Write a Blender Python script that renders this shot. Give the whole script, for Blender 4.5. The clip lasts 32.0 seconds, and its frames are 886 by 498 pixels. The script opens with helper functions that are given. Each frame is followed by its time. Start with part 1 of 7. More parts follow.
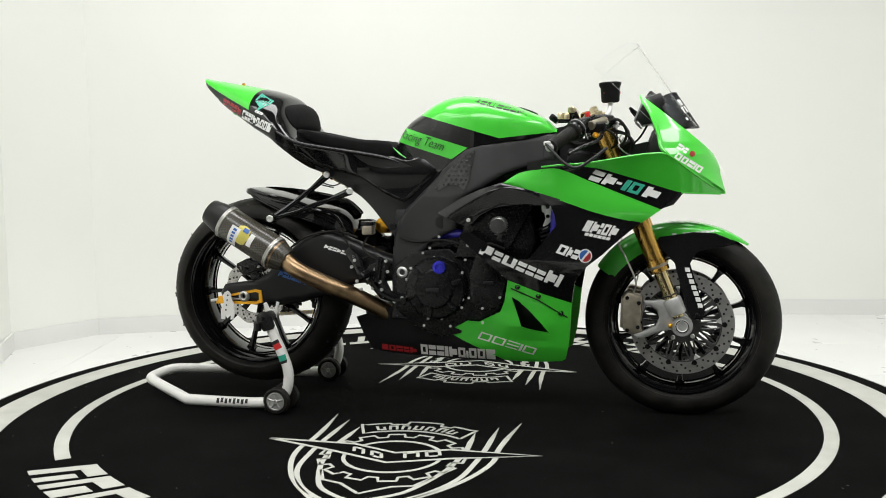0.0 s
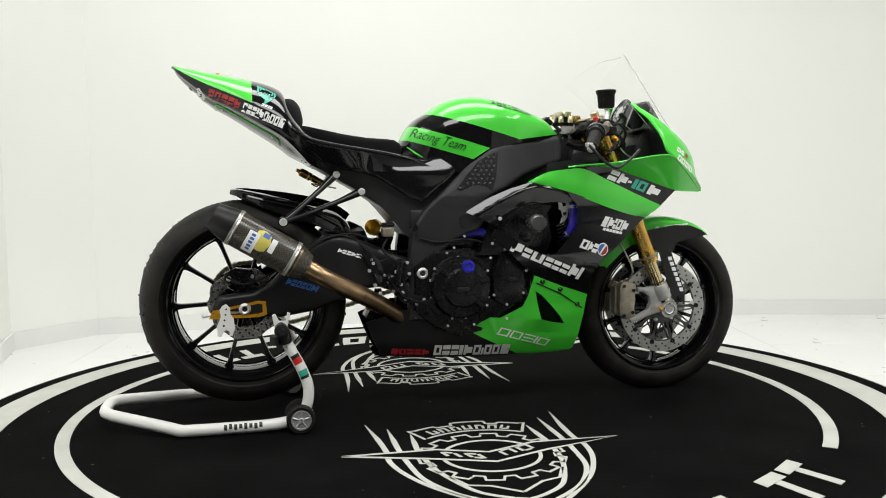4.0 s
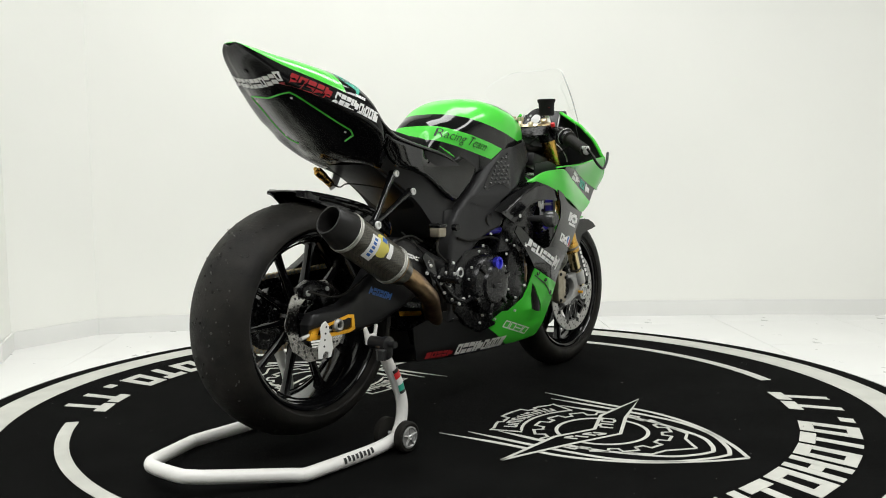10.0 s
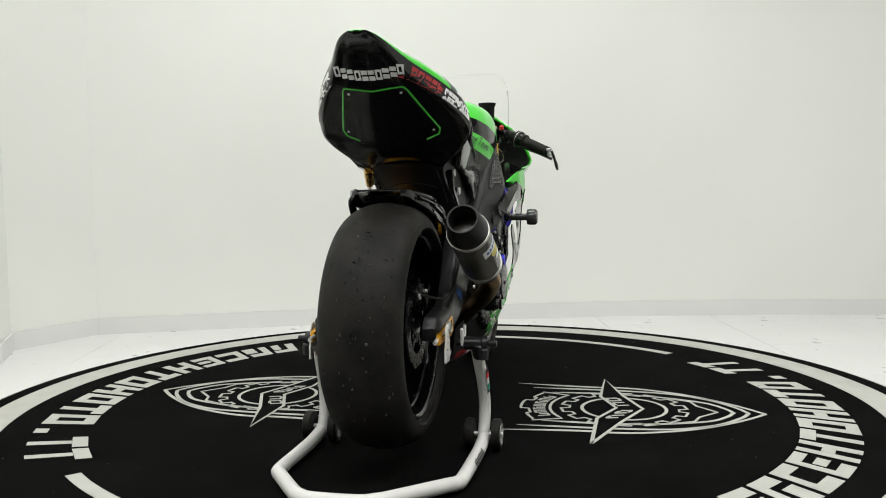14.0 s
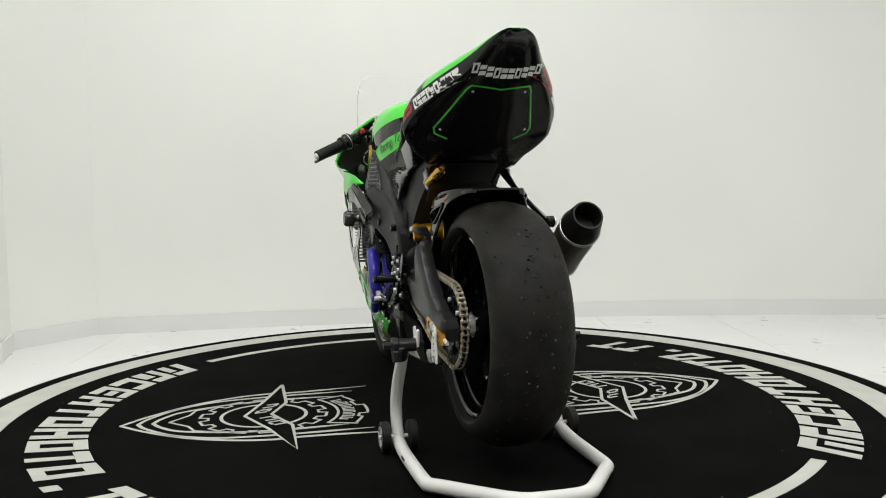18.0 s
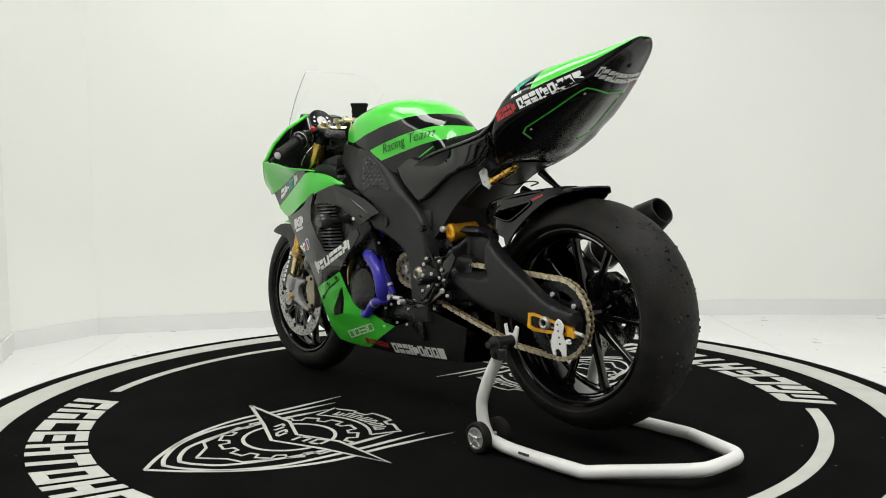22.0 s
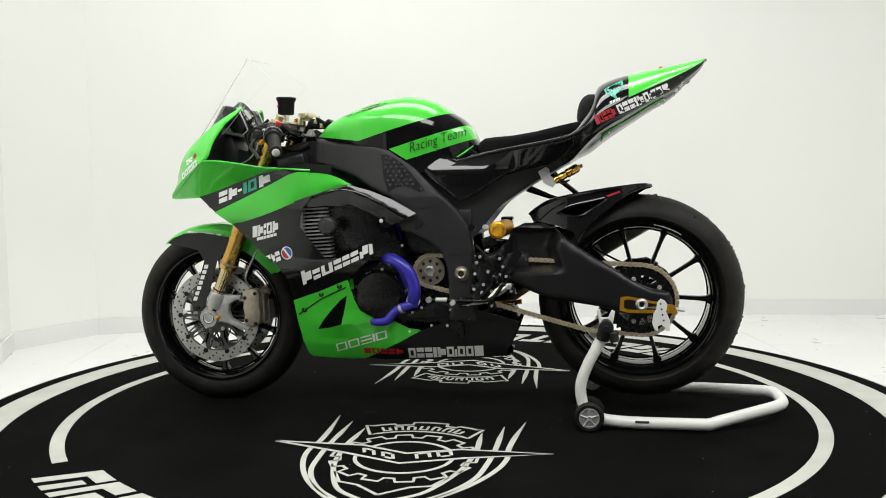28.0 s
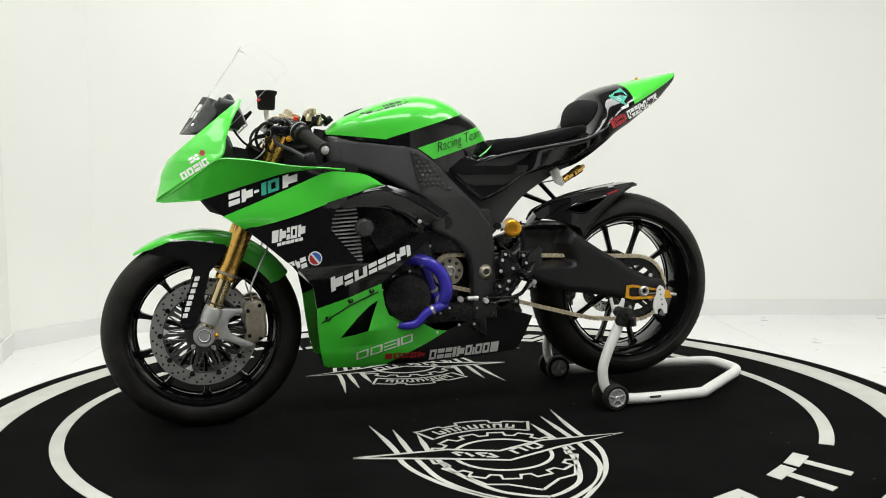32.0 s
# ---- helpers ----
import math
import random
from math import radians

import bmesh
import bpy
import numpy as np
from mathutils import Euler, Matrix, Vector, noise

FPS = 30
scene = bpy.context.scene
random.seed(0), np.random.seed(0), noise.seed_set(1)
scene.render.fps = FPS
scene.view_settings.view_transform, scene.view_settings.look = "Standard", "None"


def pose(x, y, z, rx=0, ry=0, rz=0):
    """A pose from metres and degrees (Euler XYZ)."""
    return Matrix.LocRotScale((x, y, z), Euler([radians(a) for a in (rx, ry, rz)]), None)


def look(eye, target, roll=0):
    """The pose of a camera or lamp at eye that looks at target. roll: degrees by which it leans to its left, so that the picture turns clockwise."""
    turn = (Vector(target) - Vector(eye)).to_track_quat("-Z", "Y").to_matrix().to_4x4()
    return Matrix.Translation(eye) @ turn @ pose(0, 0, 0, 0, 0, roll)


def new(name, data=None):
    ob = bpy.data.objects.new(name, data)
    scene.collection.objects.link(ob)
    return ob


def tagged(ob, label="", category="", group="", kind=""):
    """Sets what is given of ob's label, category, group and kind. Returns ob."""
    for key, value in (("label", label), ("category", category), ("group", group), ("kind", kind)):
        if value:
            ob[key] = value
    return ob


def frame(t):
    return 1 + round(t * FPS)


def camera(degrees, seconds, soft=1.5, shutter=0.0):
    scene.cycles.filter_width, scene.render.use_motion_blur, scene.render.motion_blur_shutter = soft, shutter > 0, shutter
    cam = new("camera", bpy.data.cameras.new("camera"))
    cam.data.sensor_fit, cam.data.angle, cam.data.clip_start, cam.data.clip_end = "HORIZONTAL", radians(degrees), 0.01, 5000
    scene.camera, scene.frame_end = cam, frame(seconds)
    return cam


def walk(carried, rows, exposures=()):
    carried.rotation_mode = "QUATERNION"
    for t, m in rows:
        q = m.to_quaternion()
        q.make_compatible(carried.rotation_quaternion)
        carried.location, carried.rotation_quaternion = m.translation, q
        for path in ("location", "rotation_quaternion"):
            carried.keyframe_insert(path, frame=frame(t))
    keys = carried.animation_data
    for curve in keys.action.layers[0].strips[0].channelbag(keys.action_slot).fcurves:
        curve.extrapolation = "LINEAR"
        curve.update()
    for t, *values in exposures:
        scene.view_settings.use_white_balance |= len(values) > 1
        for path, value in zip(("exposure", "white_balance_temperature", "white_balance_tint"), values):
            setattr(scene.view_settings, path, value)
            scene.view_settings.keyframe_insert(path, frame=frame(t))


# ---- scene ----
cam = camera(52.99, 32.0, soft=1.0)
EYE = Vector((0.0, -2.928, 0.760))
AIM = EYE + Vector((0.001538, 0.996452, -0.084143))
walk(cam, [(0.0, look(EYE, AIM, -0.79)), (32.0, look(EYE, AIM, -0.79))],
     exposures=[(0.0, -0.1), (10.0, -0.12), (13.0, -0.2), (14.0, -0.33), (16.5, -0.36), (19.0, -0.34), (21.0, -0.32), (23.0, -0.15), (24.0, -0.1), (32.0, -0.1)])

TURN0, TURN_RATE = -13.75, 6.541      # degrees at the start, degrees a second
BIKE_Y = 0.0174                       # the bike stands a little off the axis
FLOOR_Z = -0.05

# ---- light ----
world = bpy.data.worlds.new("world")
scene.world = world
world.use_nodes = True
world.node_tree.nodes["Background"].inputs[0].default_value = (0.9, 0.95, 1.0, 1)
world.node_tree.nodes["Background"].inputs[1].default_value = 0.02


def area(name, loc, target, sx, sy, power, col=(0.992, 1.0, 0.982)):
    d = bpy.data.lights.new(name, "AREA")
    d.shape, d.size, d.size_y, d.energy, d.color = "RECTANGLE", sx, sy, power, col
    ob = new(name, d)
    ob.matrix_world = look(loc, target)
    return ob


area("ceiling_panel_light", (0.0, 0.3, 3.05), (0, 0.3, 0), 2.4, 0.9, 66)
area("ceiling_panel_light", (0.0, -2.4, 3.05), (0, -2.2, 0), 2.8, 1.0, 92)
area("ceiling_panel_light", (-1.9, -1.2, 3.05), (-1.9, -1.2, 0), 0.5, 2.2, 22)
area("ceiling_panel_light", (2.3, -0.9, 3.05), (2.3, -0.9, 0), 0.5, 2.2, 50)


# ---- materials ----
def link(m, a, b):
    m.node_tree.links.new(a, b)


def mat(name, col, rough=0.5, metal=0.0, var=0.08, scale=12.0, bump=0.0, bscale=300.0, coat=0.0, rvar=0.08, spec=0.5):
    m = bpy.data.materials.new(name)
    m.use_nodes = True
    n = m.node_tree.nodes
    p = n["Principled BSDF"]
    co = n.new("ShaderNodeTexCoord")
    t = n.new("ShaderNodeTexNoise")
    t.inputs["Scale"].default_value, t.inputs["Detail"].default_value = scale, 6
    link(m, co.outputs["Object"], t.inputs["Vector"])
    r = n.new("ShaderNodeValToRGB")
    r.color_ramp.elements[0].position, r.color_ramp.elements[1].position = 0.3, 0.7
    r.color_ramp.elements[0].color = (*[c * (1 - var) for c in col], 1)
    r.color_ramp.elements[1].color = (*[min(1, c * (1 + var)) for c in col], 1)
    link(m, t.outputs["Fac"], r.inputs[0])
    link(m, r.outputs[0], p.inputs["Base Color"])
    mr = n.new("ShaderNodeMapRange")
    mr.inputs["To Min"].default_value, mr.inputs["To Max"].default_value = max(0.02, rough - rvar), min(1, rough + rvar)
    t2 = n.new("ShaderNodeTexNoise")
    t2.inputs["Scale"].default_value, t2.inputs["Detail"].default_value = scale * 3.7, 4
    link(m, co.outputs["Object"], t2.inputs["Vector"])
    link(m, t2.outputs["Fac"], mr.inputs["Value"])
    link(m, mr.outputs[0], p.inputs["Roughness"])
    p.inputs["Metallic"].default_value = metal
    p.inputs["Coat Weight"].default_value = coat
    p.inputs["Coat Roughness"].default_value = 0.03
    p.inputs["Specular IOR Level"].default_value = spec
    if bump:
        b = n.new("ShaderNodeBump")
        b.inputs["Strength"].default_value, b.inputs["Distance"].default_value = bump, 0.002
        t3 = n.new("ShaderNodeTexNoise")
        t3.inputs["Scale"].default_value, t3.inputs["Detail"].default_value = bscale, 3
        link(m, co.outputs["Object"], t3.inputs["Vector"])
        link(m, t3.outputs["Fac"], b.inputs["Height"])
        link(m, b.outputs[0], p.inputs["Normal"])
    return m


def carbon(name, dark, light, scale, rough, coat):
    m = mat(name, dark, rough, 0.0, 0.1, 30, 0.0, 300, coat)
    n = m.node_tree.nodes
    co = n.new("ShaderNodeTexCoord")
    mp = n.new("ShaderNodeMapping")
    mp.inputs["Rotation"].default_value = (0.3, 0.75, 0.2)
    ch = n.new("ShaderNodeTexChecker")
    ch.inputs["Scale"].default_value = scale
    ch.inputs["Color1"].default_value, ch.inputs["Color2"].default_value = (*dark, 1), (*light, 1)
    link(m, co.outputs["Object"], mp.inputs["Vector"])
    link(m, mp.outputs[0], ch.inputs["Vector"])
    link(m, ch.outputs[0], n["Principled BSDF"].inputs["Base Color"])
    return m


def glass(name, col, rough=0.0):
    m = bpy.data.materials.new(name)
    m.use_nodes = True
    n = m.node_tree.nodes
    p = n["Principled BSDF"]
    p.inputs["Base Color"].default_value = (*col, 1)
    p.inputs["Transmission Weight"].default_value = 1.0
    p.inputs["Roughness"].default_value = rough
    p.inputs["IOR"].default_value = 1.04
    return m


M_GREEN = mat("green paint", (0.064, 0.61, 0.044), 0.32, 0, 0.04, 5, 0, coat=0.7, spec=0.3)
M_GLOSS = mat("black gloss paint", (0.005, 0.005, 0.0053), 0.06, 0, 0.2, 6, 0, coat=0.0, rvar=0.02, spec=0.5)
M_SATIN = mat("black satin plastic", (0.011, 0.011, 0.0115), 0.36, 0, 0.15, 20, 0.1, 700, spec=0.4)
M_FRAME = mat("black anodised frame", (0.024, 0.024, 0.0245), 0.4, 0.0, 0.12, 14, 0.12, 900, spec=0.3)
M_LINT = mat("grey lint", (0.09, 0.09, 0.085), 0.9, 0, 0.5, 30)
M_DISCD = mat("bright wavy disc steel", (0.46, 0.45, 0.43), 0.24, 1.0, 0.2, 40, 0.05, 900)
M_PAD = mat("rubber grip pad", (0.011, 0.011, 0.0115), 0.22, 0, 0.1, 40, 0.05, 600, spec=0.6)
M_STUD = mat("polished rubber stud", (0.035, 0.035, 0.035), 0.25, 0, 0.1, 40, spec=0.7)
M_FLANK = mat("black fairing lacquer", (0.005, 0.005, 0.0053), 0.11, 0, 0.2, 6, 0, coat=0.0, rvar=0.03, spec=0.5)
M_TAIL = mat("black tail lacquer", (0.005, 0.005, 0.0053), 0.17, 0, 0.2, 6, 0, coat=0.0, rvar=0.04, spec=0.45)
M_CAP = mat("dark carbon cap", (0.008, 0.0075, 0.007), 0.42, 0, 0.2, 40, 0.1, 500, spec=0.3)
M_WSPOKE = mat("silver wheel hub", (0.48, 0.48, 0.47), 0.35, 0.6, 0.1, 40)
M_LUG = mat("cast grey alloy", (0.40, 0.40, 0.39), 0.42, 0.5, 0.15, 40, 0.1, 400)
M_FIN = mat("radiator core", (0.30, 0.30, 0.29), 0.5, 0.4, 0.15, 60)
M_COVER = mat("black satin cover", (0.010, 0.010, 0.0105), 0.32, 0, 0.12, 16, 0.06, 700, spec=0.3)
M_ARM = mat("satin black swingarm", (0.009, 0.009, 0.0094), 0.34, 0, 0.12, 12, 0.1, 800, spec=0.3)
M_CAST = mat("black cast metal", (0.005, 0.005, 0.0054), 0.26, 0.0, 0.25, 30, 0.08, 400, spec=0.32)
M_RUBBER = mat("tyre rubber", (0.0088, 0.0079, 0.0063), 0.60, 0, 0.7, 14, 0.45, 200, rvar=0.14, spec=0.24)
# lighter copy of the crumb rubber: catching light is put into its colour
M_CRUMB = mat("lit rubber crumb", (0.045, 0.043, 0.038), 0.6, 0, 0.3, 60)
M_FOAM = mat("seat foam", (0.008, 0.008, 0.008), 0.85, 0, 0.2, 60, 0.4, 900, spec=0.15)
M_RIM = mat("black rim lacquer", (0.004, 0.004, 0.0045), 0.10, 0, 0.2, 15, 0, coat=0.0, rvar=0.03, spec=0.4)
M_STEEL = mat("brushed steel", (0.5, 0.49, 0.46), 0.4, 0.8, 0.12, 60, 0.05, 600)
M_DISC = mat("disc steel", (0.43, 0.425, 0.41), 0.36, 0.85, 0.15, 40, 0.05, 900)
M_CARRIER = mat("dark grey carrier alloy", (0.08, 0.08, 0.078), 0.36, 0.5, 0.15, 40, 0.05, 500)
M_ALU = mat("machined aluminium", (0.66, 0.66, 0.65), 0.42, 0.55, 0.1, 40, 0.08, 500)
M_BOLT = mat("zinc bolt", (0.72, 0.72, 0.70), 0.38, 0.55, 0.1, 90)
M_GOLD = mat("gold anodised", (0.62, 0.37, 0.09), 0.25, 1, 0.12, 30)
M_GOLDP = mat("orange gold anodised", (0.85, 0.42, 0.03), 0.3, 0.8, 0.1, 40)
M_CHAIN = mat("gold chain plate", (0.70, 0.57, 0.34), 0.36, 0.7, 0.2, 120)
M_STAN = mat("coated stanchion", (0.66, 0.54, 0.30), 0.14, 1, 0.1, 30)
M_BRASS = mat("pale brass anodised", (0.58, 0.50, 0.33), 0.3, 0.9, 0.12, 50)
M_BRONZE = mat("titanium caliper", (0.36, 0.32, 0.25), 0.42, 0.8, 0.15, 60)
M_TI = mat("heat tinted titanium", (0.34, 0.23, 0.13), 0.33, 1, 0.35, 22)
M_MUFF = carbon("carbon muffler", (0.024, 0.0215, 0.016), (0.080, 0.072, 0.054), 240, 0.30, 0.3)
M_CARB = carbon("carbon gloss", (0.004, 0.004, 0.004), (0.012, 0.012, 0.0125), 240, 0.09, 0.0)
M_BLUE = mat("blue silicone hose", (0.03, 0.022, 0.36), 0.32, 0, 0.1, 30, coat=0.2)
M_BLUEA = mat("blue anodised", (0.05, 0.05, 0.6), 0.25, 0.7, 0.1, 60)
M_WHITE = mat("white sticker", (0.8, 0.8, 0.78), 0.4, 0, 0.04, 30)
M_RED = mat("red sticker", (0.36, 0.018, 0.022), 0.4, 0, 0.06, 30)
M_REDB = mat("bright red", (0.6, 0.02, 0.02), 0.4, 0, 0.06, 30)
M_TEAL = mat("teal sticker", (0.03, 0.36, 0.25), 0.4, 0, 0.06, 30)
M_YELL = mat("yellow sticker", (0.6, 0.52, 0.1), 0.45, 0, 0.1, 30)
M_SBLUE = mat("blue sticker", (0.03, 0.12, 0.4), 0.4, 0, 0.06, 30)
M_BLKST = mat("black sticker", (0.012, 0.012, 0.012), 0.4, 0, 0.06, 30)
M_WPAINT = mat("white powder coat", (0.8, 0.79, 0.76), 0.35, 0, 0.04, 10, 0.05, 300)
M_CARPET = mat("black carpet", (0.0046, 0.0047, 0.0045), 0.98, 0, 0.3, 5, 0.8, 900, spec=0.02)
M_CPAINT = mat("white carpet print", (0.52, 0.52, 0.475), 0.9, 0, 0.07, 9, 0.6, 900, spec=0.2)
M_SEDGE = mat("pale screen edge", (0.7, 0.72, 0.7), 0.3, 0, 0.05, 20)
M_EDGE = mat("grey metal edge", (0.4, 0.4, 0.38), 0.5, 0.5, 0.2, 6)
# dark grey for the unseen camera side, so that gloss black reflects dark
M_DARK = mat("unseen dark grey surround", (0.03, 0.03, 0.032), 0.9, 0, 0.1, 2.0, 0.2, 40)
M_WALL = mat("white wall", (0.84, 0.84, 0.8), 0.55, 0, 0.015, 1.3, 0.05, 60)
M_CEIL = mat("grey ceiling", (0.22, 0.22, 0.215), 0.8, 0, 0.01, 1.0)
M_TILE = mat("white floor tile", (0.8, 0.8, 0.78), 0.3, 0, 0.02, 2.0, coat=0.1)
M_GROUT = mat("tile joint", (0.6, 0.59, 0.55), 0.8, 0, 0.06, 20)
M_BASE = mat("white skirting", (0.76, 0.76, 0.74), 0.4, 0, 0.02, 3)
M_SCREEN = glass("clear screen", (0.994, 0.996, 0.994))
M_SMOKE = mat("smoked plate", (0.008, 0.008, 0.009), 0.25, 0, 0.1, 20)


# ---- mesh helpers ----
def part(name, bm, material, parent=None, label="", angle=38):
    bmesh.ops.recalc_face_normals(bm, faces=bm.faces)
    me = bpy.data.meshes.new(name)
    bm.to_mesh(me)
    bm.free()
    me.materials.append(material)
    for f in me.polygons:
        f.use_smooth = True
    me.set_sharp_from_angle(angle=radians(angle))
    ob = new(name, me)
    if parent is not None:
        ob.parent = parent
    if label:
        ob["label"] = label
    return ob


def add(dst, src, m=None):
    """Append bmesh src, moved by m, to dst; src is freed."""
    vs = [dst.verts.new((m @ v.co) if m is not None else v.co) for v in src.verts]
    src.verts.index_update()
    for f in src.faces:
        dst.faces.new([vs[v.index] for v in f.verts])
    src.free()
    return dst


def spline(pts, k=6):
    """Points of a smooth curve through pts."""
    P = [Vector(p) for p in pts]
    P = [2 * P[0] - P[1]] + P + [2 * P[-1] - P[-2]]
    out = []
    for i in range(1, len(P) - 2):
        a, b, c, d = P[i - 1:i + 3]
        for j in range(k):
            t = j / k
            out.append(0.5 * (2 * b + (c - a) * t + (2 * a - 5 * b + 4 * c - d) * t * t + (3 * b - a - 3 * c + d) * t ** 3))
    out.append(P[-2])
    return out


def tube(path, r, n=10, caps=True):
    """A round bar along path; r is one radius or one for each point."""
    bm = bmesh.new()
    path = [Vector(p) for p in path]
    rs = r if isinstance(r, (list, tuple)) else [r] * len(path)
    up = None
    rings = []
    for i, p in enumerate(path):
        d = (path[min(i + 1, len(path) - 1)] - path[max(i - 1, 0)]).normalized()
        if up is None:
            up = Vector((0, 0, 1)) if abs(d.z) < 0.9 else Vector((1, 0, 0))
        s = d.cross(up).normalized()
        up = s.cross(d).normalized()
        rings.append([bm.verts.new(p + rs[i] * (math.cos(a) * s + math.sin(a) * up)) for a in (2 * math.pi * j / n for j in range(n))])
    for a, b in zip(rings, rings[1:]):
        for j in range(n):
            bm.faces.new((a[j], a[(j + 1) % n], b[(j + 1) % n], b[j]))
    if caps:
        bm.faces.new(rings[0])
        bm.faces.new(rings[-1][::-1])
    return bm


def rod(a, b, r, n=12):
    return tube([a, b], r, n)


def lathe(prof, c=(0, 0, 0), n=48, axis="y", closed=False):
    """Turn a profile of (radius, along the axis) round the axis through c."""
    bm = bmesh.new()
    rings = []
    for r, h in prof:
        ring = []
        for j in range(n):
            a = 2 * math.pi * j / n
            u, v = r * math.cos(a), r * math.sin(a)
            q = (u, h, v) if axis == "y" else ((h, u, v) if axis == "x" else (u, v, h))
            ring.append(bm.verts.new(Vector(c) + Vector(q)))
        rings.append(ring)
    pairs = list(zip(rings, rings[1:])) + ([(rings[-1], rings[0])] if closed else [])
    for a, b in pairs:
        for j in range(n):
            bm.faces.new((a[j], a[(j + 1) % n], b[(j + 1) % n], b[j]))
    if not closed:
        for ring in (rings[0], rings[-1]):
            bm.faces.new(ring)
    return bm


def turned(prof, a, b, n=24):
    """A turned piece from a towards b: profile of (radius, metres along)."""
    a, b = Vector(a), Vector(b)
    bm = lathe(prof, n=n, axis="z")
    m = Matrix.Translation(a) @ (b - a).to_track_quat("Z", "Y").to_matrix().to_4x4()
    bmesh.ops.transform(bm, matrix=m, verts=bm.verts)
    return bm


def block(sx, sy, sz, m, bevel=0.004, seg=2):
    bm = bmesh.new()
    bmesh.ops.create_cube(bm, size=1, matrix=Matrix.Diagonal((sx, sy, sz, 1)))
    if bevel:
        bmesh.ops.bevel(bm, geom=bm.edges[:], offset=bevel, segments=seg, affect="EDGES", profile=0.5)
    bmesh.ops.transform(bm, matrix=m, verts=bm.verts)
    return bm


def prism(poly, y0, y1, bevel=0.004, seg=2):
    """An outline in (x, z), from y0 to y1, with rounded rims."""
    bm = bmesh.new()
    vs = [bm.verts.new((x, y0, z)) for x, z in poly]
    f = bm.faces.new(vs)
    r = bmesh.ops.extrude_face_region(bm, geom=[f])
    for v in r["geom"]:
        if isinstance(v, bmesh.types.BMVert):
            v.co.y = y1
    if bevel:
        es = [e for e in bm.edges if abs(e.verts[0].co.y - e.verts[1].co.y) < 1e-6]
        bmesh.ops.bevel(bm, geom=es, offset=bevel, segments=seg, affect="EDGES", profile=0.5)
    return bm


def flat(poly, step=0.02):
    """The outline in (x, z) as a fine sheet at y = 0."""
    from mathutils.geometry import tessellate_polygon
    bm = bmesh.new()
    vs = [bm.verts.new((x, 0, z)) for x, z in poly]
    for t in tessellate_polygon([[Vector((x, z, 0)) for x, z in poly]]):
        try:
            bm.faces.new([vs[i] for i in t])
        except ValueError:
            pass
    for ax in (0, 2):
        lo, hi = min(v.co[ax] for v in bm.verts), max(v.co[ax] for v in bm.verts)
        k = math.floor(lo / step) + 1
        no = Vector((1, 0, 0)) if ax == 0 else Vector((0, 0, 1))
        while k * step < hi:
            bmesh.ops.bisect_plane(bm, geom=bm.verts[:] + bm.edges[:] + bm.faces[:], plane_co=no * (k * step), plane_no=no, dist=1e-6)
            k += 1
    return bm


def sheet(poly, yfun, side, thick=0.004, step=0.02, out=0.0):
    """A bowed panel: the outline in (x, z), laid at y = side * yfun(x, z)."""
    bm = flat(poly, step)
    for v in bm.verts:
        v.co.y = side * (yfun(v.co.x, v.co.z) + out)
    return skin(bm, Vector((0, -side * thick, 0)))


def edge_gap(p, poly):
    """Distance in (x, z) from p to the outline."""
    best = 9.0
    for a, c in zip(poly, poly[1:] + poly[:1]):
        ax_, az, dx, dz = a[0], a[1], c[0] - a[0], c[1] - a[1]
        t = max(0.0, min(1.0, ((p.x - ax_) * dx + (p.z - az) * dz) / max(1e-9, dx * dx + dz * dz)))
        best = min(best, math.hypot(p.x - ax_ - t * dx, p.z - az - t * dz))
    return best


def domed(poly, yfun, side, thick=0.01, step=0.01, rise=0.01, width=0.02, out=0.0):
    """A panel whose edges roll away from a raised middle."""
    bm = flat(poly, step)
    for v in bm.verts:
        d = min(1.0, edge_gap(v.co, poly) / width)
        v.co.y = side * (yfun(v.co.x, v.co.z) + out + rise * (math.sqrt(max(0.0, 1 - (1 - d) ** 2)) - 1))
    return skin(bm, Vector((0, -side * thick, 0)))


def cut_hole(bm, hole):
    """Takes the outline hole, in (x, z), out of a flat sheet."""
    H = [Vector(p) for p in hole]
    for a, d in zip(H, H[1:] + H[:1]):
        e = d - a
        bmesh.ops.bisect_plane(bm, geom=bm.verts[:] + bm.edges[:] + bm.faces[:], plane_co=(a.x, 0, a.y), plane_no=Vector((-e.y, 0, e.x)).normalized(), dist=1e-6)
    dead = []
    for f in bm.faces:
        p, c = f.calc_center_median(), False
        for a, d in zip(H, H[1:] + H[:1]):
            if (a.y > p.z) != (d.y > p.z) and p.x < (d.x - a.x) * (p.z - a.y) / (d.y - a.y) + a.x:
                c = not c
        if c:
            dead.append(f)
    bmesh.ops.delete(bm, geom=dead, context="FACES")


def holed(poly, hole, yfun, side, thick=0.004, step=0.02, out=0.0):
    """A bowed panel with an opening."""
    bm = flat(poly, step)
    cut_hole(bm, hole)
    for v in bm.verts:
        v.co.y = side * (yfun(v.co.x, v.co.z) + out)
    return skin(bm, Vector((0, -side * thick, 0)))


def ruled(a, c, side, n=8, k=4, bow=0.0):
    """A panel between two edge lines; bow swells it outwards."""
    A = [Vector((p[0], side * p[1], p[2])) for p in a]
    C = [Vector((p[0], side * p[1], p[2])) for p in c]
    if k > 1:
        A, C = spline(A, k), spline(C, k)
    rows = []
    for p, q in zip(A, C):
        rows.append([p.lerp(q, i / n) + Vector((0, side * bow * math.sin(math.pi * i / n), 0)) for i in range(n + 1)])
    return netting(rows)


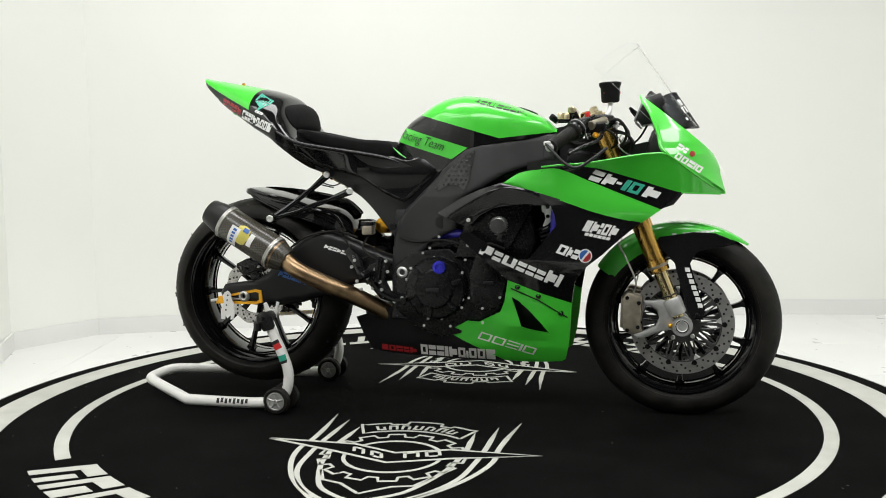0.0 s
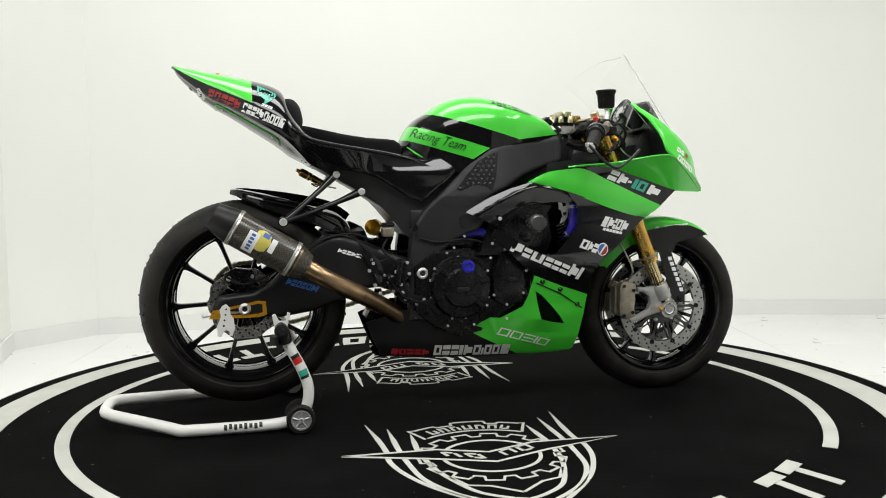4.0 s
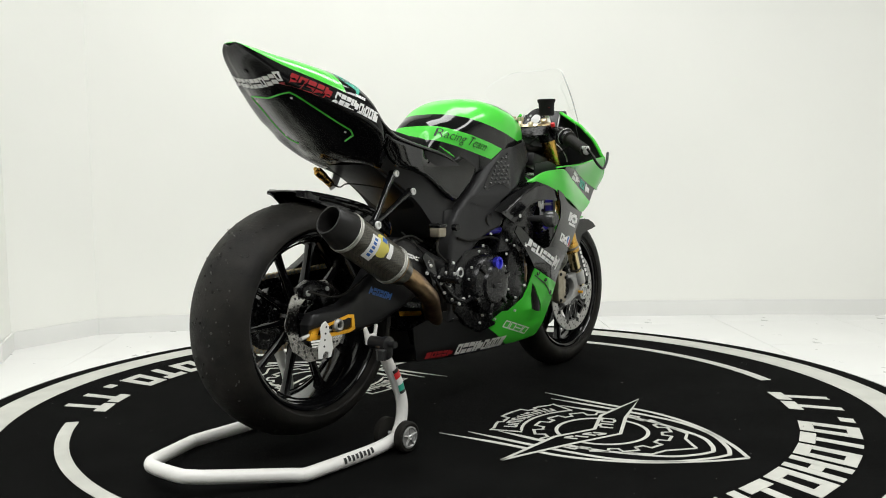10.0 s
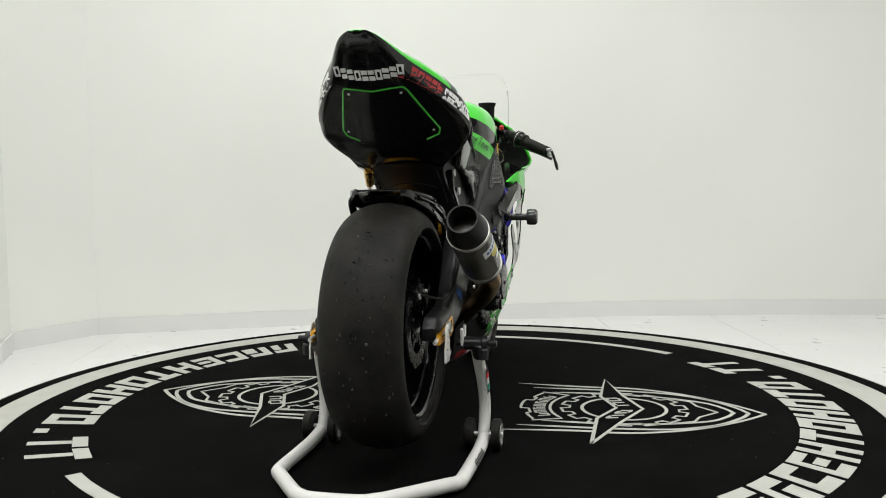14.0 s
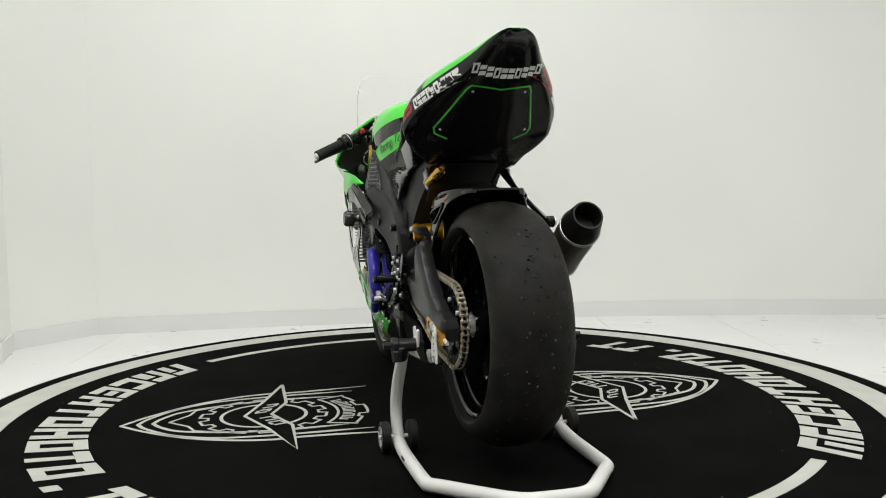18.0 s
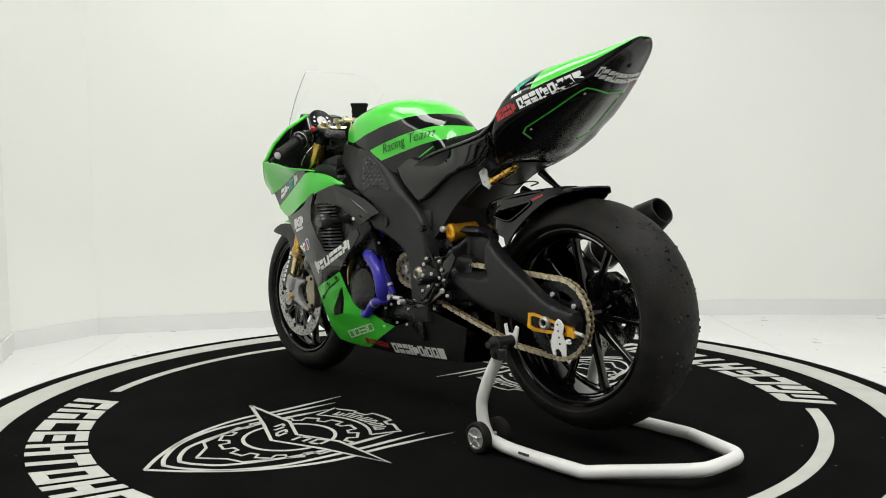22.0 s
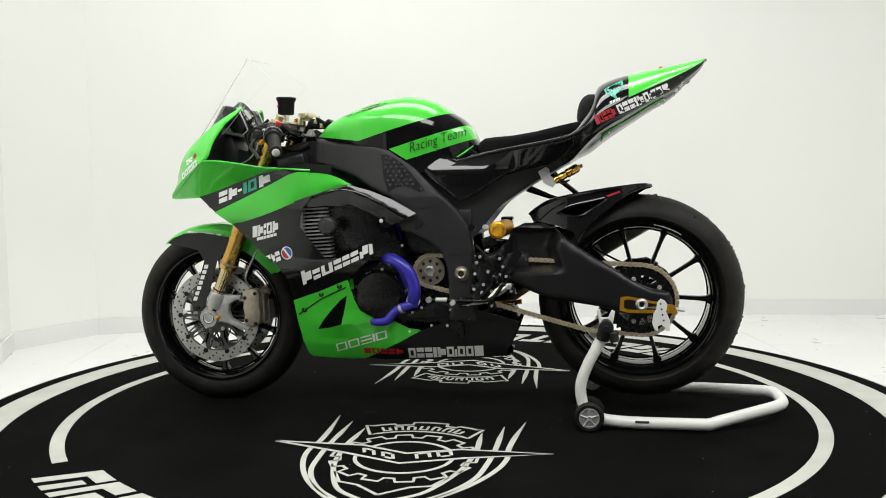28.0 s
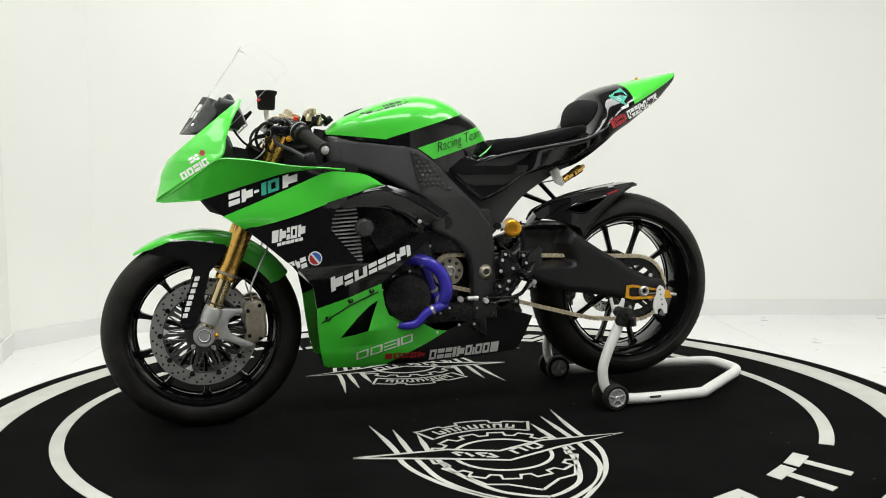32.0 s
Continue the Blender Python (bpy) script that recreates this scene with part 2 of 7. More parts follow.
def skin(bm, off):
    vs = bm.verts[:]
    edges = [e for e in bm.edges if len(e.link_faces) == 1]
    faces = bm.faces[:]
    twin = {v: bm.verts.new(v.co + off) for v in vs}
    for f in faces:
        bm.faces.new([twin[v] for v in reversed(f.verts)])
    for e in edges:
        a, b = e.verts
        bm.faces.new((a, b, twin[b], twin[a]))
    return bm


def tree_of(*obs):
    from mathutils.bvhtree import BVHTree
    vs, fs = [], []
    for o in obs:
        k = len(vs)
        vs += [v.co.copy() for v in o.data.vertices]
        fs += [[k + i for i in p.vertices] for p in o.data.polygons]
    return BVHTree.FromPolygons(vs, fs)


def project(bm, tree, side, out=0.0012, fallback=0.2):
    """Lay a sheet from the given side on a surface."""
    lost = []
    for v in bm.verts:
        hit = tree.ray_cast(Vector((v.co.x, side * 1.0, v.co.z)), Vector((0, -side, 0)))
        if hit[0] is None:
            lost.append(v)
        else:
            v.co.y = hit[0].y + side * out
    bmesh.ops.delete(bm, geom=lost, context="VERTS")
    return skin(bm, Vector((0, -side * 0.0006, 0)))


def lerp_table(tab):
    def f(v):
        if v <= tab[0][0]:
            return tab[0][1]
        for (a, p), (b, q) in zip(tab, tab[1:]):
            if v <= b:
                return p + (q - p) * (v - a) / (b - a)
        return tab[-1][1]
    return f


def netting(rows, wrap=False):
    """A surface through rows of points."""
    bm = bmesh.new()
    V = [[bm.verts.new(p) for p in r] for r in rows]
    for a, b in zip(V, V[1:]):
        n = len(a)
        for j in range(n if wrap else n - 1):
            q = (a[j], a[(j + 1) % n], b[(j + 1) % n], b[j])
            if len(set(q)) == 4:
                bm.faces.new(q)
    return bm


def pick(bm, test):
    """A copy of the faces of bm whose centre passes the test."""
    out = bmesh.new()
    vm = {}
    for f in bm.faces:
        if test(f.calc_center_median()):
            for v in f.verts:
                if v.index not in vm:
                    vm[v.index] = out.verts.new(v.co)
            out.faces.new([vm[v.index] for v in f.verts])
    return out


def bolt(c, d, r=0.006, h=0.005, n=10):
    """A socket-head bolt at c that points along d."""
    c, d = Vector(c), Vector(d).normalized()
    return turned([(r, 0), (r, h * 0.8), (r * 0.85, h), (r * 0.5, h), (r * 0.45, h * 0.5)], c, c + d, n)


def thing(name, label, category, m=Matrix()):
    ob = new(name)
    ob.empty_display_size = 0.1
    ob.matrix_basis = m
    return tagged(ob, label, category)

# ---- room ----
def wall(name, pts, thick, z0, z1, material, inward):
    """A standing strip along pts in (x, y), thickened away from the room."""
    bm = bmesh.new()
    P = [Vector((x, y, 0)) for x, y in pts]
    N = []
    for i in range(len(P)):
        d = (P[min(i + 1, len(P) - 1)] - P[max(i - 1, 0)]).normalized()
        N.append(Vector((d.y, -d.x, 0)) * inward)
    rows = []
    for p, n in zip(P, N):
        q = p - n * thick
        rows.append([(p.x, p.y, z0), (p.x, p.y, z1), (q.x, q.y, z1), (q.x, q.y, z0)])
    bm = netting(rows, wrap=True)
    bm.faces.new([v for v in bm.verts[:4]])
    bm.faces.new([v for v in bm.verts[-4:]])
    return tagged(part(name, bm, material, angle=20), kind="structure")


LEFT = [(-1.9, -5.0), (-2.6, -4.95), (-2.45, -3.3), (-2.3, -1.2), (-2.05, 0.55), (-1.97, 0.97), (-2.06, 1.27), (-1.80, 1.67)]
BACK = [(-1.80, 1.67), (-0.87, 1.85), (0.1, 1.96), (1.0, 2.03), (1.8, 2.02), (2.5, 1.95), (4.2, 1.85)]
RIGHT = [(4.2, 1.85), (4.2, -4.95), (2.1, -5.0)]
# added dark wall behind the camera, out of view, to darken reflections
CLOSE = [(2.1, -5.0), (-1.9, -5.0)]
for nm, pts in (("wall_left", LEFT), ("wall_back", BACK), ("wall_right", RIGHT), ("wall_behind", CLOSE)):
    dark = nm == "wall_behind"
    tagged(wall(nm, pts, 0.12, FLOOR_Z, 3.1, M_DARK if dark else M_WALL, 1), "unseen dark wall added to darken reflections" if dark else "plain white painted wall of a showroom", "wall")


def inset(pts, d):
    out = []
    P = [Vector((x, y)) for x, y in pts]
    for i in range(len(P)):
        t = (P[min(i + 1, len(P) - 1)] - P[max(i - 1, 0)]).normalized()
        out.append((P[i].x + t.y * d, P[i].y - t.x * d))
    return out


for pts in (LEFT[3:], BACK):
    tagged(wall("baseboard", inset(pts, 0.014), 0.012, FLOOR_Z, FLOOR_Z + 0.085, M_BASE, 1), "low white tiled skirting along the wall", "baseboard")

bm = block(7.4, 7.4, 0.1, pose(0.8, -1.5, FLOOR_Z - 0.0555), 0)
tagged(part("floor", bm, M_GROUT), "white glossy tiled showroom floor", "floor", kind="structure")
# dark sheet added over the unseen floor, so low reflections stay dark
bm = block(7.0, 3.3, 0.004, pose(0.8, -3.42, FLOOR_Z + 0.0022), 0)
tagged(part("unseen_dark_floor", bm, M_DARK), "unseen dark floor sheet added to darken reflections", "floor", kind="structure")
# unseen ceiling that closes the room, mid grey against the white walls
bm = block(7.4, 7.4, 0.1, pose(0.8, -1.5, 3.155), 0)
tagged(part("ceiling", bm, M_CEIL), "plain grey ceiling out of view", "ceiling", kind="structure")


# ---- turntable ----
table = thing("turntable", "round motorised turntable covered in black printed carpet", "turntable")
part("platform", lathe([(1.5, FLOOR_Z + 0.002), (1.555, FLOOR_Z + 0.004), (1.565, -0.012), (1.56, -0.004), (1.5, -0.004)], n=160, axis="z"), M_EDGE, table, "grey metal platform edge")
part("carpet", lathe([(1.545, -0.0035), (1.545, -0.001), (1.54, 0.0)], n=160, axis="z"), M_CARPET, table, "black low-pile carpet disc")


def ring_patch(r0, r1, a0, a1, z, n=None):
    """A flat piece of a ring, 1.2 mm thick."""
    n = n or max(2, int(abs(a1 - a0) / 2))
    rows = []
    for i in range(n + 1):
        a = radians(a0 + (a1 - a0) * i / n)
        rows.append([(r * math.cos(a), r * math.sin(a), zz) for r, zz in ((r0, z), (r1, z), (r1, z - 0.0012), (r0, z - 0.0012))])
    bm = netting(rows, wrap=True)
    if abs(a1 - a0) < 359:
        bm.faces.new(bm.verts[:4])
        bm.faces.new(bm.verts[-4:])
    return bm


def moved(bm, dx):
    for v in bm.verts:
        v.co.x += dx
    return bm


PRINT_Z = 0.001
bm = ring_patch(1.375, 1.484, 0, 360, PRINT_Z, 160)
bmesh.ops.remove_doubles(bm, verts=bm.verts, dist=1e-5)
part("white_ring", bm, M_CPAINT, table, "wide white printed ring")
part("white_arc", moved(ring_patch(1.165, 1.205, -40.5, 40.5, PRINT_Z), 0.008), M_CPAINT, table, "thin white printed arc")
part("white_arc", moved(ring_patch(1.165, 1.205, 138, 222, PRINT_Z), 0.006), M_CPAINT, table, "thin white printed arc")

# lettering of the rim: plain slanted bars, (from, to) along the slot and (in, out) across it
GLYPHS = [
    [(0.0, 0.34, 0.0, 1.0), (0.34, 1.0, 0.72, 1.0), (0.62, 0.95, 0.0, 0.6)],
    [(0.0, 0.3, 0.0, 1.0), (0.3, 0.95, 0.7, 1.0), (0.5, 1.0, 0.0, 0.55)],
    [(0.0, 0.3, 0.0, 1.0), (0.3, 1.0, 0.0, 0.28), (0.3, 1.0, 0.74, 1.0)],
    [(0.0, 0.28, 0.0, 1.0), (0.28, 0.9, 0.0, 0.24), (0.36, 0.9, 0.4, 0.62), (0.28, 1.0, 0.78, 1.0)],
    [(0.0, 0.3, 0.0, 1.0), (0.68, 1.0, 0.0, 1.0), (0.3, 0.68, 0.4, 0.62)],
    [(0.36, 0.66, 0.0, 0.74), (0.0, 1.0, 0.74, 1.0)],
    [(0.0, 0.3, 0.22, 0.76), (0.68, 1.0, 0.22, 0.76), (0.0, 1.0, 0.0, 0.22), (0.0, 1.0, 0.76, 1.0)],
]


def rim_word(a0, a1, slots, parent):
    """Bars round the rim; the top of a glyph looks to the centre."""
    w = (a1 - a0) / len(slots)
    for i, g in enumerate(slots):
        b = bmesh.new()
        s0 = a0 + w * i + 0.07 * w
        for u0, u1, v0, v1 in GLYPHS[g] if g >= 0 else [(0.3, 0.7, 0.0, 0.25)]:
            def at(u, v):
                a = radians(s0 + 0.84 * w * u + 2.2 * (v - 0.5) * (1 if w > 0 else -1))
                r = 1.275 - 0.165 * v
                return (r * math.cos(a), r * math.sin(a))
            pts = [at(u0, v0), at(u1, v0), at(u1, v1), at(u0, v1)]
            add(b, netting([[(x, y, PRINT_Z), (x, y, PRINT_Z - 0.001)] for x, y in pts + pts[:1]]))
            f = [b.verts.new((x, y, PRINT_Z)) for x, y in pts]
            b.faces.new(f)
        part("printed_bar", b, M_CPAINT, parent)


WORD = [0, 1, 2, 3, 4, 5, 6, 4, 6, 5, 6, -1, 5, 5]
rim_word(-134.5, -49.0, WORD, table)
rim_word(45.5, 131.5, WORD, table)


def stroke(pts, w, z=PRINT_Z):
    """A flat printed line; w is one width or one for each point."""
    P = [Vector((x, y, 0)) for x, y in pts]
    ws = w if isinstance(w, (list, tuple)) else [w] * len(P)
    rows = []
    for i, p in enumerate(P):
        a, c = P[max(i - 1, 0)], P[min(i + 1, len(P) - 1)]
        d = (c - a).normalized()
        n = Vector((-d.y, d.x, 0)) * ws[i] / 2
        rows.append([(p.x - n.x, p.y - n.y, z), (p.x + n.x, p.y + n.y, z), (p.x + n.x, p.y + n.y, z - 0.001), (p.x - n.x, p.y - n.y, z - 0.001)])
    return netting(rows, wrap=True)


def arc(cx, cy, r, a0, a1, n):
    return [(cx + r * math.cos(radians(a0 + (a1 - a0) * i / n)), cy + r * math.sin(radians(a0 + (a1 - a0) * i / n))) for i in range(n + 1)]


def emblem(turn):
    """The shield with a gear and a long star, printed beside the bike."""
    b = bmesh.new()
    cx, cy = 0.0, -0.592
    # gear outline and its inner ring
    N = 14
    pts = []
    for i in range(N):
        for da, r in ((-8.5, 0.173), (-6.5, 0.200), (6.5, 0.200), (8.5, 0.173)):
            a = radians(360 / N * i + da)
            pts.append((cx + r * math.cos(a), cy + r * math.sin(a)))
    add(b, stroke(pts + pts[:1], 0.010))
    add(b, stroke(arc(cx, cy, 0.133, 0, 360, 60), 0.011))
    # name band above the gear, with a raised middle and notched ends
    band = arc(cx, cy, 0.236, 52, 128, 14) + [(-0.180, -0.316)] + arc(cx, cy, 0.318, 120, 108, 4) + arc(cx, cy, 0.304, 107, 98, 3) + arc(cx, cy, 0.330, 97, 79, 5) + arc(cx, cy, 0.304, 78, 72, 3) + arc(cx, cy, 0.318, 71, 60, 4) + [(0.178, -0.316)]
    add(b, stroke(band + band[:1], 0.009))
    for i in range(7):
        a = radians(114 - i * 8.0)
        d, s = Vector((math.cos(a), math.sin(a))), Vector((math.sin(a), -math.cos(a)))
        c0 = Vector((cx, cy)) + d * 0.251
        add(b, stroke([c0 - s * 0.010, c0 - s * 0.010 + d * 0.040], 0.008))
        add(b, stroke([c0 + s * 0.010, c0 + s * 0.010 + d * (0.040 if i % 2 else 0.030)], 0.008))
        add(b, stroke([c0 - s * 0.006 + d * (0.036 if i % 3 else 0.004), c0 + s * 0.006 + d * (0.036 if i % 3 else 0.004)], 0.008))
    # shield flanks: three lines each, spreading to points at the top
    for s in (-1, 1):
        for line in ([(0.295, -0.216), (0.278, -0.38), (0.272, -0.50), (0.277, -0.57), (0.262, -0.66), (0.222, -0.765), (0.167, -0.855), (0.08, -0.955), (0.0, -1.025)],
                     [(0.236, -0.276), (0.236, -0.40), (0.236, -0.50), (0.230, -0.62), (0.212, -0.745), (0.150, -0.865), (0.06, -0.945), (0.0, -0.975)],
                     [(0.178, -0.345), (0.182, -0.43), (0.186, -0.52), (0.178, -0.62), (0.162, -0.71), (0.112, -0.845), (0.05, -0.905), (0.0, -0.930)]):
            line = [(p.x * s, p.y) for p in spline([(x, y, 0) for x, y in line], 5)]
            n = len(line)
            add(b, stroke(line, [0.002 + 0.015 * min(1, i / 5) - 0.005 * (i / n) for i in range(n)]))
        add(b, stroke([(0.150 * s, -0.735), (0.118 * s, -0.805), (0.066 * s, -0.822), (0.0, -0.882)], 0.009))
    part("printed_emblem", b, M_CPAINT, table, "white printed shield and gear emblem").matrix_basis = pose(0, 0, 0, 0, 0, turn)
    # the star, black inside with a white rim
    star = [(-0.396, -0.507), (-0.135, -0.512), (0.0, -0.568), (0.142, -0.513), (0.392, -0.520), (0.165, -0.586), (0.0, -0.652), (-0.165, -0.586)]
    b = bmesh.new()
    b.faces.new([b.verts.new((x, y, PRINT_Z + 0.0006)) for x, y in star])
    part("printed_star", b, M_CARPET, table, "black centre of the printed star").matrix_basis = pose(0, 0, 0, 0, 0, turn)
    b = stroke(star + star[:1], 0.011, PRINT_Z + 0.0014)
    for i, (x0, y0) in enumerate(((-0.125, -0.556), (-0.065, -0.582), (0.030, -0.592), (0.085, -0.568))):
        tilt = -0.022 if i < 2 else 0.020
        for u0, v0, u1, v1 in ((0.004, -0.018, 0.004, 0.020), (0.036, -0.018, 0.036, 0.020), (0.009, 0.020, 0.031, 0.020)) if i % 2 == 0 else ((0.004, -0.018, 0.004, 0.020), (0.036, -0.018, 0.036, 0.020), (0.009, 0.020, 0.031, 0.020), (0.009, -0.018, 0.031, -0.018)):
            add(b, stroke([(x0 + u0 - 0.3 * v0, y0 + v0 + tilt * u0 / 0.04), (x0 + u1 - 0.3 * v1, y0 + v1 + tilt * u1 / 0.04)], 0.0095, PRINT_Z + 0.0014))
    part("printed_star_rim", b, M_CPAINT, table, "white outline of the printed star").matrix_basis = pose(0, 0, 0, 0, 0, turn)


emblem(0)
emblem(180)

# lint on the carpet
bm = bmesh.new()
for i in range(80):
    r, a = 1.36 * math.sqrt(random.random()), random.uniform(0, 2 * math.pi)
    k = random.uniform(0.0008, 0.0024)
    m = pose(r * math.cos(a), r * math.sin(a), 0.0022, 0, 0, random.uniform(0, 360)) @ Matrix.Diagonal((k * random.uniform(1, 2.5), k, 0.0008, 1))
    q = bmesh.new()
    bmesh.ops.create_icosphere(q, subdivisions=1, radius=1.0, matrix=m)
    add(bm, q)
tagged(part("carpet_lint", bm, M_LINT, table, "tiny pale flecks of lint"), kind="stuff")

# ---- motorcycle: x forward, y to its left, z up ----
bike = thing("motorcycle", "green and black racing motorcycle held upright by a rear stand", "motorcycle")
FX, FZ, RX, RZ = 0.7675, 0.292, -0.639, 0.369


# wheels
def tyre(name, c, R, half, rb, parent, label):
    pr = [(rb, -half * 0.72), (rb + 0.012, -half * 0.86), (rb + (R - rb) * 0.16, -half * 0.94), (rb + (R - rb) * 0.24, -half * 0.985)]
    crown = (R - rb) * (0.80 if half > 0.08 else 0.66)
    for i in range(0, 25):
        a = (-1 + i / 12) * math.pi / 2
        pr.append((R - crown + crown * math.cos(a) ** 0.97, half * math.sin(a)))
    pr += [(r, -y) for r, y in reversed(pr[:4])]
    return part(name, lathe(pr, c, 128, closed=True), M_RUBBER, parent, label)


def rim(name, c, R, half, hub, parent, label, phase=0.0):
    pr = [(R, -half), (R + 0.004, -half + 0.004), (R - 0.003, -half + 0.012), (R - 0.012, -half + 0.028), (R - 0.014, 0),
          (R - 0.012, half - 0.028), (R - 0.003, half - 0.012), (R + 0.004, half - 0.004), (R, half), (R - 0.009, half - 0.004),
          (R - 0.020, half - 0.03), (R - 0.023, 0), (R - 0.020, -half + 0.03), (R - 0.009, -half + 0.004)]
    w = part(name, lathe(pr, c, 96, closed=True), M_RIM, parent, label)
    for e in (-1, 1):
        part("rim_lip", lathe([(R - 0.008, e * (half - 0.008)), (R - 0.004, e * (half - 0.0015)), (R - 0.0015, e * (half + 0.0012)), (R + 0.003, e * (half + 0.0008)), (R + 0.003, e * (half - 0.004))], c, 96, closed=True), M_RIM, w, "turned rim flange")
        part("rim_step", lathe([(R - 0.026, e * (half - 0.030)), (R - 0.0225, e * (half - 0.026)), (R - 0.0205, e * (half - 0.029)), (R - 0.023, e * (half - 0.034))], c, 96, closed=True), M_RIM, w)
    for i in range(10):
        a = phase + 2 * math.pi * i / 10
        d, s = Vector((math.cos(a), 0, math.sin(a))), Vector((-math.sin(a), 0, math.cos(a)))
        rows = []
        for r, wd, th in ((0.035, 0.010, 0.021), (0.08, 0.0072, 0.017), (R * 0.6, 0.0060, 0.013), (R - 0.055, 0.0066, 0.014), (R - 0.035, 0.0085, 0.015), (R - 0.021, 0.016, 0.017)):
            q = Vector(c) + d * r
            rows.append([q + s * u * wd + Vector((0, v * th, 0)) for u, v in ((-1, -.7), (-.6, -1), (.6, -1), (1, -.7), (1, .7), (.6, 1), (-.6, 1), (-1, .7))])
        part("spoke", netting(rows, wrap=True), M_RIM, w)
    part("hub", lathe([(0.02, -hub), (0.034, -hub), (0.04, -hub * 0.7), (0.045, 0), (0.04, hub * 0.7), (0.034, hub), (0.02, hub)], c, 32), M_RIM, w)
    return w


def disc(c, y, r0, r1, holes, parent, label, wave=0.0, m=None, th=0.0025):
    n = 120
    rows = []
    for i in range(n):
        a = 2 * math.pi * i / n
        ro = r1 * (1 + wave * math.cos(10 * a))
        rows.append([(c[0] + r * math.cos(a), y + t, c[2] + r * math.sin(a)) for r, t in ((r0, -th), (ro, -th), (ro, th), (r0, th))])
    bm = netting(rows + rows[:1], wrap=True)
    bmesh.ops.remove_doubles(bm, verts=bm.verts, dist=1e-5)
    d = part("brake_disc", bm, m or M_DISC, parent, label)
    b = bmesh.new()
    for i in range(holes):
        for k, f in enumerate((0.22, 0.5, 0.78)):
            a = 2 * math.pi * (i + k / 3) / holes
            r = r0 + (r1 - r0) * f
            q = (c[0] + r * math.cos(a), y, c[2] + r * math.sin(a))
            add(b, lathe([(0.0036, -th - 0.0004), (0.0036, th + 0.0004)], q, 8))
    part("vent_holes", b, M_BLKST, d, "small drilled holes")
    return d


fc, rc = (FX, 0, FZ), (RX, 0, RZ)
fw = rim("front_wheel", fc, 0.222, 0.05, 0.055, bike, "ten-spoke black lacquered front wheel", 0.3)
tyre("tyre", fc, 0.2985, 0.0605, 0.222, fw, "black slick front tyre")
RWY = -0.012
rw = rim("rear_wheel", (RX, RWY, RZ), 0.238, 0.085, 0.075, bike, "ten-spoke black lacquered rear wheel", 0.05)
tyre("tyre", (RX, RWY, RZ), 0.3190, 0.1045, 0.238, rw, "worn black slick rear tyre with rubber crumbs")
# crumbs of rubber on the worn tyre; the paler set has its highlights painted in
for mt, cnt in ((M_RUBBER, 260), (M_CRUMB, 170)):
    b = bmesh.new()
    for i in range(cnt):
        a, y = random.uniform(0, 2 * math.pi), random.uniform(-0.085, 0.085)
        rr = 0.3190 - 0.0648 + 0.0648 * math.cos(math.asin(y / 0.1045)) ** 0.97
        s = random.uniform(0.001, 0.0032)
        m = Matrix.Translation((RX + rr * math.cos(a), y + RWY, RZ + rr * math.sin(a))) @ Euler((random.random() * 3, -a, random.random() * 3)).to_matrix().to_4x4()
        q = bmesh.new()
        bmesh.ops.create_icosphere(q, subdivisions=1, radius=s, matrix=m @ Matrix.Diagonal((0.6, random.uniform(0.7, 1.8), random.uniform(0.7, 2.2), 1)))
        add(b, q)
    tagged(part("rubber_crumb", b, mt, rw), kind="stuff")
# pale rim lettering as a thin arc of bars
for c, R, yy in ((fc, 0.2165, 0.044), (rc, 0.231, 0.078)):
    for s in (-1, 1):
        b = bmesh.new()
        for a0 in range(100, 122, 2) if c is rc else range(300, 318, 2):
            add(b, tube([(c[0] + R * math.cos(radians(a0 + k)), s * yy, c[2] + R * math.sin(radians(a0 + k))) for k in (0, 1.1)], 0.0018, 6))
        part("rim_lettering", b, M_WHITE, fw if c is fc else rw, "small pale rim marks")

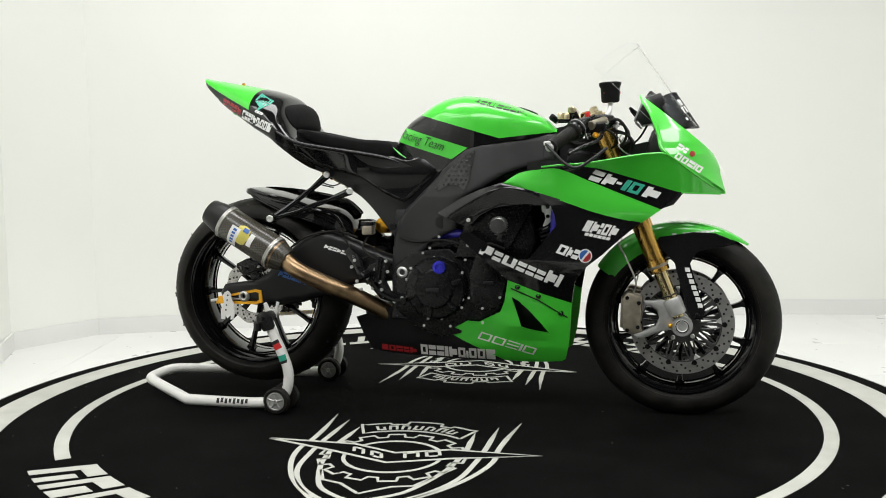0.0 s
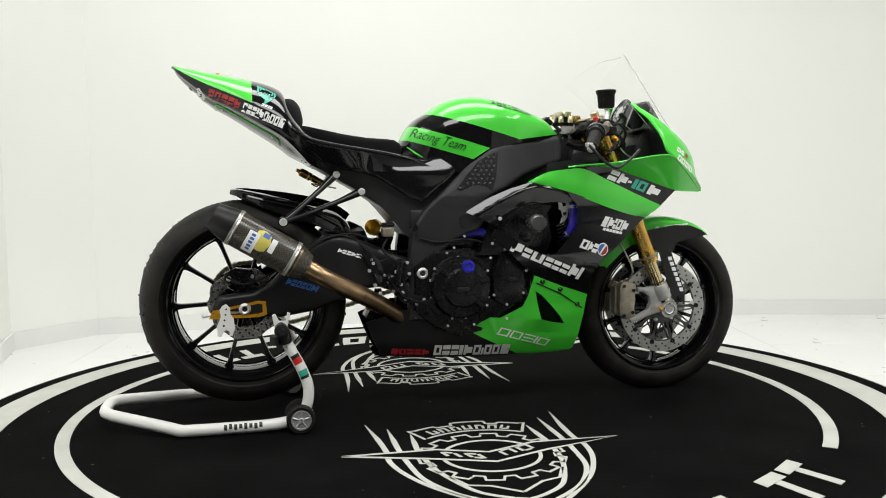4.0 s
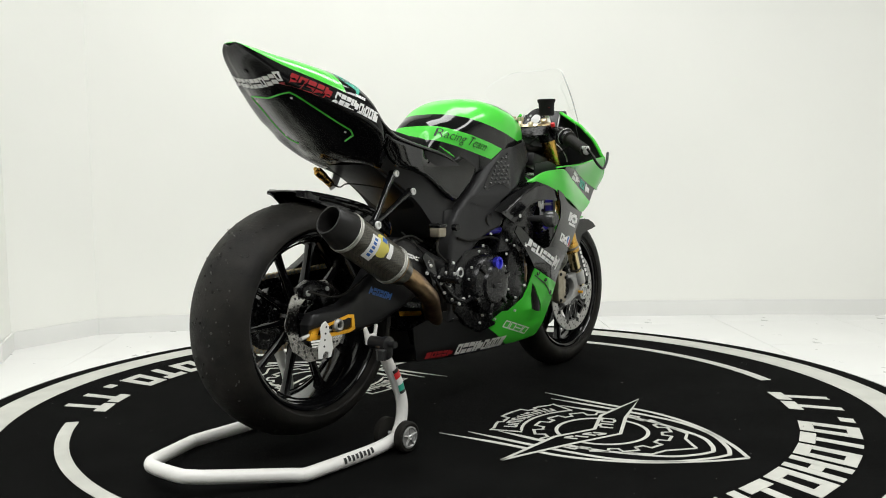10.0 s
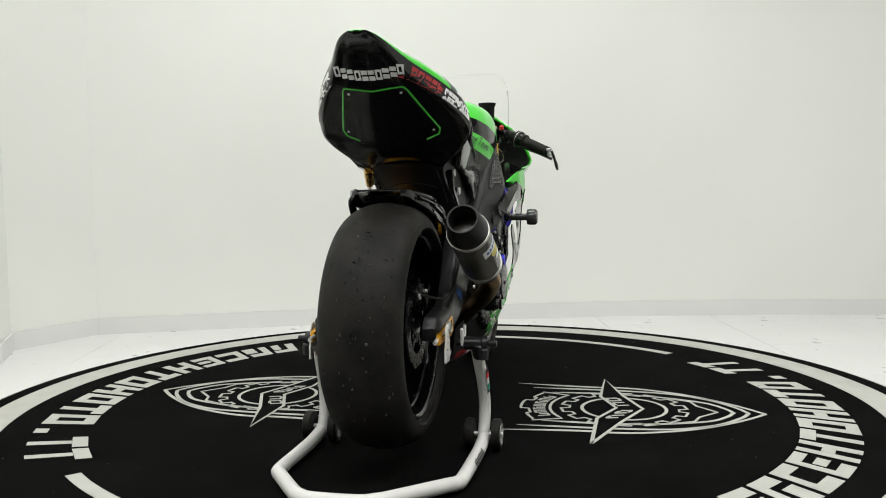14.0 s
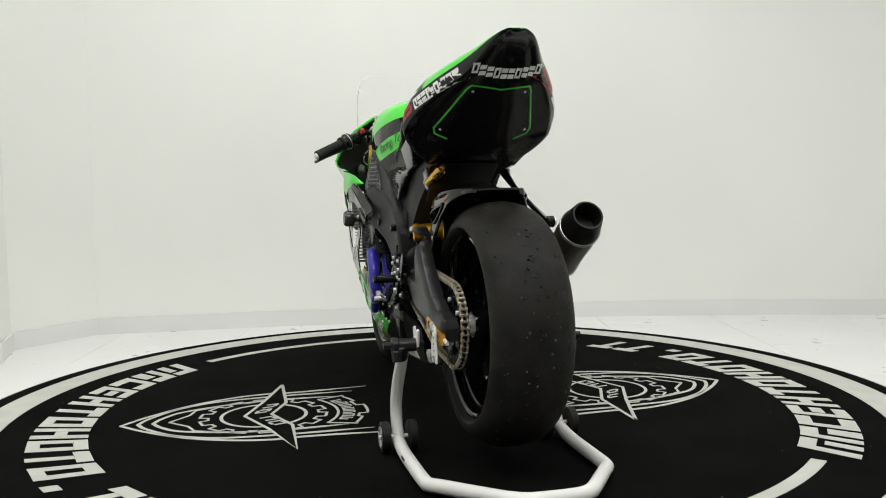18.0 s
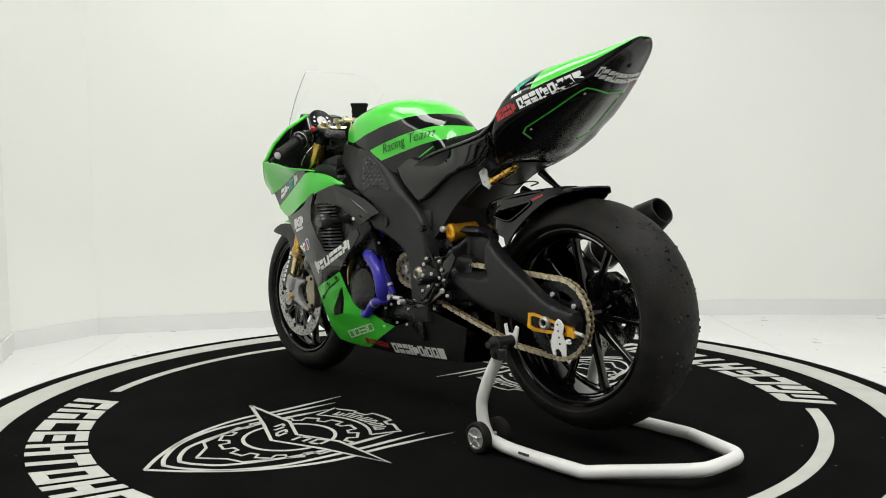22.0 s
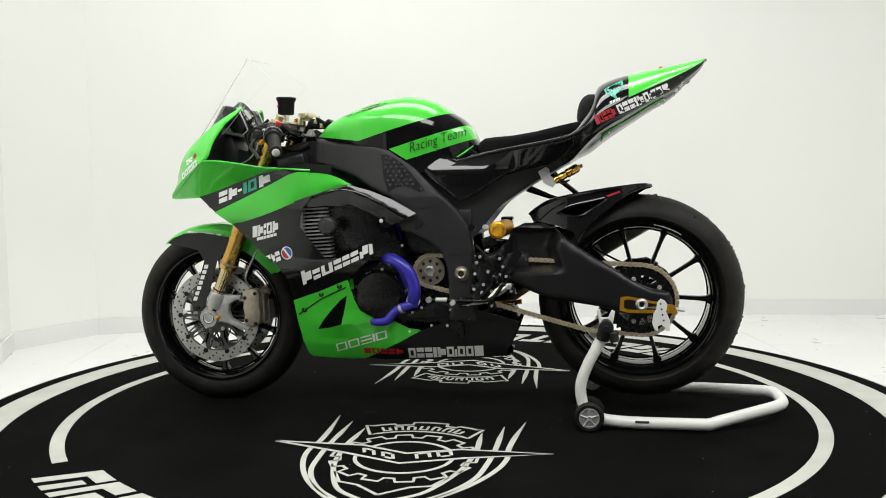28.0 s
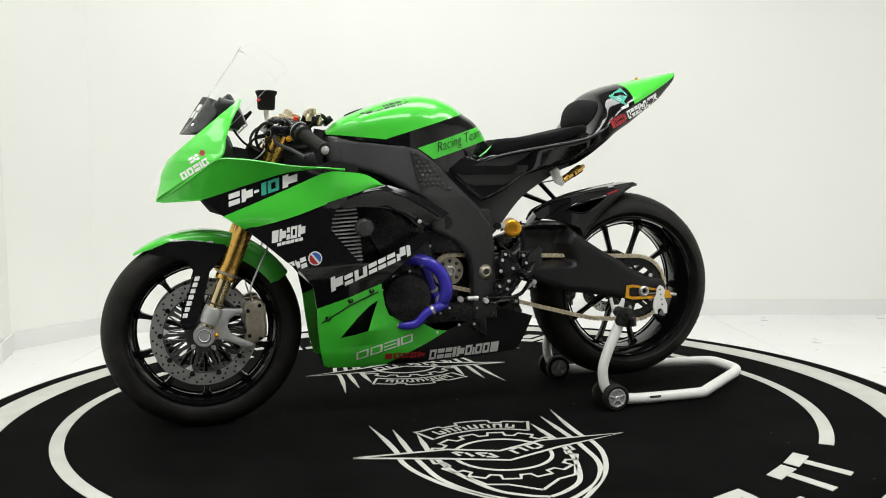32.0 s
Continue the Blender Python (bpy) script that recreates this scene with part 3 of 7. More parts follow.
for s in (-1, 1):
    d = disc(fc, s * 0.066, 0.120, 0.156, 24, fw, "drilled steel front brake disc")
    car = part("disc_carrier", lathe([(0.03, s * 0.058), (0.058, s * 0.061), (0.058, s * 0.066), (0.03, s * 0.067)], fc, 40), M_CARRIER, fw, "dark grey spidered disc carrier")
    part("carrier_ring", lathe([(0.116, s * 0.0625), (0.129, s * 0.0625), (0.129, s * 0.0675), (0.116, s * 0.0675)], fc, 60, closed=True), M_CARRIER, car)
    for i in range(10):
        a = 2 * math.pi * i / 10
        arm_ = [(0.05, -0.13), (0.08, -0.045), (0.102, -0.05), (0.122, -0.11), (0.122, 0.11), (0.102, 0.05), (0.08, 0.045), (0.05, 0.13)]
        part("carrier_arm", prism([(FX + r * math.cos(a + e), FZ + r * math.sin(a + e)) for r, e in arm_], s * 0.0625, s * 0.067, 0.001, 1), M_CARRIER, car)
        a2 = a + math.pi / 10
        for e in (-0.22, 0.22):
            part("carrier_strut", rod((FX + 0.055 * math.cos(a2), s * 0.0645, FZ + 0.055 * math.sin(a2)), (FX + 0.118 * math.cos(a2 + e), s * 0.0645, FZ + 0.118 * math.sin(a2 + e)), 0.0028, 6), M_CARRIER, car)
        part("disc_button", turned([(0.003, 0), (0.003, 0.0005), (0.006, 0.001), (0.008, 0.0005), (0.008, -0.011)], (FX + 0.126 * math.cos(a), s * 0.0705, FZ + 0.126 * math.sin(a)), (FX + 0.126 * math.cos(a), s, FZ + 0.126 * math.sin(a)), 12), M_CAST, car)
    for i in range(5):
        a = 2 * math.pi * i / 5 + 0.4
        part("carrier_bolt", bolt((FX + 0.05 * math.cos(a), s * 0.067, FZ + 0.05 * math.sin(a)), (0, s, 0), 0.007), M_BOLT, fw)
    for i in range(5):
        a = 2 * math.pi * i / 5 + 0.1
        b = prism([(FX + r * math.cos(a + e), FZ + r * math.sin(a + e)) for r, e in ((0.10, 0), (0.118, -0.1), (0.118, 0.1))], s * 0.066, s * 0.0705, 0.001, 1)
        part("disc_clip", b, M_ALU, fw)
    # axle end, nut with a dark bore
    part("axle_nut", lathe([(0.013, s * 0.098), (0.013, s * 0.1195), (0.016, s * 0.122), (0.021, s * 0.121), (0.0225, s * 0.118), (0.0225, s * 0.1)], fc, 40), M_ALU, bike, "machined hollow axle end")
    part("axle_groove", lathe([(0.0165, s * 0.1215), (0.0185, s * 0.1225), (0.0195, s * 0.1222), (0.0195, s * 0.120)], fc, 32, closed=True), M_CAST, bike)
    part("axle_bore", lathe([(0.0135, s * 0.1), (0.0135, s * 0.1195)], fc, 24), M_BLKST, bike)

# rear brake disc (right), sprocket (left)
disc(rc, -0.086, 0.074, 0.110, 20, rw, "wavy drilled rear brake disc", 0.025, M_DISCD)
b = lathe([(0.03, -0.080), (0.046, -0.080), (0.046, -0.085), (0.03, -0.085)], rc, 32)
for i in range(5):
    a = 2 * math.pi * i / 5 + 0.3
    add(b, prism([(RX + r * math.cos(a + e), RZ + r * math.sin(a + e)) for r, e in ((0.04, -0.25), (0.078, -0.10), (0.078, 0.10), (0.04, 0.25))], -0.0855, -0.0805, 0.001, 1))
part("disc_carrier", b, M_CAST, rw, "black five-armed disc carrier")
b = bmesh.new()
T = 42
rows = []
for i in range(T * 4):
    a = 2 * math.pi * i / (T * 4)
    r = 0.108 + (0.004 if i % 4 in (0, 1) else -0.003)
    rows.append([(RX + q * math.cos(a), y, RZ + q * math.sin(a)) for q, y in ((0.075, 0.108), (r, 0.108), (r, 0.114), (0.075, 0.114))])
b = netting(rows + rows[:1], wrap=True)
bmesh.ops.remove_doubles(b, verts=b.verts, dist=1e-5)
part("sprocket", b, M_CAST, rw, "dark rear sprocket")
b = lathe([(0.02, 0.1), (0.05, 0.1), (0.055, 0.11), (0.03, 0.112)], rc, 32)
for i in range(5):
    a = 2 * math.pi * i / 5
    add(b, prism([(RX + r * math.cos(a + e), RZ + r * math.sin(a + e)) for r, e in ((0.04, -0.5), (0.08, -0.22), (0.08, 0.22), (0.04, 0.5))], 0.109, 0.115, 0.001, 1))
part("sprocket_carrier", b, M_CAST, rw)
for i in range(5):
    a = 2 * math.pi * i / 5
    part("sprocket_bolt", bolt((RX + 0.068 * math.cos(a), 0.115, RZ + 0.068 * math.sin(a)), (0, 1, 0), 0.007, 0.006), M_BOLT, rw)

# ---- chain, front sprocket ----
CS = (0.012, 0.455)
fsp = part("front_sprocket", lathe([(0.012, 0.106), (0.03, 0.106), (0.046, 0.109), (0.046, 0.115), (0.03, 0.118), (0.012, 0.118)], (CS[0], 0, CS[1]), 36), M_BRONZE, bike, "small dark front sprocket")
for i in range(8):
    a = 2 * math.pi * i / 8
    part("sprocket_window", lathe([(0.0058, 0.116), (0.0058, 0.1192)], (CS[0] + 0.031 * math.cos(a), 0, CS[1] + 0.031 * math.sin(a)), 10), M_BLKST, fsp)
part("sprocket_nut", turned([(0.018, 0), (0.018, 0.012), (0.013, 0.014), (0.013, 0.004)], (CS[0], 0.117, CS[1]), (CS[0], 1, CS[1]), 6), M_STEEL, fsp)
path = []
for k in range(0, 13):
    a = radians(88 - 175 * k / 12)
    path.append((CS[0] + 0.05 * math.cos(a), CS[1] + 0.05 * math.sin(a)))
path = path + [(-0.12, 0.372), (-0.30, 0.322), (-0.48, 0.274)]
for k in range(0, 13):
    a = radians(-95 - 172 * k / 12)
    path.append((RX + 0.108 * math.cos(a), RZ + 0.108 * math.sin(a)))
path.append((CS[0] + 0.05 * math.cos(radians(88)), CS[1] + 0.05 * math.sin(radians(88))))
P = [Vector((x, 0, z)) for x, z in path]
L = [0.0]
for a, c in zip(P, P[1:]):
    L.append(L[-1] + (c - a).length)
count = 2 * round(L[-1] / 0.0159 / 2)


def along(s):
    s = s % L[-1]
    for i in range(len(P) - 1):
        if s <= L[i + 1]:
            return P[i].lerp(P[i + 1], (s - L[i]) / max(1e-9, L[i + 1] - L[i]))
    return P[-1]


b, b2 = bmesh.new(), bmesh.new()
for i in range(count):
    p, q = along(L[-1] * i / count), along(L[-1] * (i + 1) / count)
    d = (q - p).normalized()
    ang = math.atan2(d.z, d.x)
    m = Matrix.Translation((p + q) / 2) @ Matrix.Rotation(-ang, 4, "Y")
    y = 0.0085 if i % 2 else 0.0062
    out = [(-0.0118, 0), (-0.010, 0.0062), (-0.0045, 0.0066), (0, 0.0045), (0.0045, 0.0066), (0.010, 0.0062), (0.0118, 0), (0.010, -0.0062), (0.0045, -0.0066), (0, -0.0045), (-0.0045, -0.0066), (-0.010, -0.0062)]
    for s in (-1, 1):
        add(b, prism(out, s * y + 0.112 - 0.001, s * y + 0.112 + 0.001, 0), m)
    add(b2, lathe([(0.0048, 0.112 - 0.0105), (0.0048, 0.112 + 0.0105)], (-0.0079, 0, 0), 8), m)
ch = part("chain", b, M_CHAIN, bike, "gold roller chain")
part("roller_strip", b2, M_STEEL, ch)


# ---- fork, brakes, front mudguard ----
def fk(z):
    return 0.743 - 0.405 * (z - 0.355)


for s in (-1, 1):
    y = s * 0.104
    up = part("fork_leg", turned([(0.018, 0), (0.0275, 0.002), (0.0275, 0.30), (0.026, 0.33), (0.0265, 0.44), (0.02, 0.445)], (fk(0.485), y, 0.485), (fk(0.95), y, 0.95), 32), M_GOLD, bike, "gold anodised fork tube")
    part("dust_seal", turned([(0.022, 0), (0.030, 0.002), (0.031, 0.012), (0.028, 0.018), (0.031, 0.022), (0.0285, 0.04), (0.02, 0.042)], (fk(0.455), y, 0.455), (fk(0.95), y, 0.95), 28), M_GOLD, up)
    part("seal_band", turned([(0.0315, 0), (0.0318, 0.004), (0.0315, 0.008)], (fk(0.47), y, 0.47), (fk(0.95), y, 0.95), 28), M_BRONZE, up, "dark band")
    part("stanchion", rod((fk(0.32), y, 0.32), (fk(0.5), y, 0.5), 0.0205, 28), M_STAN, up, "pale gold coated inner tube")
    part("stroke_ring", turned([(0.022, 0), (0.0245, 0.001), (0.0245, 0.004), (0.022, 0.005)], (fk(0.383), y, 0.383), (fk(0.95), y, 0.95), 20), M_BLKST, up)
    lug = prism([(0.712, 0.372), (0.742, 0.372), (0.762, 0.345), (0.785, 0.322), (0.797, 0.296), (0.788, 0.270), (0.768, 0.261), (0.748, 0.268), (0.735, 0.280), (0.70, 0.272), (0.665, 0.256), (0.632, 0.250), (0.625, 0.262), (0.655, 0.274), (0.690, 0.292), (0.700, 0.315), (0.694, 0.338), (0.672, 0.352), (0.655, 0.354), (0.655, 0.368), (0.68, 0.368)], y - 0.012, y + 0.012, 0.006, 2)
    add(lug, lathe([(0.016, y - 0.016), (0.030, y - 0.016), (0.032, y - 0.012), (0.032, y + 0.012), (0.030, y + 0.016), (0.016, y + 0.016)], fc, 28))
    part("fork_lug", lug, M_LUG, up, "cast grey axle lug with caliper arms")
    part("lug_sleeve", turned([(0.02, 0), (0.028, 0.004), (0.029, 0.05), (0.026, 0.055), (0.022, 0.055)], (fk(0.325), y, 0.325), (fk(0.95), y, 0.95), 28), M_LUG, up)
    part("damping_screw", turned([(0.006, 0), (0.006, 0.016), (0.003, 0.018)], (0.735, y + s * 0.013, 0.295), (0.72, y + s * 0.1, 0.295), 10), M_GOLDP, up)
    cal = prism([(0.600, 0.388), (0.612, 0.392), (0.650, 0.380), (0.652, 0.362), (0.646, 0.35), (0.650, 0.33), (0.645, 0.30), (0.650, 0.272), (0.640, 0.262), (0.612, 0.262), (0.592, 0.275), (0.588, 0.31), (0.592, 0.34), (0.590, 0.372)], s * 0.078, s * 0.112, 0.007, 2)
    c = part("brake_caliper", cal, M_BRONZE, bike, "bronze grey radial brake caliper")
    part("caliper_bridge", prism([(0.585, 0.37), (0.60, 0.38), (0.60, 0.27), (0.582, 0.28)], s * 0.04, s * 0.085, 0.004), M_BRONZE, c)
    part("inner_half", prism([(0.600, 0.385), (0.648, 0.378), (0.645, 0.27), (0.595, 0.27)], s * 0.036, s * 0.056, 0.006), M_BRONZE, c)
    for q in ((0.605, 0.375), (0.605, 0.275), (0.64, 0.36), (0.637, 0.285)):
        part("caliper_bolt", bolt((q[0], s * 0.112, q[1]), (0, s, 0), 0.006, 0.004), M_CAST, c)
    part("brake_hose", tube(spline([(0.625, s * 0.10, 0.39), (0.63, s * 0.125, 0.43), (0.60, s * 0.12, 0.50), (0.575, s * 0.10, 0.55), (0.56, s * 0.09, 0.66)]), 0.0028, 8), M_STEEL, bike, "braided brake hose")

# mudguard: saddle over the tyre
st = [(-18, 0.04), (-5, 0.054), (20, 0.064), (45, 0.068), (70, 0.068), (95, 0.068), (118, 0.066), (140, 0.064), (153, 0.06)]
angs = [51 + 5 * k for k in range(20)]
rows = []
for a in angs:
    f = (a - 51) / (146 - 51)
    tip = min(1, f / 0.22)
    w = 0.018 + 0.056 * tip ** 0.7 if f < 0.9 else 0.074 - 0.016 * (f - 0.9) / 0.1
    R = 0.313 - 0.002 * f
    dr = 0.004 + 0.030 * min(1, f * 3.5) + 0.028 * max(0.0, min(1.0, (f - 0.45) / 0.2))
    row = []
    for k in range(-6, 7):
        u = k / 6
        y = w * (math.sin(u * math.pi / 2))
        r = R - dr * (abs(u) ** 3.2)
        row.append((FX + r * math.cos(radians(a)), y, FZ + r * math.sin(radians(a))))
    rows.append(row)
b = netting(rows)
mg = part("front_mudguard", skin(b, Vector((0, 0, -0.003))), M_GREEN, bike, "green front mudguard with a pointed tip")
for s in (-1, 1):
    low = [(0.690, 0.548), (0.70, 0.56), (0.80, 0.575), (0.86, 0.572), (0.90, 0.556), (0.922, 0.540), (0.89, 0.532), (0.85, 0.526), (0.81, 0.515), (0.79, 0.48), (0.808, 0.42), (0.834, 0.345), (0.828, 0.312), (0.795, 0.312), (0.765, 0.40), (0.745, 0.48), (0.71, 0.52)]
    stay = part("mudguard_stay", sheet(low, lambda x, z: 0.088 + 0.02 * max(0, (0.5 - z) / 0.2), s, 0.004, 0.03), M_CARB, bike, "black mudguard stay with white bars")
    part("stay_bolt", bolt((0.812, s * 0.108, 0.325), (0, s, 0), 0.007), M_CAST, stay)
    bars = bmesh.new()
    for i in range(7):
        z = 0.468 - i * 0.0178
        x = 0.774 + i * 0.0062
        q = flat([(x, z), (x + 0.014, z), (x + 0.017, z - 0.013), (x + 0.003, z - 0.013)], 0.02)
        for v in q.verts:
            v.co.y = s * (0.088 + 0.02 * max(0, (0.5 - v.co.z) / 0.2) + 0.0012)
        add(bars, q)
    part("white_bars", bars, M_WHITE, stay)

# ---- frame, swingarm ----
spar_x = lerp_table([(-0.14, 0.150), (-0.05, 0.160), (0.017, 0.178), (0.06, 0.193), (0.10, 0.207), (0.14, 0.216), (0.18, 0.215), (0.25, 0.196), (0.32, 0.166), (0.40, 0.135)])
spar_y = lambda x, z: sum(spar_x(x + d) for d in (-0.02, -0.01, 0, 0.01, 0.02)) / 5 - 0.24 * max(0, z - 0.69)
SPAR = [(-0.136, 0.30), (-0.134, 0.42), (-0.130, 0.514), (-0.122, 0.575), (-0.108, 0.612), (-0.08, 0.652), (-0.040, 0.69), (0.02, 0.748), (0.058, 0.79), (0.088, 0.818), (0.115, 0.838), (0.165, 0.852), (0.23, 0.862),
        (0.33, 0.874), (0.385, 0.880), (0.392, 0.84), (0.385, 0.80), (0.33, 0.785), (0.27, 0.767), (0.232, 0.752), (0.18, 0.72), (0.12, 0.69), (0.085, 0.668), (0.082, 0.64), (0.098, 0.612), (0.085, 0.588), (0.045, 0.572), (0.0, 0.545), (-0.035, 0.51), (-0.047, 0.475), (-0.053, 0.42), (-0.056, 0.30)]
SPAR_O = {}
for s in (-1, 1):
    sp_ = part("frame_spar", domed(SPAR, spar_y, s, 0.04, 0.008, 0.009, 0.013), M_FRAME, bike, "matt black aluminium frame spar")
    SPAR_O[s] = sp_
    tr = tree_of(sp_)
    pad = part("grip_pad", project(flat([(0.150, 0.830), (0.12, 0.817), (0.088, 0.800), (0.05, 0.757), (0.017, 0.712), (0.03, 0.707), (0.069, 0.728), (0.10, 0.722), (0.121, 0.707), (0.136, 0.746)], 0.015), tr, s, 0.0022), M_PAD, bike, "rubber knee grip pad with small studs")
    pt = tree_of(pad)
    b = bmesh.new()
    for i in range(8):
        for j in range(9):
            x, z = 0.026 + i * 0.0165 + (j % 2) * 0.008, 0.715 + j * 0.0135
            h = pt.ray_cast(Vector((x, s, z)), Vector((0, -s, 0)))
            h2 = pt.ray_cast(Vector((x + 0.006, s, z)), Vector((0, -s, 0)))
            h3 = pt.ray_cast(Vector((x - 0.006, s, z)), Vector((0, -s, 0)))
            if h[0] is not None and h2[0] is not None and h3[0] is not None:
                add(b, turned([(0.0048, -0.001), (0.0045, 0.0016), (0.0028, 0.003)], h[0], h[0] + Vector((0, s, 0)), 8))
    part("grip_studs", b, M_STUD, pad)
    # raised plate under the pad
    part("spar_plate", project(flat([(0.014, 0.704), (-0.01, 0.69), (-0.046, 0.673), (-0.02, 0.662), (0.025, 0.655), (0.07, 0.662), (0.10, 0.68), (0.117, 0.703), (0.10, 0.715), (0.069, 0.722), (0.03, 0.702)], 0.015), tr, s, 0.002), M_FRAME, bike)
    h = tr.ray_cast(Vector((0.042, s, 0.612)), Vector((0, -s, 0)))
    if h[0] is not None:
        part("frame_plug", turned([(0.021, -0.01), (0.021, 0.001), (0.018, 0.0015)], h[0], h[0] + Vector((0, s, 0)), 24), M_SATIN, bike)
    # swingarm pivot
    part("pivot_nut", lathe([(0.009, s * 0.13), (0.009, s * 0.166), (0.012, s * 0.168), (0.017, s * 0.166), (0.021, s * 0.160), (0.024, s * 0.156), (0.024, s * 0.13)], (-0.094, 0, 0.451), 28), M_ALU if s < 0 else M_BRONZE, bike, "machined swingarm pivot")
    part("pivot_bore", lathe([(0.0095, s * 0.14), (0.0095, s * 0.1655)], (-0.094, 0, 0.451), 16), M_BLKST, bike)
    # lower edge trim, a step across the spar foot
    part("spar_seam", project(flat([(-0.134, 0.516), (-0.052, 0.508), (-0.052, 0.513), (-0.134, 0.521)], 0.03), tr, s, 0.0016), M_FRAME, bike)
for s in (-1, 1):
    tr = tree_of(SPAR_O[s])
    part("spar_seam", project(flat([(0.362, 0.872), (0.352, 0.84), (0.350, 0.81), (0.358, 0.79), (0.361, 0.79), (0.353, 0.81), (0.355, 0.84), (0.365, 0.872)], 0.02), tr, s, 0.0016), M_STUD, bike)
part("headstock", rod((0.385, 0, 0.90), (0.42, 0, 0.74), 0.03, 24), M_FRAME, bike)
part("cross_member", block(0.08, 0.26, 0.06, pose(-0.10, 0, 0.38), 0.01), M_FRAME, bike)
part("cross_member", block(0.07, 0.26, 0.06, pose(-0.09, 0, 0.62), 0.01), M_FRAME, bike)

ARM = [(-0.10, 0.495), (-0.17, 0.508), (-0.195, 0.514), (-0.232, 0.549), (-0.250, 0.588), (-0.287, 0.606), (-0.342, 0.604), (-0.379, 0.591), (-0.426, 0.55), (-0.482, 0.512), (-0.558, 0.468), (-0.606, 0.437), (-0.66, 0.41), (-0.722, 0.398), (-0.732, 0.375), (-0.728, 0.345), (-0.69, 0.336),
       (-0.60, 0.332), (-0.521, 0.352), (-0.426, 0.366), (-0.37, 0.374), (-0.314, 0.394), (-0.26, 0.418), (-0.18, 0.422), (-0.10, 0.42)]
ARM_R = [(-0.10, 0.485), (-0.17, 0.51), (-0.25, 0.545), (-0.33, 0.575), (-0.38, 0.58), (-0.43, 0.56), (-0.50, 0.50), (-0.56, 0.44), (-0.61, 0.415), (-0.715, 0.402), (-0.732, 0.375), (-0.728, 0.345), (-0.69, 0.336),
         (-0.60, 0.336), (-0.54, 0.331), (-0.441, 0.345), (-0.33, 0.38), (-0.26, 0.408), (-0.18, 0.415), (-0.10, 0.42)]
arm_y = lambda x, z: lerp_table([(-0.75, 0.158), (-0.6, 0.16), (-0.35, 0.15), (-0.1, 0.125)])(x) + 0.006 * math.cos((z - 0.46) / 0.2 * 3)
sa = {}
for s, outl in ((1, ARM), (-1, ARM_R)):
    if s > 0:
        step01 = lambda v: max(0.0, min(1.0, v)) ** 2 * (3 - 2 * max(0.0, min(1.0, v)))
        hollow = lambda x, z: step01((x + 0.395 + 0.35 * abs(z - 0.53)) / 0.05) * step01((z - 0.452) / 0.03) * step01((0.594 - z) / 0.022) * step01((-0.215 - x) / 0.04)
        sa[s] = part("swingarm", domed(outl, lambda x, z: arm_y(x, z) + 0.006 - 0.06 * hollow(x, z), s, 0.03, 0.008, 0.014, 0.024), M_ARM, bike, "matt black aluminium swingarm with a deep hollow")
    else:
        sa[s] = part("swingarm", domed(outl, lambda x, z: arm_y(x, z) + 0.006, s, 0.03, 0.010, 0.014, 0.024), M_ARM, bike, "matt black aluminium swingarm")
    # chain adjuster: orange frame round the axle
    y0, y1 = s * 0.160, s * 0.170
    o = [(-0.745, 0.338), (-0.735, 0.362), (-0.60, 0.388), (-0.578, 0.385), (-0.575, 0.345), (-0.60, 0.338)]
    i_ = [(-0.715, 0.347), (-0.71, 0.360), (-0.60, 0.379), (-0.588, 0.376), (-0.588, 0.352), (-0.60, 0.347)]
    b = bmesh.new()
    for y in (y0, y1):
        A = [b.verts.new((x, y, z)) for x, z in o]
        B = [b.verts.new((x, y, z)) for x, z in i_]
        for k in range(6):
            b.faces.new((A[k], A[(k + 1) % 6], B[(k + 1) % 6], B[k]))
    b.verts.ensure_lookup_table()
    for base in (0, 6):
        for k in range(6):
            b.faces.new((b.verts[base + k], b.verts[base + (k + 1) % 6], b.verts[12 + base + (k + 1) % 6], b.verts[12 + base + k]))
    part("chain_adjuster", b, M_GOLDP, bike, "orange anodised chain adjuster frame")
    part("axle_nut", lathe([(0.008, s * 0.15), (0.008, s * 0.176), (0.012, s * 0.178), (0.018, s * 0.174), (0.019, s * 0.15)], (-0.640, 0, 0.364), 24), M_STEEL, bike)
    part("axle_plate", prism([(-0.69, 0.35), (-0.69, 0.364), (-0.61, 0.378), (-0.605, 0.354)], s * 0.150, s * 0.165, 0.002), M_STEEL, bike)
    part("adjuster_screw", rod((-0.73, s * 0.162, 0.352), (-0.765, s * 0.162, 0.346), 0.005, 8), M_BOLT, bike)
    # stand hook plate
    hk = [(-0.712, 0.378), (-0.700, 0.383), (-0.690, 0.372), (-0.688, 0.352), (-0.680, 0.340), (-0.676, 0.310), (-0.684, 0.288), (-0.694, 0.286), (-0.692, 0.300), (-0.703, 0.305), (-0.712, 0.298), (-0.716, 0.286), (-0.728, 0.288), (-0.728, 0.318), (-0.716, 0.345), (-0.720, 0.365)]
    hk = [(x + 0.006, z) for x, z in hk]
    part("hook_plate", prism(hk, s * 0.176, s * 0.181, 0.001, 1), M_WPAINT, bike, "pale alloy plate")
    for k in range(4):
        part("plate_hole", lathe([(0.003, s * 0.1755), (0.003, s * 0.1815)], (-0.694 - 0.003 * k, 0, 0.368 - 0.0165 * k), 8), M_BLKST, bike)
part("swingarm_bridge", block(0.12, 0.25, 0.08, pose(-0.245, 0, 0.475), 0.02), M_SATIN, bike)

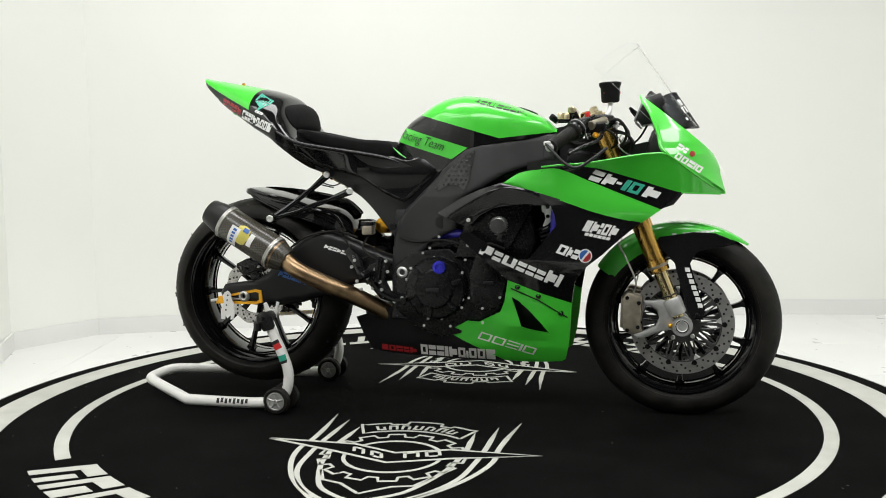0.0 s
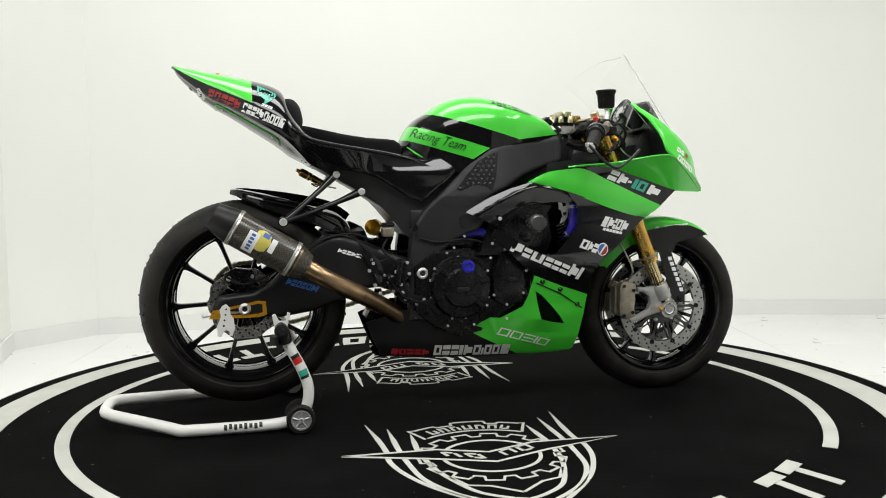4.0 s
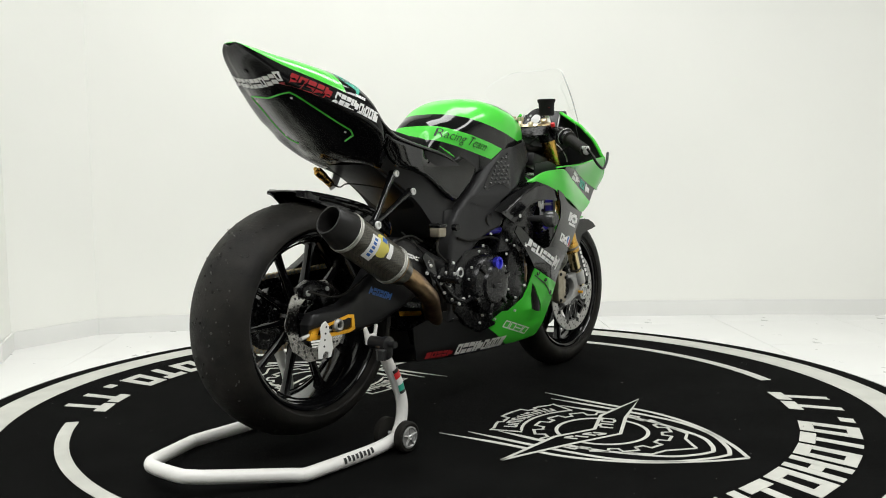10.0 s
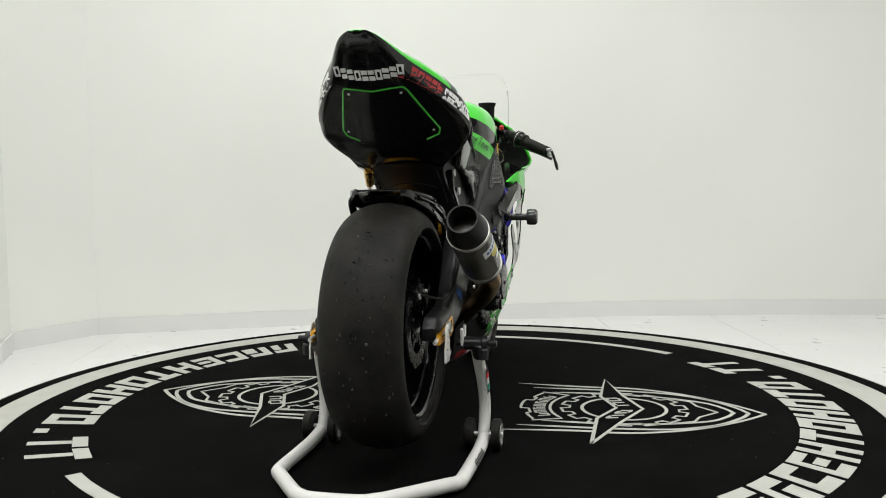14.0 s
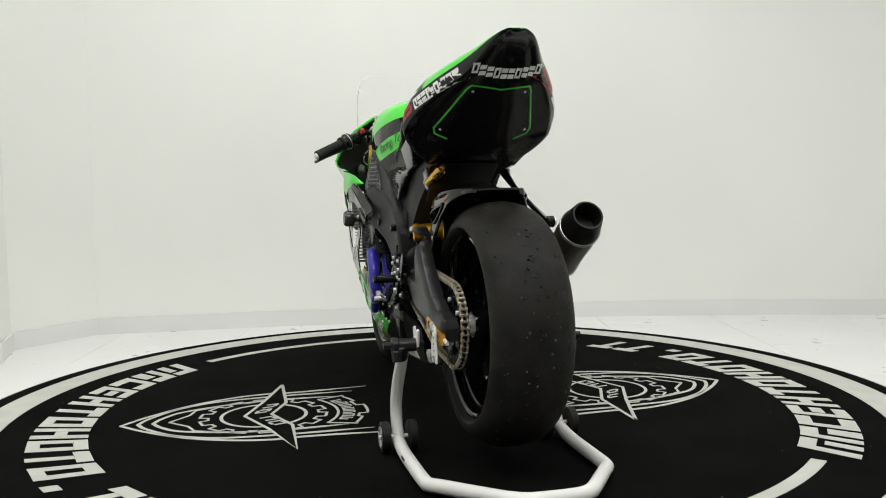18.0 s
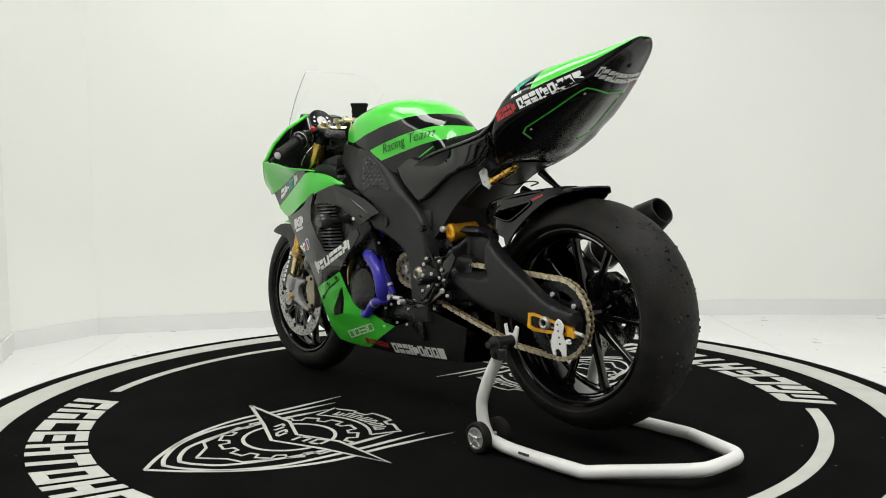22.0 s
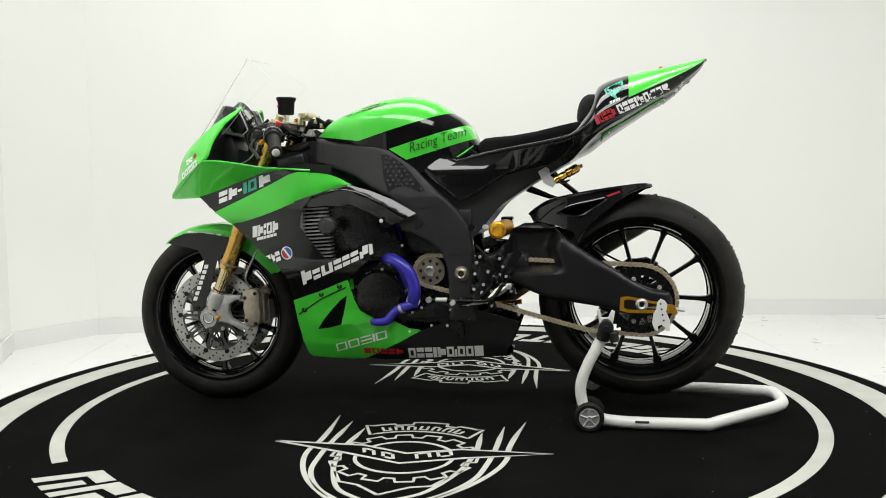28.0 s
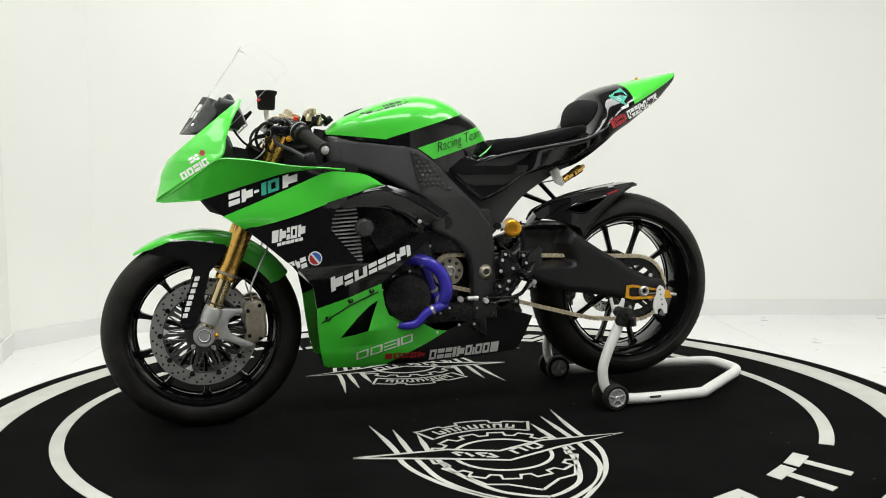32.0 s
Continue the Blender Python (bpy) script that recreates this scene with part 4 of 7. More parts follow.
# rear caliper over the axle and its arm
b = prism([(-0.60, 0.44), (-0.615, 0.475), (-0.665, 0.482), (-0.70, 0.465), (-0.70, 0.44), (-0.66, 0.425)], -0.105, -0.065, 0.008)
cal = part("rear_caliper", b, M_CAST, bike, "small black rear brake caliper")
part("caliper_bolt", bolt((-0.685, -0.105, 0.45), (0, -1, 0), 0.008), M_BOLT, cal)
part("caliper_bolt", bolt((-0.615, -0.105, 0.455), (0, -1, 0), 0.006), M_BOLT, cal)
part("caliper_arm", prism([(-0.62, 0.37), (-0.655, 0.45), (-0.63, 0.455), (-0.585, 0.40), (-0.60, 0.37)], -0.115, -0.105, 0.003), M_CAST, cal)
part("brake_hose", tube(spline([(-0.69, -0.11, 0.455), (-0.63, -0.165, 0.44), (-0.52, -0.17, 0.49), (-0.42, -0.165, 0.56), (-0.32, -0.15, 0.58), (-0.25, -0.14, 0.56)]), 0.0035, 8), M_RUBBER, bike, "black rear brake hose")
# mudguard hugger over the rear tyre
HS = [(-0.672, 0.722, 0.058, 0.006), (-0.652, 0.7225, 0.078, 0.012), (-0.60, 0.713, 0.090, 0.020), (-0.52, 0.698, 0.097, 0.026), (-0.44, 0.681, 0.101, 0.03), (-0.38, 0.667, 0.090, 0.030), (-0.338, 0.650, 0.060, 0.022), (-0.306, 0.620, 0.042, 0.016), (-0.293, 0.585, 0.036, 0.012)]
rows = []
for x, z, w, dr in [tuple(p) for p in (lambda A: [(p[0].x, p[0].y, p[1].x, p[1].y) for p in A])(list(zip(spline([(h[0], h[1], 0) for h in HS], 4), spline([(h[2], h[3], 0) for h in HS], 4))))]:
    row = []
    for k in range(-7, 8):
        u = k / 7
        y = w * math.sin(max(-1, min(1, u * 1.25)) * math.pi / 2)
        zz = z - 0.006 * u * u - (0.012 * max(0.0, -u) + 0.010) * max(0.0, min(1.0, (x + 0.58) / 0.15)) - dr * (1 if u < 0 else 0.25) * max(0, (abs(u) - 0.72) / 0.28) ** 1.2
        row.append((x - 0.25 * (z - zz), y, zz))
    rows.append(row)
hg = part("rear_hugger", skin(netting(rows), Vector((0, 0, -0.0035))), M_CARB, bike, "glossy carbon rear hugger")
hug_y = lambda x, z: 0.108 - 0.062 * max(0.0, min(1.0, (x + 0.42) / 0.125)) ** 1.6 + 0.10 * max(0, 0.70 - z) - 0.052 * max(0.0, (-0.57 - x) / 0.10) ** 1.5
HPL = [(-0.296, 0.632), (-0.330, 0.657), (-0.372, 0.678), (-0.468, 0.699), (-0.553, 0.712), (-0.655, 0.724), (-0.668, 0.718), (-0.603, 0.694), (-0.550, 0.658), (-0.505, 0.622), (-0.472, 0.585), (-0.448, 0.548), (-0.436, 0.577), (-0.392, 0.595), (-0.345, 0.605), (-0.308, 0.610)]
HWIN = [(-0.385, 0.636), (-0.425, 0.657), (-0.496, 0.673), (-0.535, 0.679), (-0.492, 0.646), (-0.449, 0.625)]
hpl = part("side_plate", holed(HPL, HWIN, hug_y, 1, 0.004, 0.02), M_CARB, hg, "glossy carbon side plate with a pointed opening")
part("plate_edge", tube(spline([(x, hug_y(x, z) + 0.002, z) for x, z in HPL[6:12]], 4), 0.0034, 8), M_CARB, hpl)
part("plate_edge", tube(spline([(x, hug_y(x, z) + 0.001, z - 0.003) for x, z in HPL[0:6]], 4), [0.003] + [0.0055] * 19 + [0.003], 8), M_GLOSS, hpl, "rolled glossy top edge")
part("window_edge", tube(spline([(x, hug_y(x, z) + 0.0015, z) for x, z in HWIN + HWIN[:1]], 4), 0.0038, 8), M_GLOSS, hpl, "rolled glossy edge of the opening")
part("plate_seam", tube([(x, hug_y(x, z) + 0.001, z) for x, z in ((-0.33, 0.612), (-0.372, 0.648), (-0.41, 0.668))], 0.002, 6), M_CARB, hpl)
RSK = [(-0.302, 0.55), (-0.325, 0.60), (-0.348, 0.630), (-0.40, 0.650), (-0.477, 0.679), (-0.568, 0.700), (-0.652, 0.719), (-0.666, 0.714), (-0.63, 0.690), (-0.559, 0.660), (-0.506, 0.638), (-0.42, 0.612), (-0.36, 0.585), (-0.32, 0.56)]
rsk = part("side_plate", sheet(RSK, hug_y, -1, 0.004, 0.02), M_CARB, hg)
part("plate_edge", tube(spline([(x, -hug_y(x, z) - 0.001, z) for x, z in RSK[7:]], 4), 0.0045, 8), M_GLOSS, rsk)
part("plate_edge", tube(spline([(x, -hug_y(x, z) - 0.001, z - 0.002) for x, z in RSK[1:7]], 4), 0.0055, 8), M_GLOSS, rsk)
part("plate_rib", tube(spline([(x, -hug_y(x, z) - 0.002, z) for x, z in ((-0.62, 0.700), (-0.55, 0.681), (-0.47, 0.661), (-0.40, 0.634), (-0.345, 0.604))], 4), 0.006, 8), M_GLOSS, rsk, "raised glossy rib")
part("red_mark", sheet([(-0.535, 0.688), (-0.575, 0.702), (-0.578, 0.697), (-0.54, 0.683)], hug_y, 1, 0.001, 0.03, 0.0014), M_RED, hg)

# ---- tank ----
TT = lerp_table([(-0.140, 0.842), (-0.128, 0.875), (-0.113, 0.903), (-0.088, 0.933), (-0.05, 0.955), (-0.005, 0.986), (0.041, 1.003), (0.097, 1.009), (0.171, 0.999), (0.245, 0.975), (0.300, 0.953), (0.345, 0.933), (0.372, 0.906), (0.386, 0.892)])
TW = lerp_table([(-0.14, 0.075), (-0.11, 0.105), (-0.06, 0.135), (0.0, 0.158), (0.06, 0.172), (0.14, 0.178), (0.22, 0.172), (0.30, 0.14), (0.36, 0.10), (0.386, 0.06)])
TB = lerp_table([(-0.14, 0.80), (-0.05, 0.765), (0.03, 0.765), (0.09, 0.80), (0.14, 0.835), (0.22, 0.855), (0.30, 0.865), (0.386, 0.875)])
rows = []
xs = [-0.14 + 0.526 * i / 60 for i in range(61)]
for x in xs:
    # smooth the tables a little
    sm = lambda f: sum(f(x + d) for d in (-0.012, -0.006, 0, 0.006, 0.012)) / 5
    zt, w, zb = sm(TT), sm(TW), sm(TB)
    row = []
    for k in range(-22, 23):
        a = k / 22 * math.pi / 2
        u = abs(math.sin(a)) ** 0.75 * (1 if a >= 0 else -1)
        c = abs(math.cos(a)) ** 0.44
        zz = zb + (zt - zb) * c
        # knee hollow low on the flank at the back
        kn = max(0, 1 - abs(x + 0.02) / 0.12) * max(0, (0.87 - zz) / 0.1)
        row.append((x, u * w * (1 - 0.14 * min(1, kn)), zz))
    rows.append(row)
b = netting(rows)
l1 = lambda x: 0.950 - 0.3077 * (x + 0.05) if x < 0.223 else 0.866 + 0.118 * (x - 0.223)
l2 = lambda x: 0.909 - 0.3196 * (x + 0.094)
l3 = lambda x: 0.863 - 0.317 * (x + 0.111)
for co, sl in (((-0.05, 0.950), -0.3077), ((0.223, 0.866), 0.118), ((-0.094, 0.909), -0.3196), ((-0.111, 0.863), -0.317)):
    no = Vector((-sl, 0, 1)).normalized()
    bmesh.ops.bisect_plane(b, geom=b.verts[:] + b.edges[:] + b.faces[:], plane_co=(co[0], 0, co[1]), plane_no=no, dist=1e-6)
# front end of the stripe
dv = Vector((0.125 - 0.072, 0, 0.839 - 0.805))
bmesh.ops.bisect_plane(b, geom=b.verts[:] + b.edges[:] + b.faces[:], plane_co=(0.072, 0, 0.805), plane_no=Vector((dv.z, 0, -dv.x)).normalized(), dist=1e-6)
b.verts.index_update()
front = lambda p: (p.x - 0.072) * dv.z - (p.z - 0.805) * dv.x > 0
t_green = pick(b, lambda p: p.z > l1(p.x))
t_stripe = pick(b, lambda p: l3(p.x) < p.z < l2(p.x) and p.z <= l1(p.x) and not front(p))
t_black = pick(b, lambda p: p.z <= l1(p.x) and not (l3(p.x) < p.z < l2(p.x) and not front(p)))
b.free()
tank = part("fuel_tank", t_black, M_GLOSS, bike, "green fuel tank with black bands and a script")
tg = part("tank_top", t_green, M_GREEN, tank, "bright green tank top")
ts = part("tank_stripe", t_stripe, M_GREEN, tank, "green stripe with handwritten words")
TANK = tree_of(tank, tg, ts)


def script(text, size, x0, z0, x1, z1, side, material, parent, name, shear=0.4, tree=None):
    """Words along the line from (x0, z0) to (x1, z1), read from that side, laid on the surface."""
    cu = bpy.data.curves.new("words", "FONT")
    cu.body, cu.size, cu.shear, cu.resolution_u = text, size, shear, 3
    cu.offset = -0.0005
    ob = bpy.data.objects.new("words", cu)
    me = bpy.data.meshes.new_from_object(ob)
    bpy.data.objects.remove(ob)
    b = bmesh.new()
    b.from_mesh(me)
    bmesh.ops.triangulate(b, faces=b.faces)
    w = max(v.co.x for v in b.verts)
    d = Vector((x1 - x0, z1 - z0))
    n = Vector((-d.y, d.x)).normalized() * (1 if side < 0 else -1)
    for v in b.verts:
        u, h = v.co.x / w, v.co.y
        v.co = Vector((x0 + d.x * u + n.x * h, 0, z0 + d.y * u + n.y * h))
    return part(name, project(b, tree or TANK, side, 0.0026), material, parent)


# right side reads rearwards to forwards, left side the other way round
script("Racing Team", 0.043, -0.118, 0.880, 0.045, 0.830, -1, M_BLKST, ts, "script")
script("Racing Team", 0.043, 0.062, 0.826, -0.108, 0.879, 1, M_BLKST, ts, "script")


def bars(slots, p0, p1, height, side, material, parent, tree, name="sticker_bars", lean=0.25, gap=0.14, label=""):
    """Plain slanted bars in a row from p0 to p1 (x, z), height upward across the row."""
    p0, p1 = Vector(p0), Vector(p1)
    d = p1 - p0
    up = Vector((-d.y, d.x)).normalized()
    if up.y < 0:
        up = -up
    w = 1.0 / sum(abs(k[1]) for k in slots)
    x = 0.0
    for g, wd in slots:
        b = bmesh.new()
        if g is not None:
            for u0, u1, v0, v1 in g:
                def at(u, v):
                    q = p0 + d * (x + wd * w * (gap / 2 + (1 - gap) * u)) + up * height * v + d.normalized() * lean * height * v
                    return (q.x, q.y)
                add(b, flat([at(u0, v0), at(u1, v0), at(u1, v1), at(u0, v1)], 0.025))
        x += wd * w
        project(b, tree, side, 0.0011)
        part("sticker_bar", b, material, parent, label)


FULL = [(0, 1, 0, 1)]
HOLE = [(0, 0.3, 0, 1), (0.7, 1, 0, 1), (0.3, 0.7, 0, 0.24), (0.3, 0.7, 0.76, 1)]
SLIT = [(0, 1, 0, 0.42), (0, 1, 0.58, 1)]
POST = [(0, 0.38, 0, 1), (0.38, 1, 0.2, 0.8)]
THIN = [(0, 0.15, 0, 1), (0.85, 1, 0, 1), (0.15, 0.85, 0, 0.15), (0.15, 0.85, 0.85, 1)]
TSLIT = [(0, 1, 0, 0.15), (0, 1, 0.42, 0.57), (0, 1, 0.85, 1)]
LOWB = [(0, 1, 0, 0.72)]
LSL = [(0, 1, 0, 0.28), (0, 1, 0.42, 0.72)]
LHO = [(0, 0.32, 0, 0.72), (0.68, 1, 0, 0.72), (0.32, 0.68, 0, 0.18)]
NAME8 = [(POST, 1.25), (LSL, 0.9), (LHO, 1.35), (LSL, 0.9), (LSL, 0.85), (LSL, 0.9), (POST, 1.0), (FULL, 0.42)]
bars(NAME8, (0.128, 0.980), (0.300, 0.936), 0.02, -1, M_BLKST, tg, TANK, "sticker_bars", 0.15)
bars(NAME8, (0.300, 0.936), (0.128, 0.980), 0.02, 1, M_BLKST, tg, TANK, "sticker_bars", 0.15)
part("filler_cap", turned([(0.034, -0.012), (0.034, 0.002), (0.030, 0.005), (0.012, 0.006)], (0.287, 0, 0.956), (0.34, 0, 1.1), 28), M_CAST, tank, "black filler cap")
part("tank_mount", block(0.03, 0.05, 0.02, pose(0.372, 0, 0.93, 0, 40, 0), 0.004), M_CAST, tank)

# ---- seat and tail ----
seat = prism([(-0.472, 0.885), (-0.470, 0.903), (-0.455, 0.908), (-0.43, 0.903), (-0.398, 0.896), (-0.326, 0.881), (-0.253, 0.870), (-0.19, 0.866), (-0.162, 0.863), (-0.144, 0.851), (-0.137, 0.832), (-0.150, 0.808), (-0.232, 0.822), (-0.321, 0.845), (-0.41, 0.868)], -0.118, 0.118, 0.014, 4)
for v in seat.verts:
    v.co.z += 0.006
    k = 0.72 + 0.28 * min(1, max(0, (-0.13 - v.co.x) / 0.18))
    v.co.y *= k
part("seat_pad", seat, M_FOAM, bike, "thin black foam seat pad")
# bum stop: a crescent cushion that wraps the front of the hump
rows = []
for k in range(-12, 13):
    u = k / 12
    yy = 0.128 * math.sin(u * math.pi / 2)
    back = -0.034 * u * u
    thin = max(0.06, math.cos(u * math.pi / 2) ** 0.45)
    ring = []
    for a in range(0, 360, 20):
        c, d = math.cos(radians(a)), math.sin(radians(a))
        lean = -0.012 * d
        ring.append((-0.476 + back + lean + 0.030 * thin * math.copysign(abs(c) ** 0.8, c), yy, 0.956 - 0.010 * abs(u) + 0.047 * (0.25 + 0.75 * thin) * math.copysign(abs(d) ** 0.8, d)))
    rows.append(ring)
b = netting(rows, wrap=True)
b.verts.ensure_lookup_table()
b.faces.new(b.verts[:18])
b.faces.new(b.verts[-18:])
part("back_pad", b, M_FOAM, bike, "black foam bum stop cushion")

# stations: x, top, crease half width, crease z, low half width, low z
TAIL = [(-0.836, 1.098, 0.010, 1.0965, 0.008, 1.094), (-0.830, 1.100, 0.026, 1.097, 0.022, 1.090), (-0.815, 1.097, 0.052, 1.083, 0.044, 1.064), (-0.768, 1.088, 0.080, 1.056, 0.070, 1.020), (-0.725, 1.079, 0.104, 1.034, 0.092, 0.978), (-0.673, 1.071, 0.138, 1.010, 0.118, 0.950), (-0.621, 1.060, 0.168, 0.986, 0.138, 0.916),
        (-0.568, 1.049, 0.192, 0.960, 0.150, 0.882), (-0.525, 1.033, 0.203, 0.936, 0.152, 0.853), (-0.503, 1.014, 0.207, 0.918, 0.148, 0.835), (-0.487, 0.965, 0.206, 0.905, 0.144, 0.822), (-0.44, 0.884, 0.198, 0.875, 0.126, 0.792),
        (-0.385, 0.866, 0.188, 0.862, 0.108, 0.775), (-0.33, 0.853, 0.180, 0.852, 0.100, 0.746), (-0.28, 0.842, 0.172, 0.844, 0.102, 0.714), (-0.22, 0.832, 0.166, 0.834, 0.108, 0.670), (-0.157, 0.822, 0.158, 0.822, 0.116, 0.592), (-0.11, 0.80, 0.150, 0.808, 0.120, 0.545), (-0.07, 0.785, 0.146, 0.788, 0.124, 0.56), (-0.02, 0.775, 0.142, 0.772, 0.122, 0.62), (0.06, 0.76, 0.135, 0.76, 0.118, 0.68)]
SP = [spline([(t[0], t[1], t[2]) for t in TAIL], 5), spline([(t[3], t[4], t[5]) for t in TAIL], 5)]
for run in SP:                             # even the lines out
    for _ in range(6):
        run[6:-1] = [(run[i - 1] + 2 * run[i] + run[i + 1]) / 4 for i in range(6, len(run) - 1)]
SEAM = lerp_table([(-0.42, 0.96), (-0.318, 0.85), (-0.22, 0.62), (-0.142, 0.47), (0.06, 0.4)])
rows = []
for p, q in zip(*SP):
    x, zt, yc_, zc, yl, zl = p.x, p.y, max(0.004, p.z), q.x, max(0.003, q.y), q.z
    half = []
    for k in range(0, 9):                  # top to crease
        f = k / 8
        half.append((yc_ * math.sin(f * math.pi / 2) ** 0.9, zc + (zt - zc) * math.cos(f * math.pi / 2) ** 1.3))
    # behind the seat: an upright band under the crease, then a rounded keel; ahead of it: a seat flank with a seam
    drop = min(0.046, 0.60 * (zc - zl))
    keel = zl - 0.002
    hull = spline([(yc_, zc, 0), (yc_ * 0.99, zc - drop, 0), (0.69 * yc_, keel + 0.62 * (zc - drop - keel), 0), (0.48 * yc_, keel + 0.20 * (zc - drop - keel), 0), (0, keel, 0)], 12)
    hull = [hull[i] for i in (4, 8, 12, 15, 18, 21, 24, 30, 36, 42, 48)]
    fs = SEAM(x)
    steps = [fs / 3, fs * 2 / 3, fs] + [fs + (1 - fs) * q_ / 4 for q_ in (1, 2, 3, 4)]
    flank = [(yc_ + (yl - yc_) * f - 0.012 * math.sin(f * math.pi) * (yc_ / 0.2), zc + (zl - zc) * f) for f in steps] + [(yl * (1 - f / 4), zl + 0.003 * f) for f in (1, 2, 3, 4)]
    mix = max(0.0, min(1.0, (x + 0.50) / 0.10))
    mix = mix * mix * (3 - 2 * mix)
    for h_, f_ in zip(hull, flank):
        half.append((h_.x + (f_[0] - h_.x) * mix, h_.y + (f_[1] - h_.y) * mix))
    ring = [(x, -y, z) for y, z in half] + [(x, y, z) for y, z in reversed(half[:-1])][:-1]
    rows.append(ring)
NR = len(rows[0])
K = 8
WRAP = lambda j: min(j, NR - j)
grid = bmesh.new()
V = [[grid.verts.new(p) for p in r] for r in rows]


def tail_part(name, test, material, label):
    b = bmesh.new()
    vm = {}
    for i in range(len(rows) - 1):
        for j in range(NR):
            ks = (WRAP(j), WRAP((j + 1) % NR))
            kk = min(ks) if max(ks) - min(ks) <= 1 else 0
            xm = (rows[i][j][0] + rows[i + 1][j][0]) / 2
            if test(xm, kk, i):
                qs = [(i, j), (i, (j + 1) % NR), (i + 1, (j + 1) % NR), (i + 1, j)]
                for q in qs:
                    if q not in vm:
                        vm[q] = b.verts.new(rows[q[0]][q[1]])
                b.faces.new([vm[q] for q in qs])
    return part(name, b, material, bike if name == "tail_unit" else tail, label, 62)


grid.free()
tail = None
tail = tail_part("tail_unit", lambda x, k, i: k >= K and x < -0.40, M_TAIL, "glossy black racing seat unit with green top")
tail_top = tail_part("tail_top", lambda x, k, i: k < K and x < -0.602, M_GREEN, "green top of the tail")
tail_deck = tail_part("tail_deck", lambda x, k, i: k < K and x >= -0.602, M_GLOSS, "black deck of the seat unit")
sub = tail_part("subframe_cover", lambda x, k, i: k >= K and x >= -0.40, M_FRAME, "matt black subframe cover")
for s in (-1, 1):
    lip = [Vector((r[K][0], s * abs(r[K][1]), r[K][2] - 0.006)) for r in rows if -0.50 < r[K][0] < -0.10]
    part("seat_lip", tube(lip, [0.0015 + 0.0045 * min(1, min(i, len(lip) - 1 - i) / 6) for i in range(len(lip))], 10), M_GLOSS, tail, "rolled gloss lip beside the seat pad")
TAILT = tree_of(tail, tail_top, tail_deck, sub)
for s in (-1, 1):
    w5 = [(FULL, 1.0), (HOLE, 1.0), (SLIT, 1.0), (SLIT, 0.9), (POST, 1.0)]
    w6 = [(HOLE, 1.0), (SLIT, 1.0), (SLIT, 1.0), (FULL, 0.5), (POST, 1.1), (HOLE, 1.0), (LOWB[:], 0.3), (HOLE, 1.0), (HOLE, 1.0), (FULL, 1.2)]
    if s < 0:
        bars(w5, (-0.735, 0.999), (-0.640, 0.956), 0.028, s, M_RED, tail, TAILT, lean=0.0, label="red sticker bars")
        bars(w6, (-0.634, 0.953), (-0.515, 0.899), 0.028, s, M_WHITE, tail, TAILT, lean=0.0, label="white sticker bars")
    else:
        bars(w6, (-0.572, 0.926), (-0.725, 0.9945), 0.028, s, M_WHITE, tail, TAILT, lean=0.0, label="white sticker bars")
        bars(w5, (-0.508, 0.896), (-0.567, 0.923), 0.028, s, M_RED, tail, TAILT, lean=0.0, label="red sticker bars")
    # teal round club badge on the cowl
    bb = bmesh.new()
    for k in range(7):
        u = -0.585 + 0.008 * k
        add(bb, flat([(u, 1.008 - 0.002 * k - 0.01 * abs(math.sin(k * 1.9))), (u + 0.006, 1.008 - 0.002 * k), (u + 0.010, 1.030 - 0.0045 * k), (u + 0.003, 1.034 - 0.004 * k)], 0.02))
    add(bb, flat([(-0.585, 1.006), (-0.535, 0.993), (-0.545, 0.984), (-0.57, 0.966), (-0.562, 0.985)], 0.02))
    part("teal_badge", project(bb, TAILT, s, 0.0012), M_TEAL, tail, "teal club badge")
    bars([(SLIT, 1), (FULL, 1), (SLIT, 1), (FULL, 0.6)], *(((-0.575, 0.968), (-0.545, 0.956)) if s < 0 else ((-0.545, 0.956), (-0.575, 0.968))), 0.008, s, M_WHITE, tail, TAILT)
# rear face: pale wordmark bars, a screw and the green outlined panel


def back_project(bm, tree, out=0.0012):
    for v in bm.verts:
        hit = tree.ray_cast(Vector((-1.5, v.co.y, v.co.z)), Vector((1, 0, 0)))
        if hit[0] is not None:
            v.co = hit[0] + hit[1] * out * (1 if hit[1].x < 0 else -1)
        else:
            v.co.x = -0.7
    return bm


def back_flat(poly, step=0.012):
    b = flat(poly, step)
    for v in b.verts:
        v.co = Vector((0, v.co.x, v.co.z))
    return b


for k in range(10):
    b = bmesh.new()
    y0 = 0.086 - 0.0178 * k
    z0 = 0.991 + 0.013 * ((k - 4.5) / 4.5) ** 2
    for u0, u1, v0, v1 in (SLIT if k % 3 else HOLE):
        add(b, back_flat([(y0 - 0.0155 * u0, z0 + 0.022 * v0), (y0 - 0.0155 * u1, z0 + 0.022 * v0), (y0 - 0.0155 * u1 - 0.001, z0 + 0.022 * v1), (y0 - 0.0155 * u0 - 0.001, z0 + 0.022 * v1)]))
    part("sticker_bar", back_project(b, TAILT), M_WHITE, tail, "white sticker bar")
pts = [(0.094, 0.854), (0.128, 0.868), (0.134, 0.882), (0.084, 0.970), (0.076, 0.977), (0.0, 0.967), (-0.076, 0.977), (-0.084, 0.970), (-0.134, 0.882), (-0.128, 0.868), (-0.094, 0.854)]
line = []
for (y0, z0), (y1, z1) in zip(pts, pts[1:]):
    for k in range(6):
        line.append((y0 + (y1 - y0) * k / 6, z0 + (z1 - z0) * k / 6))
line.append(pts[-1])
P3 = []
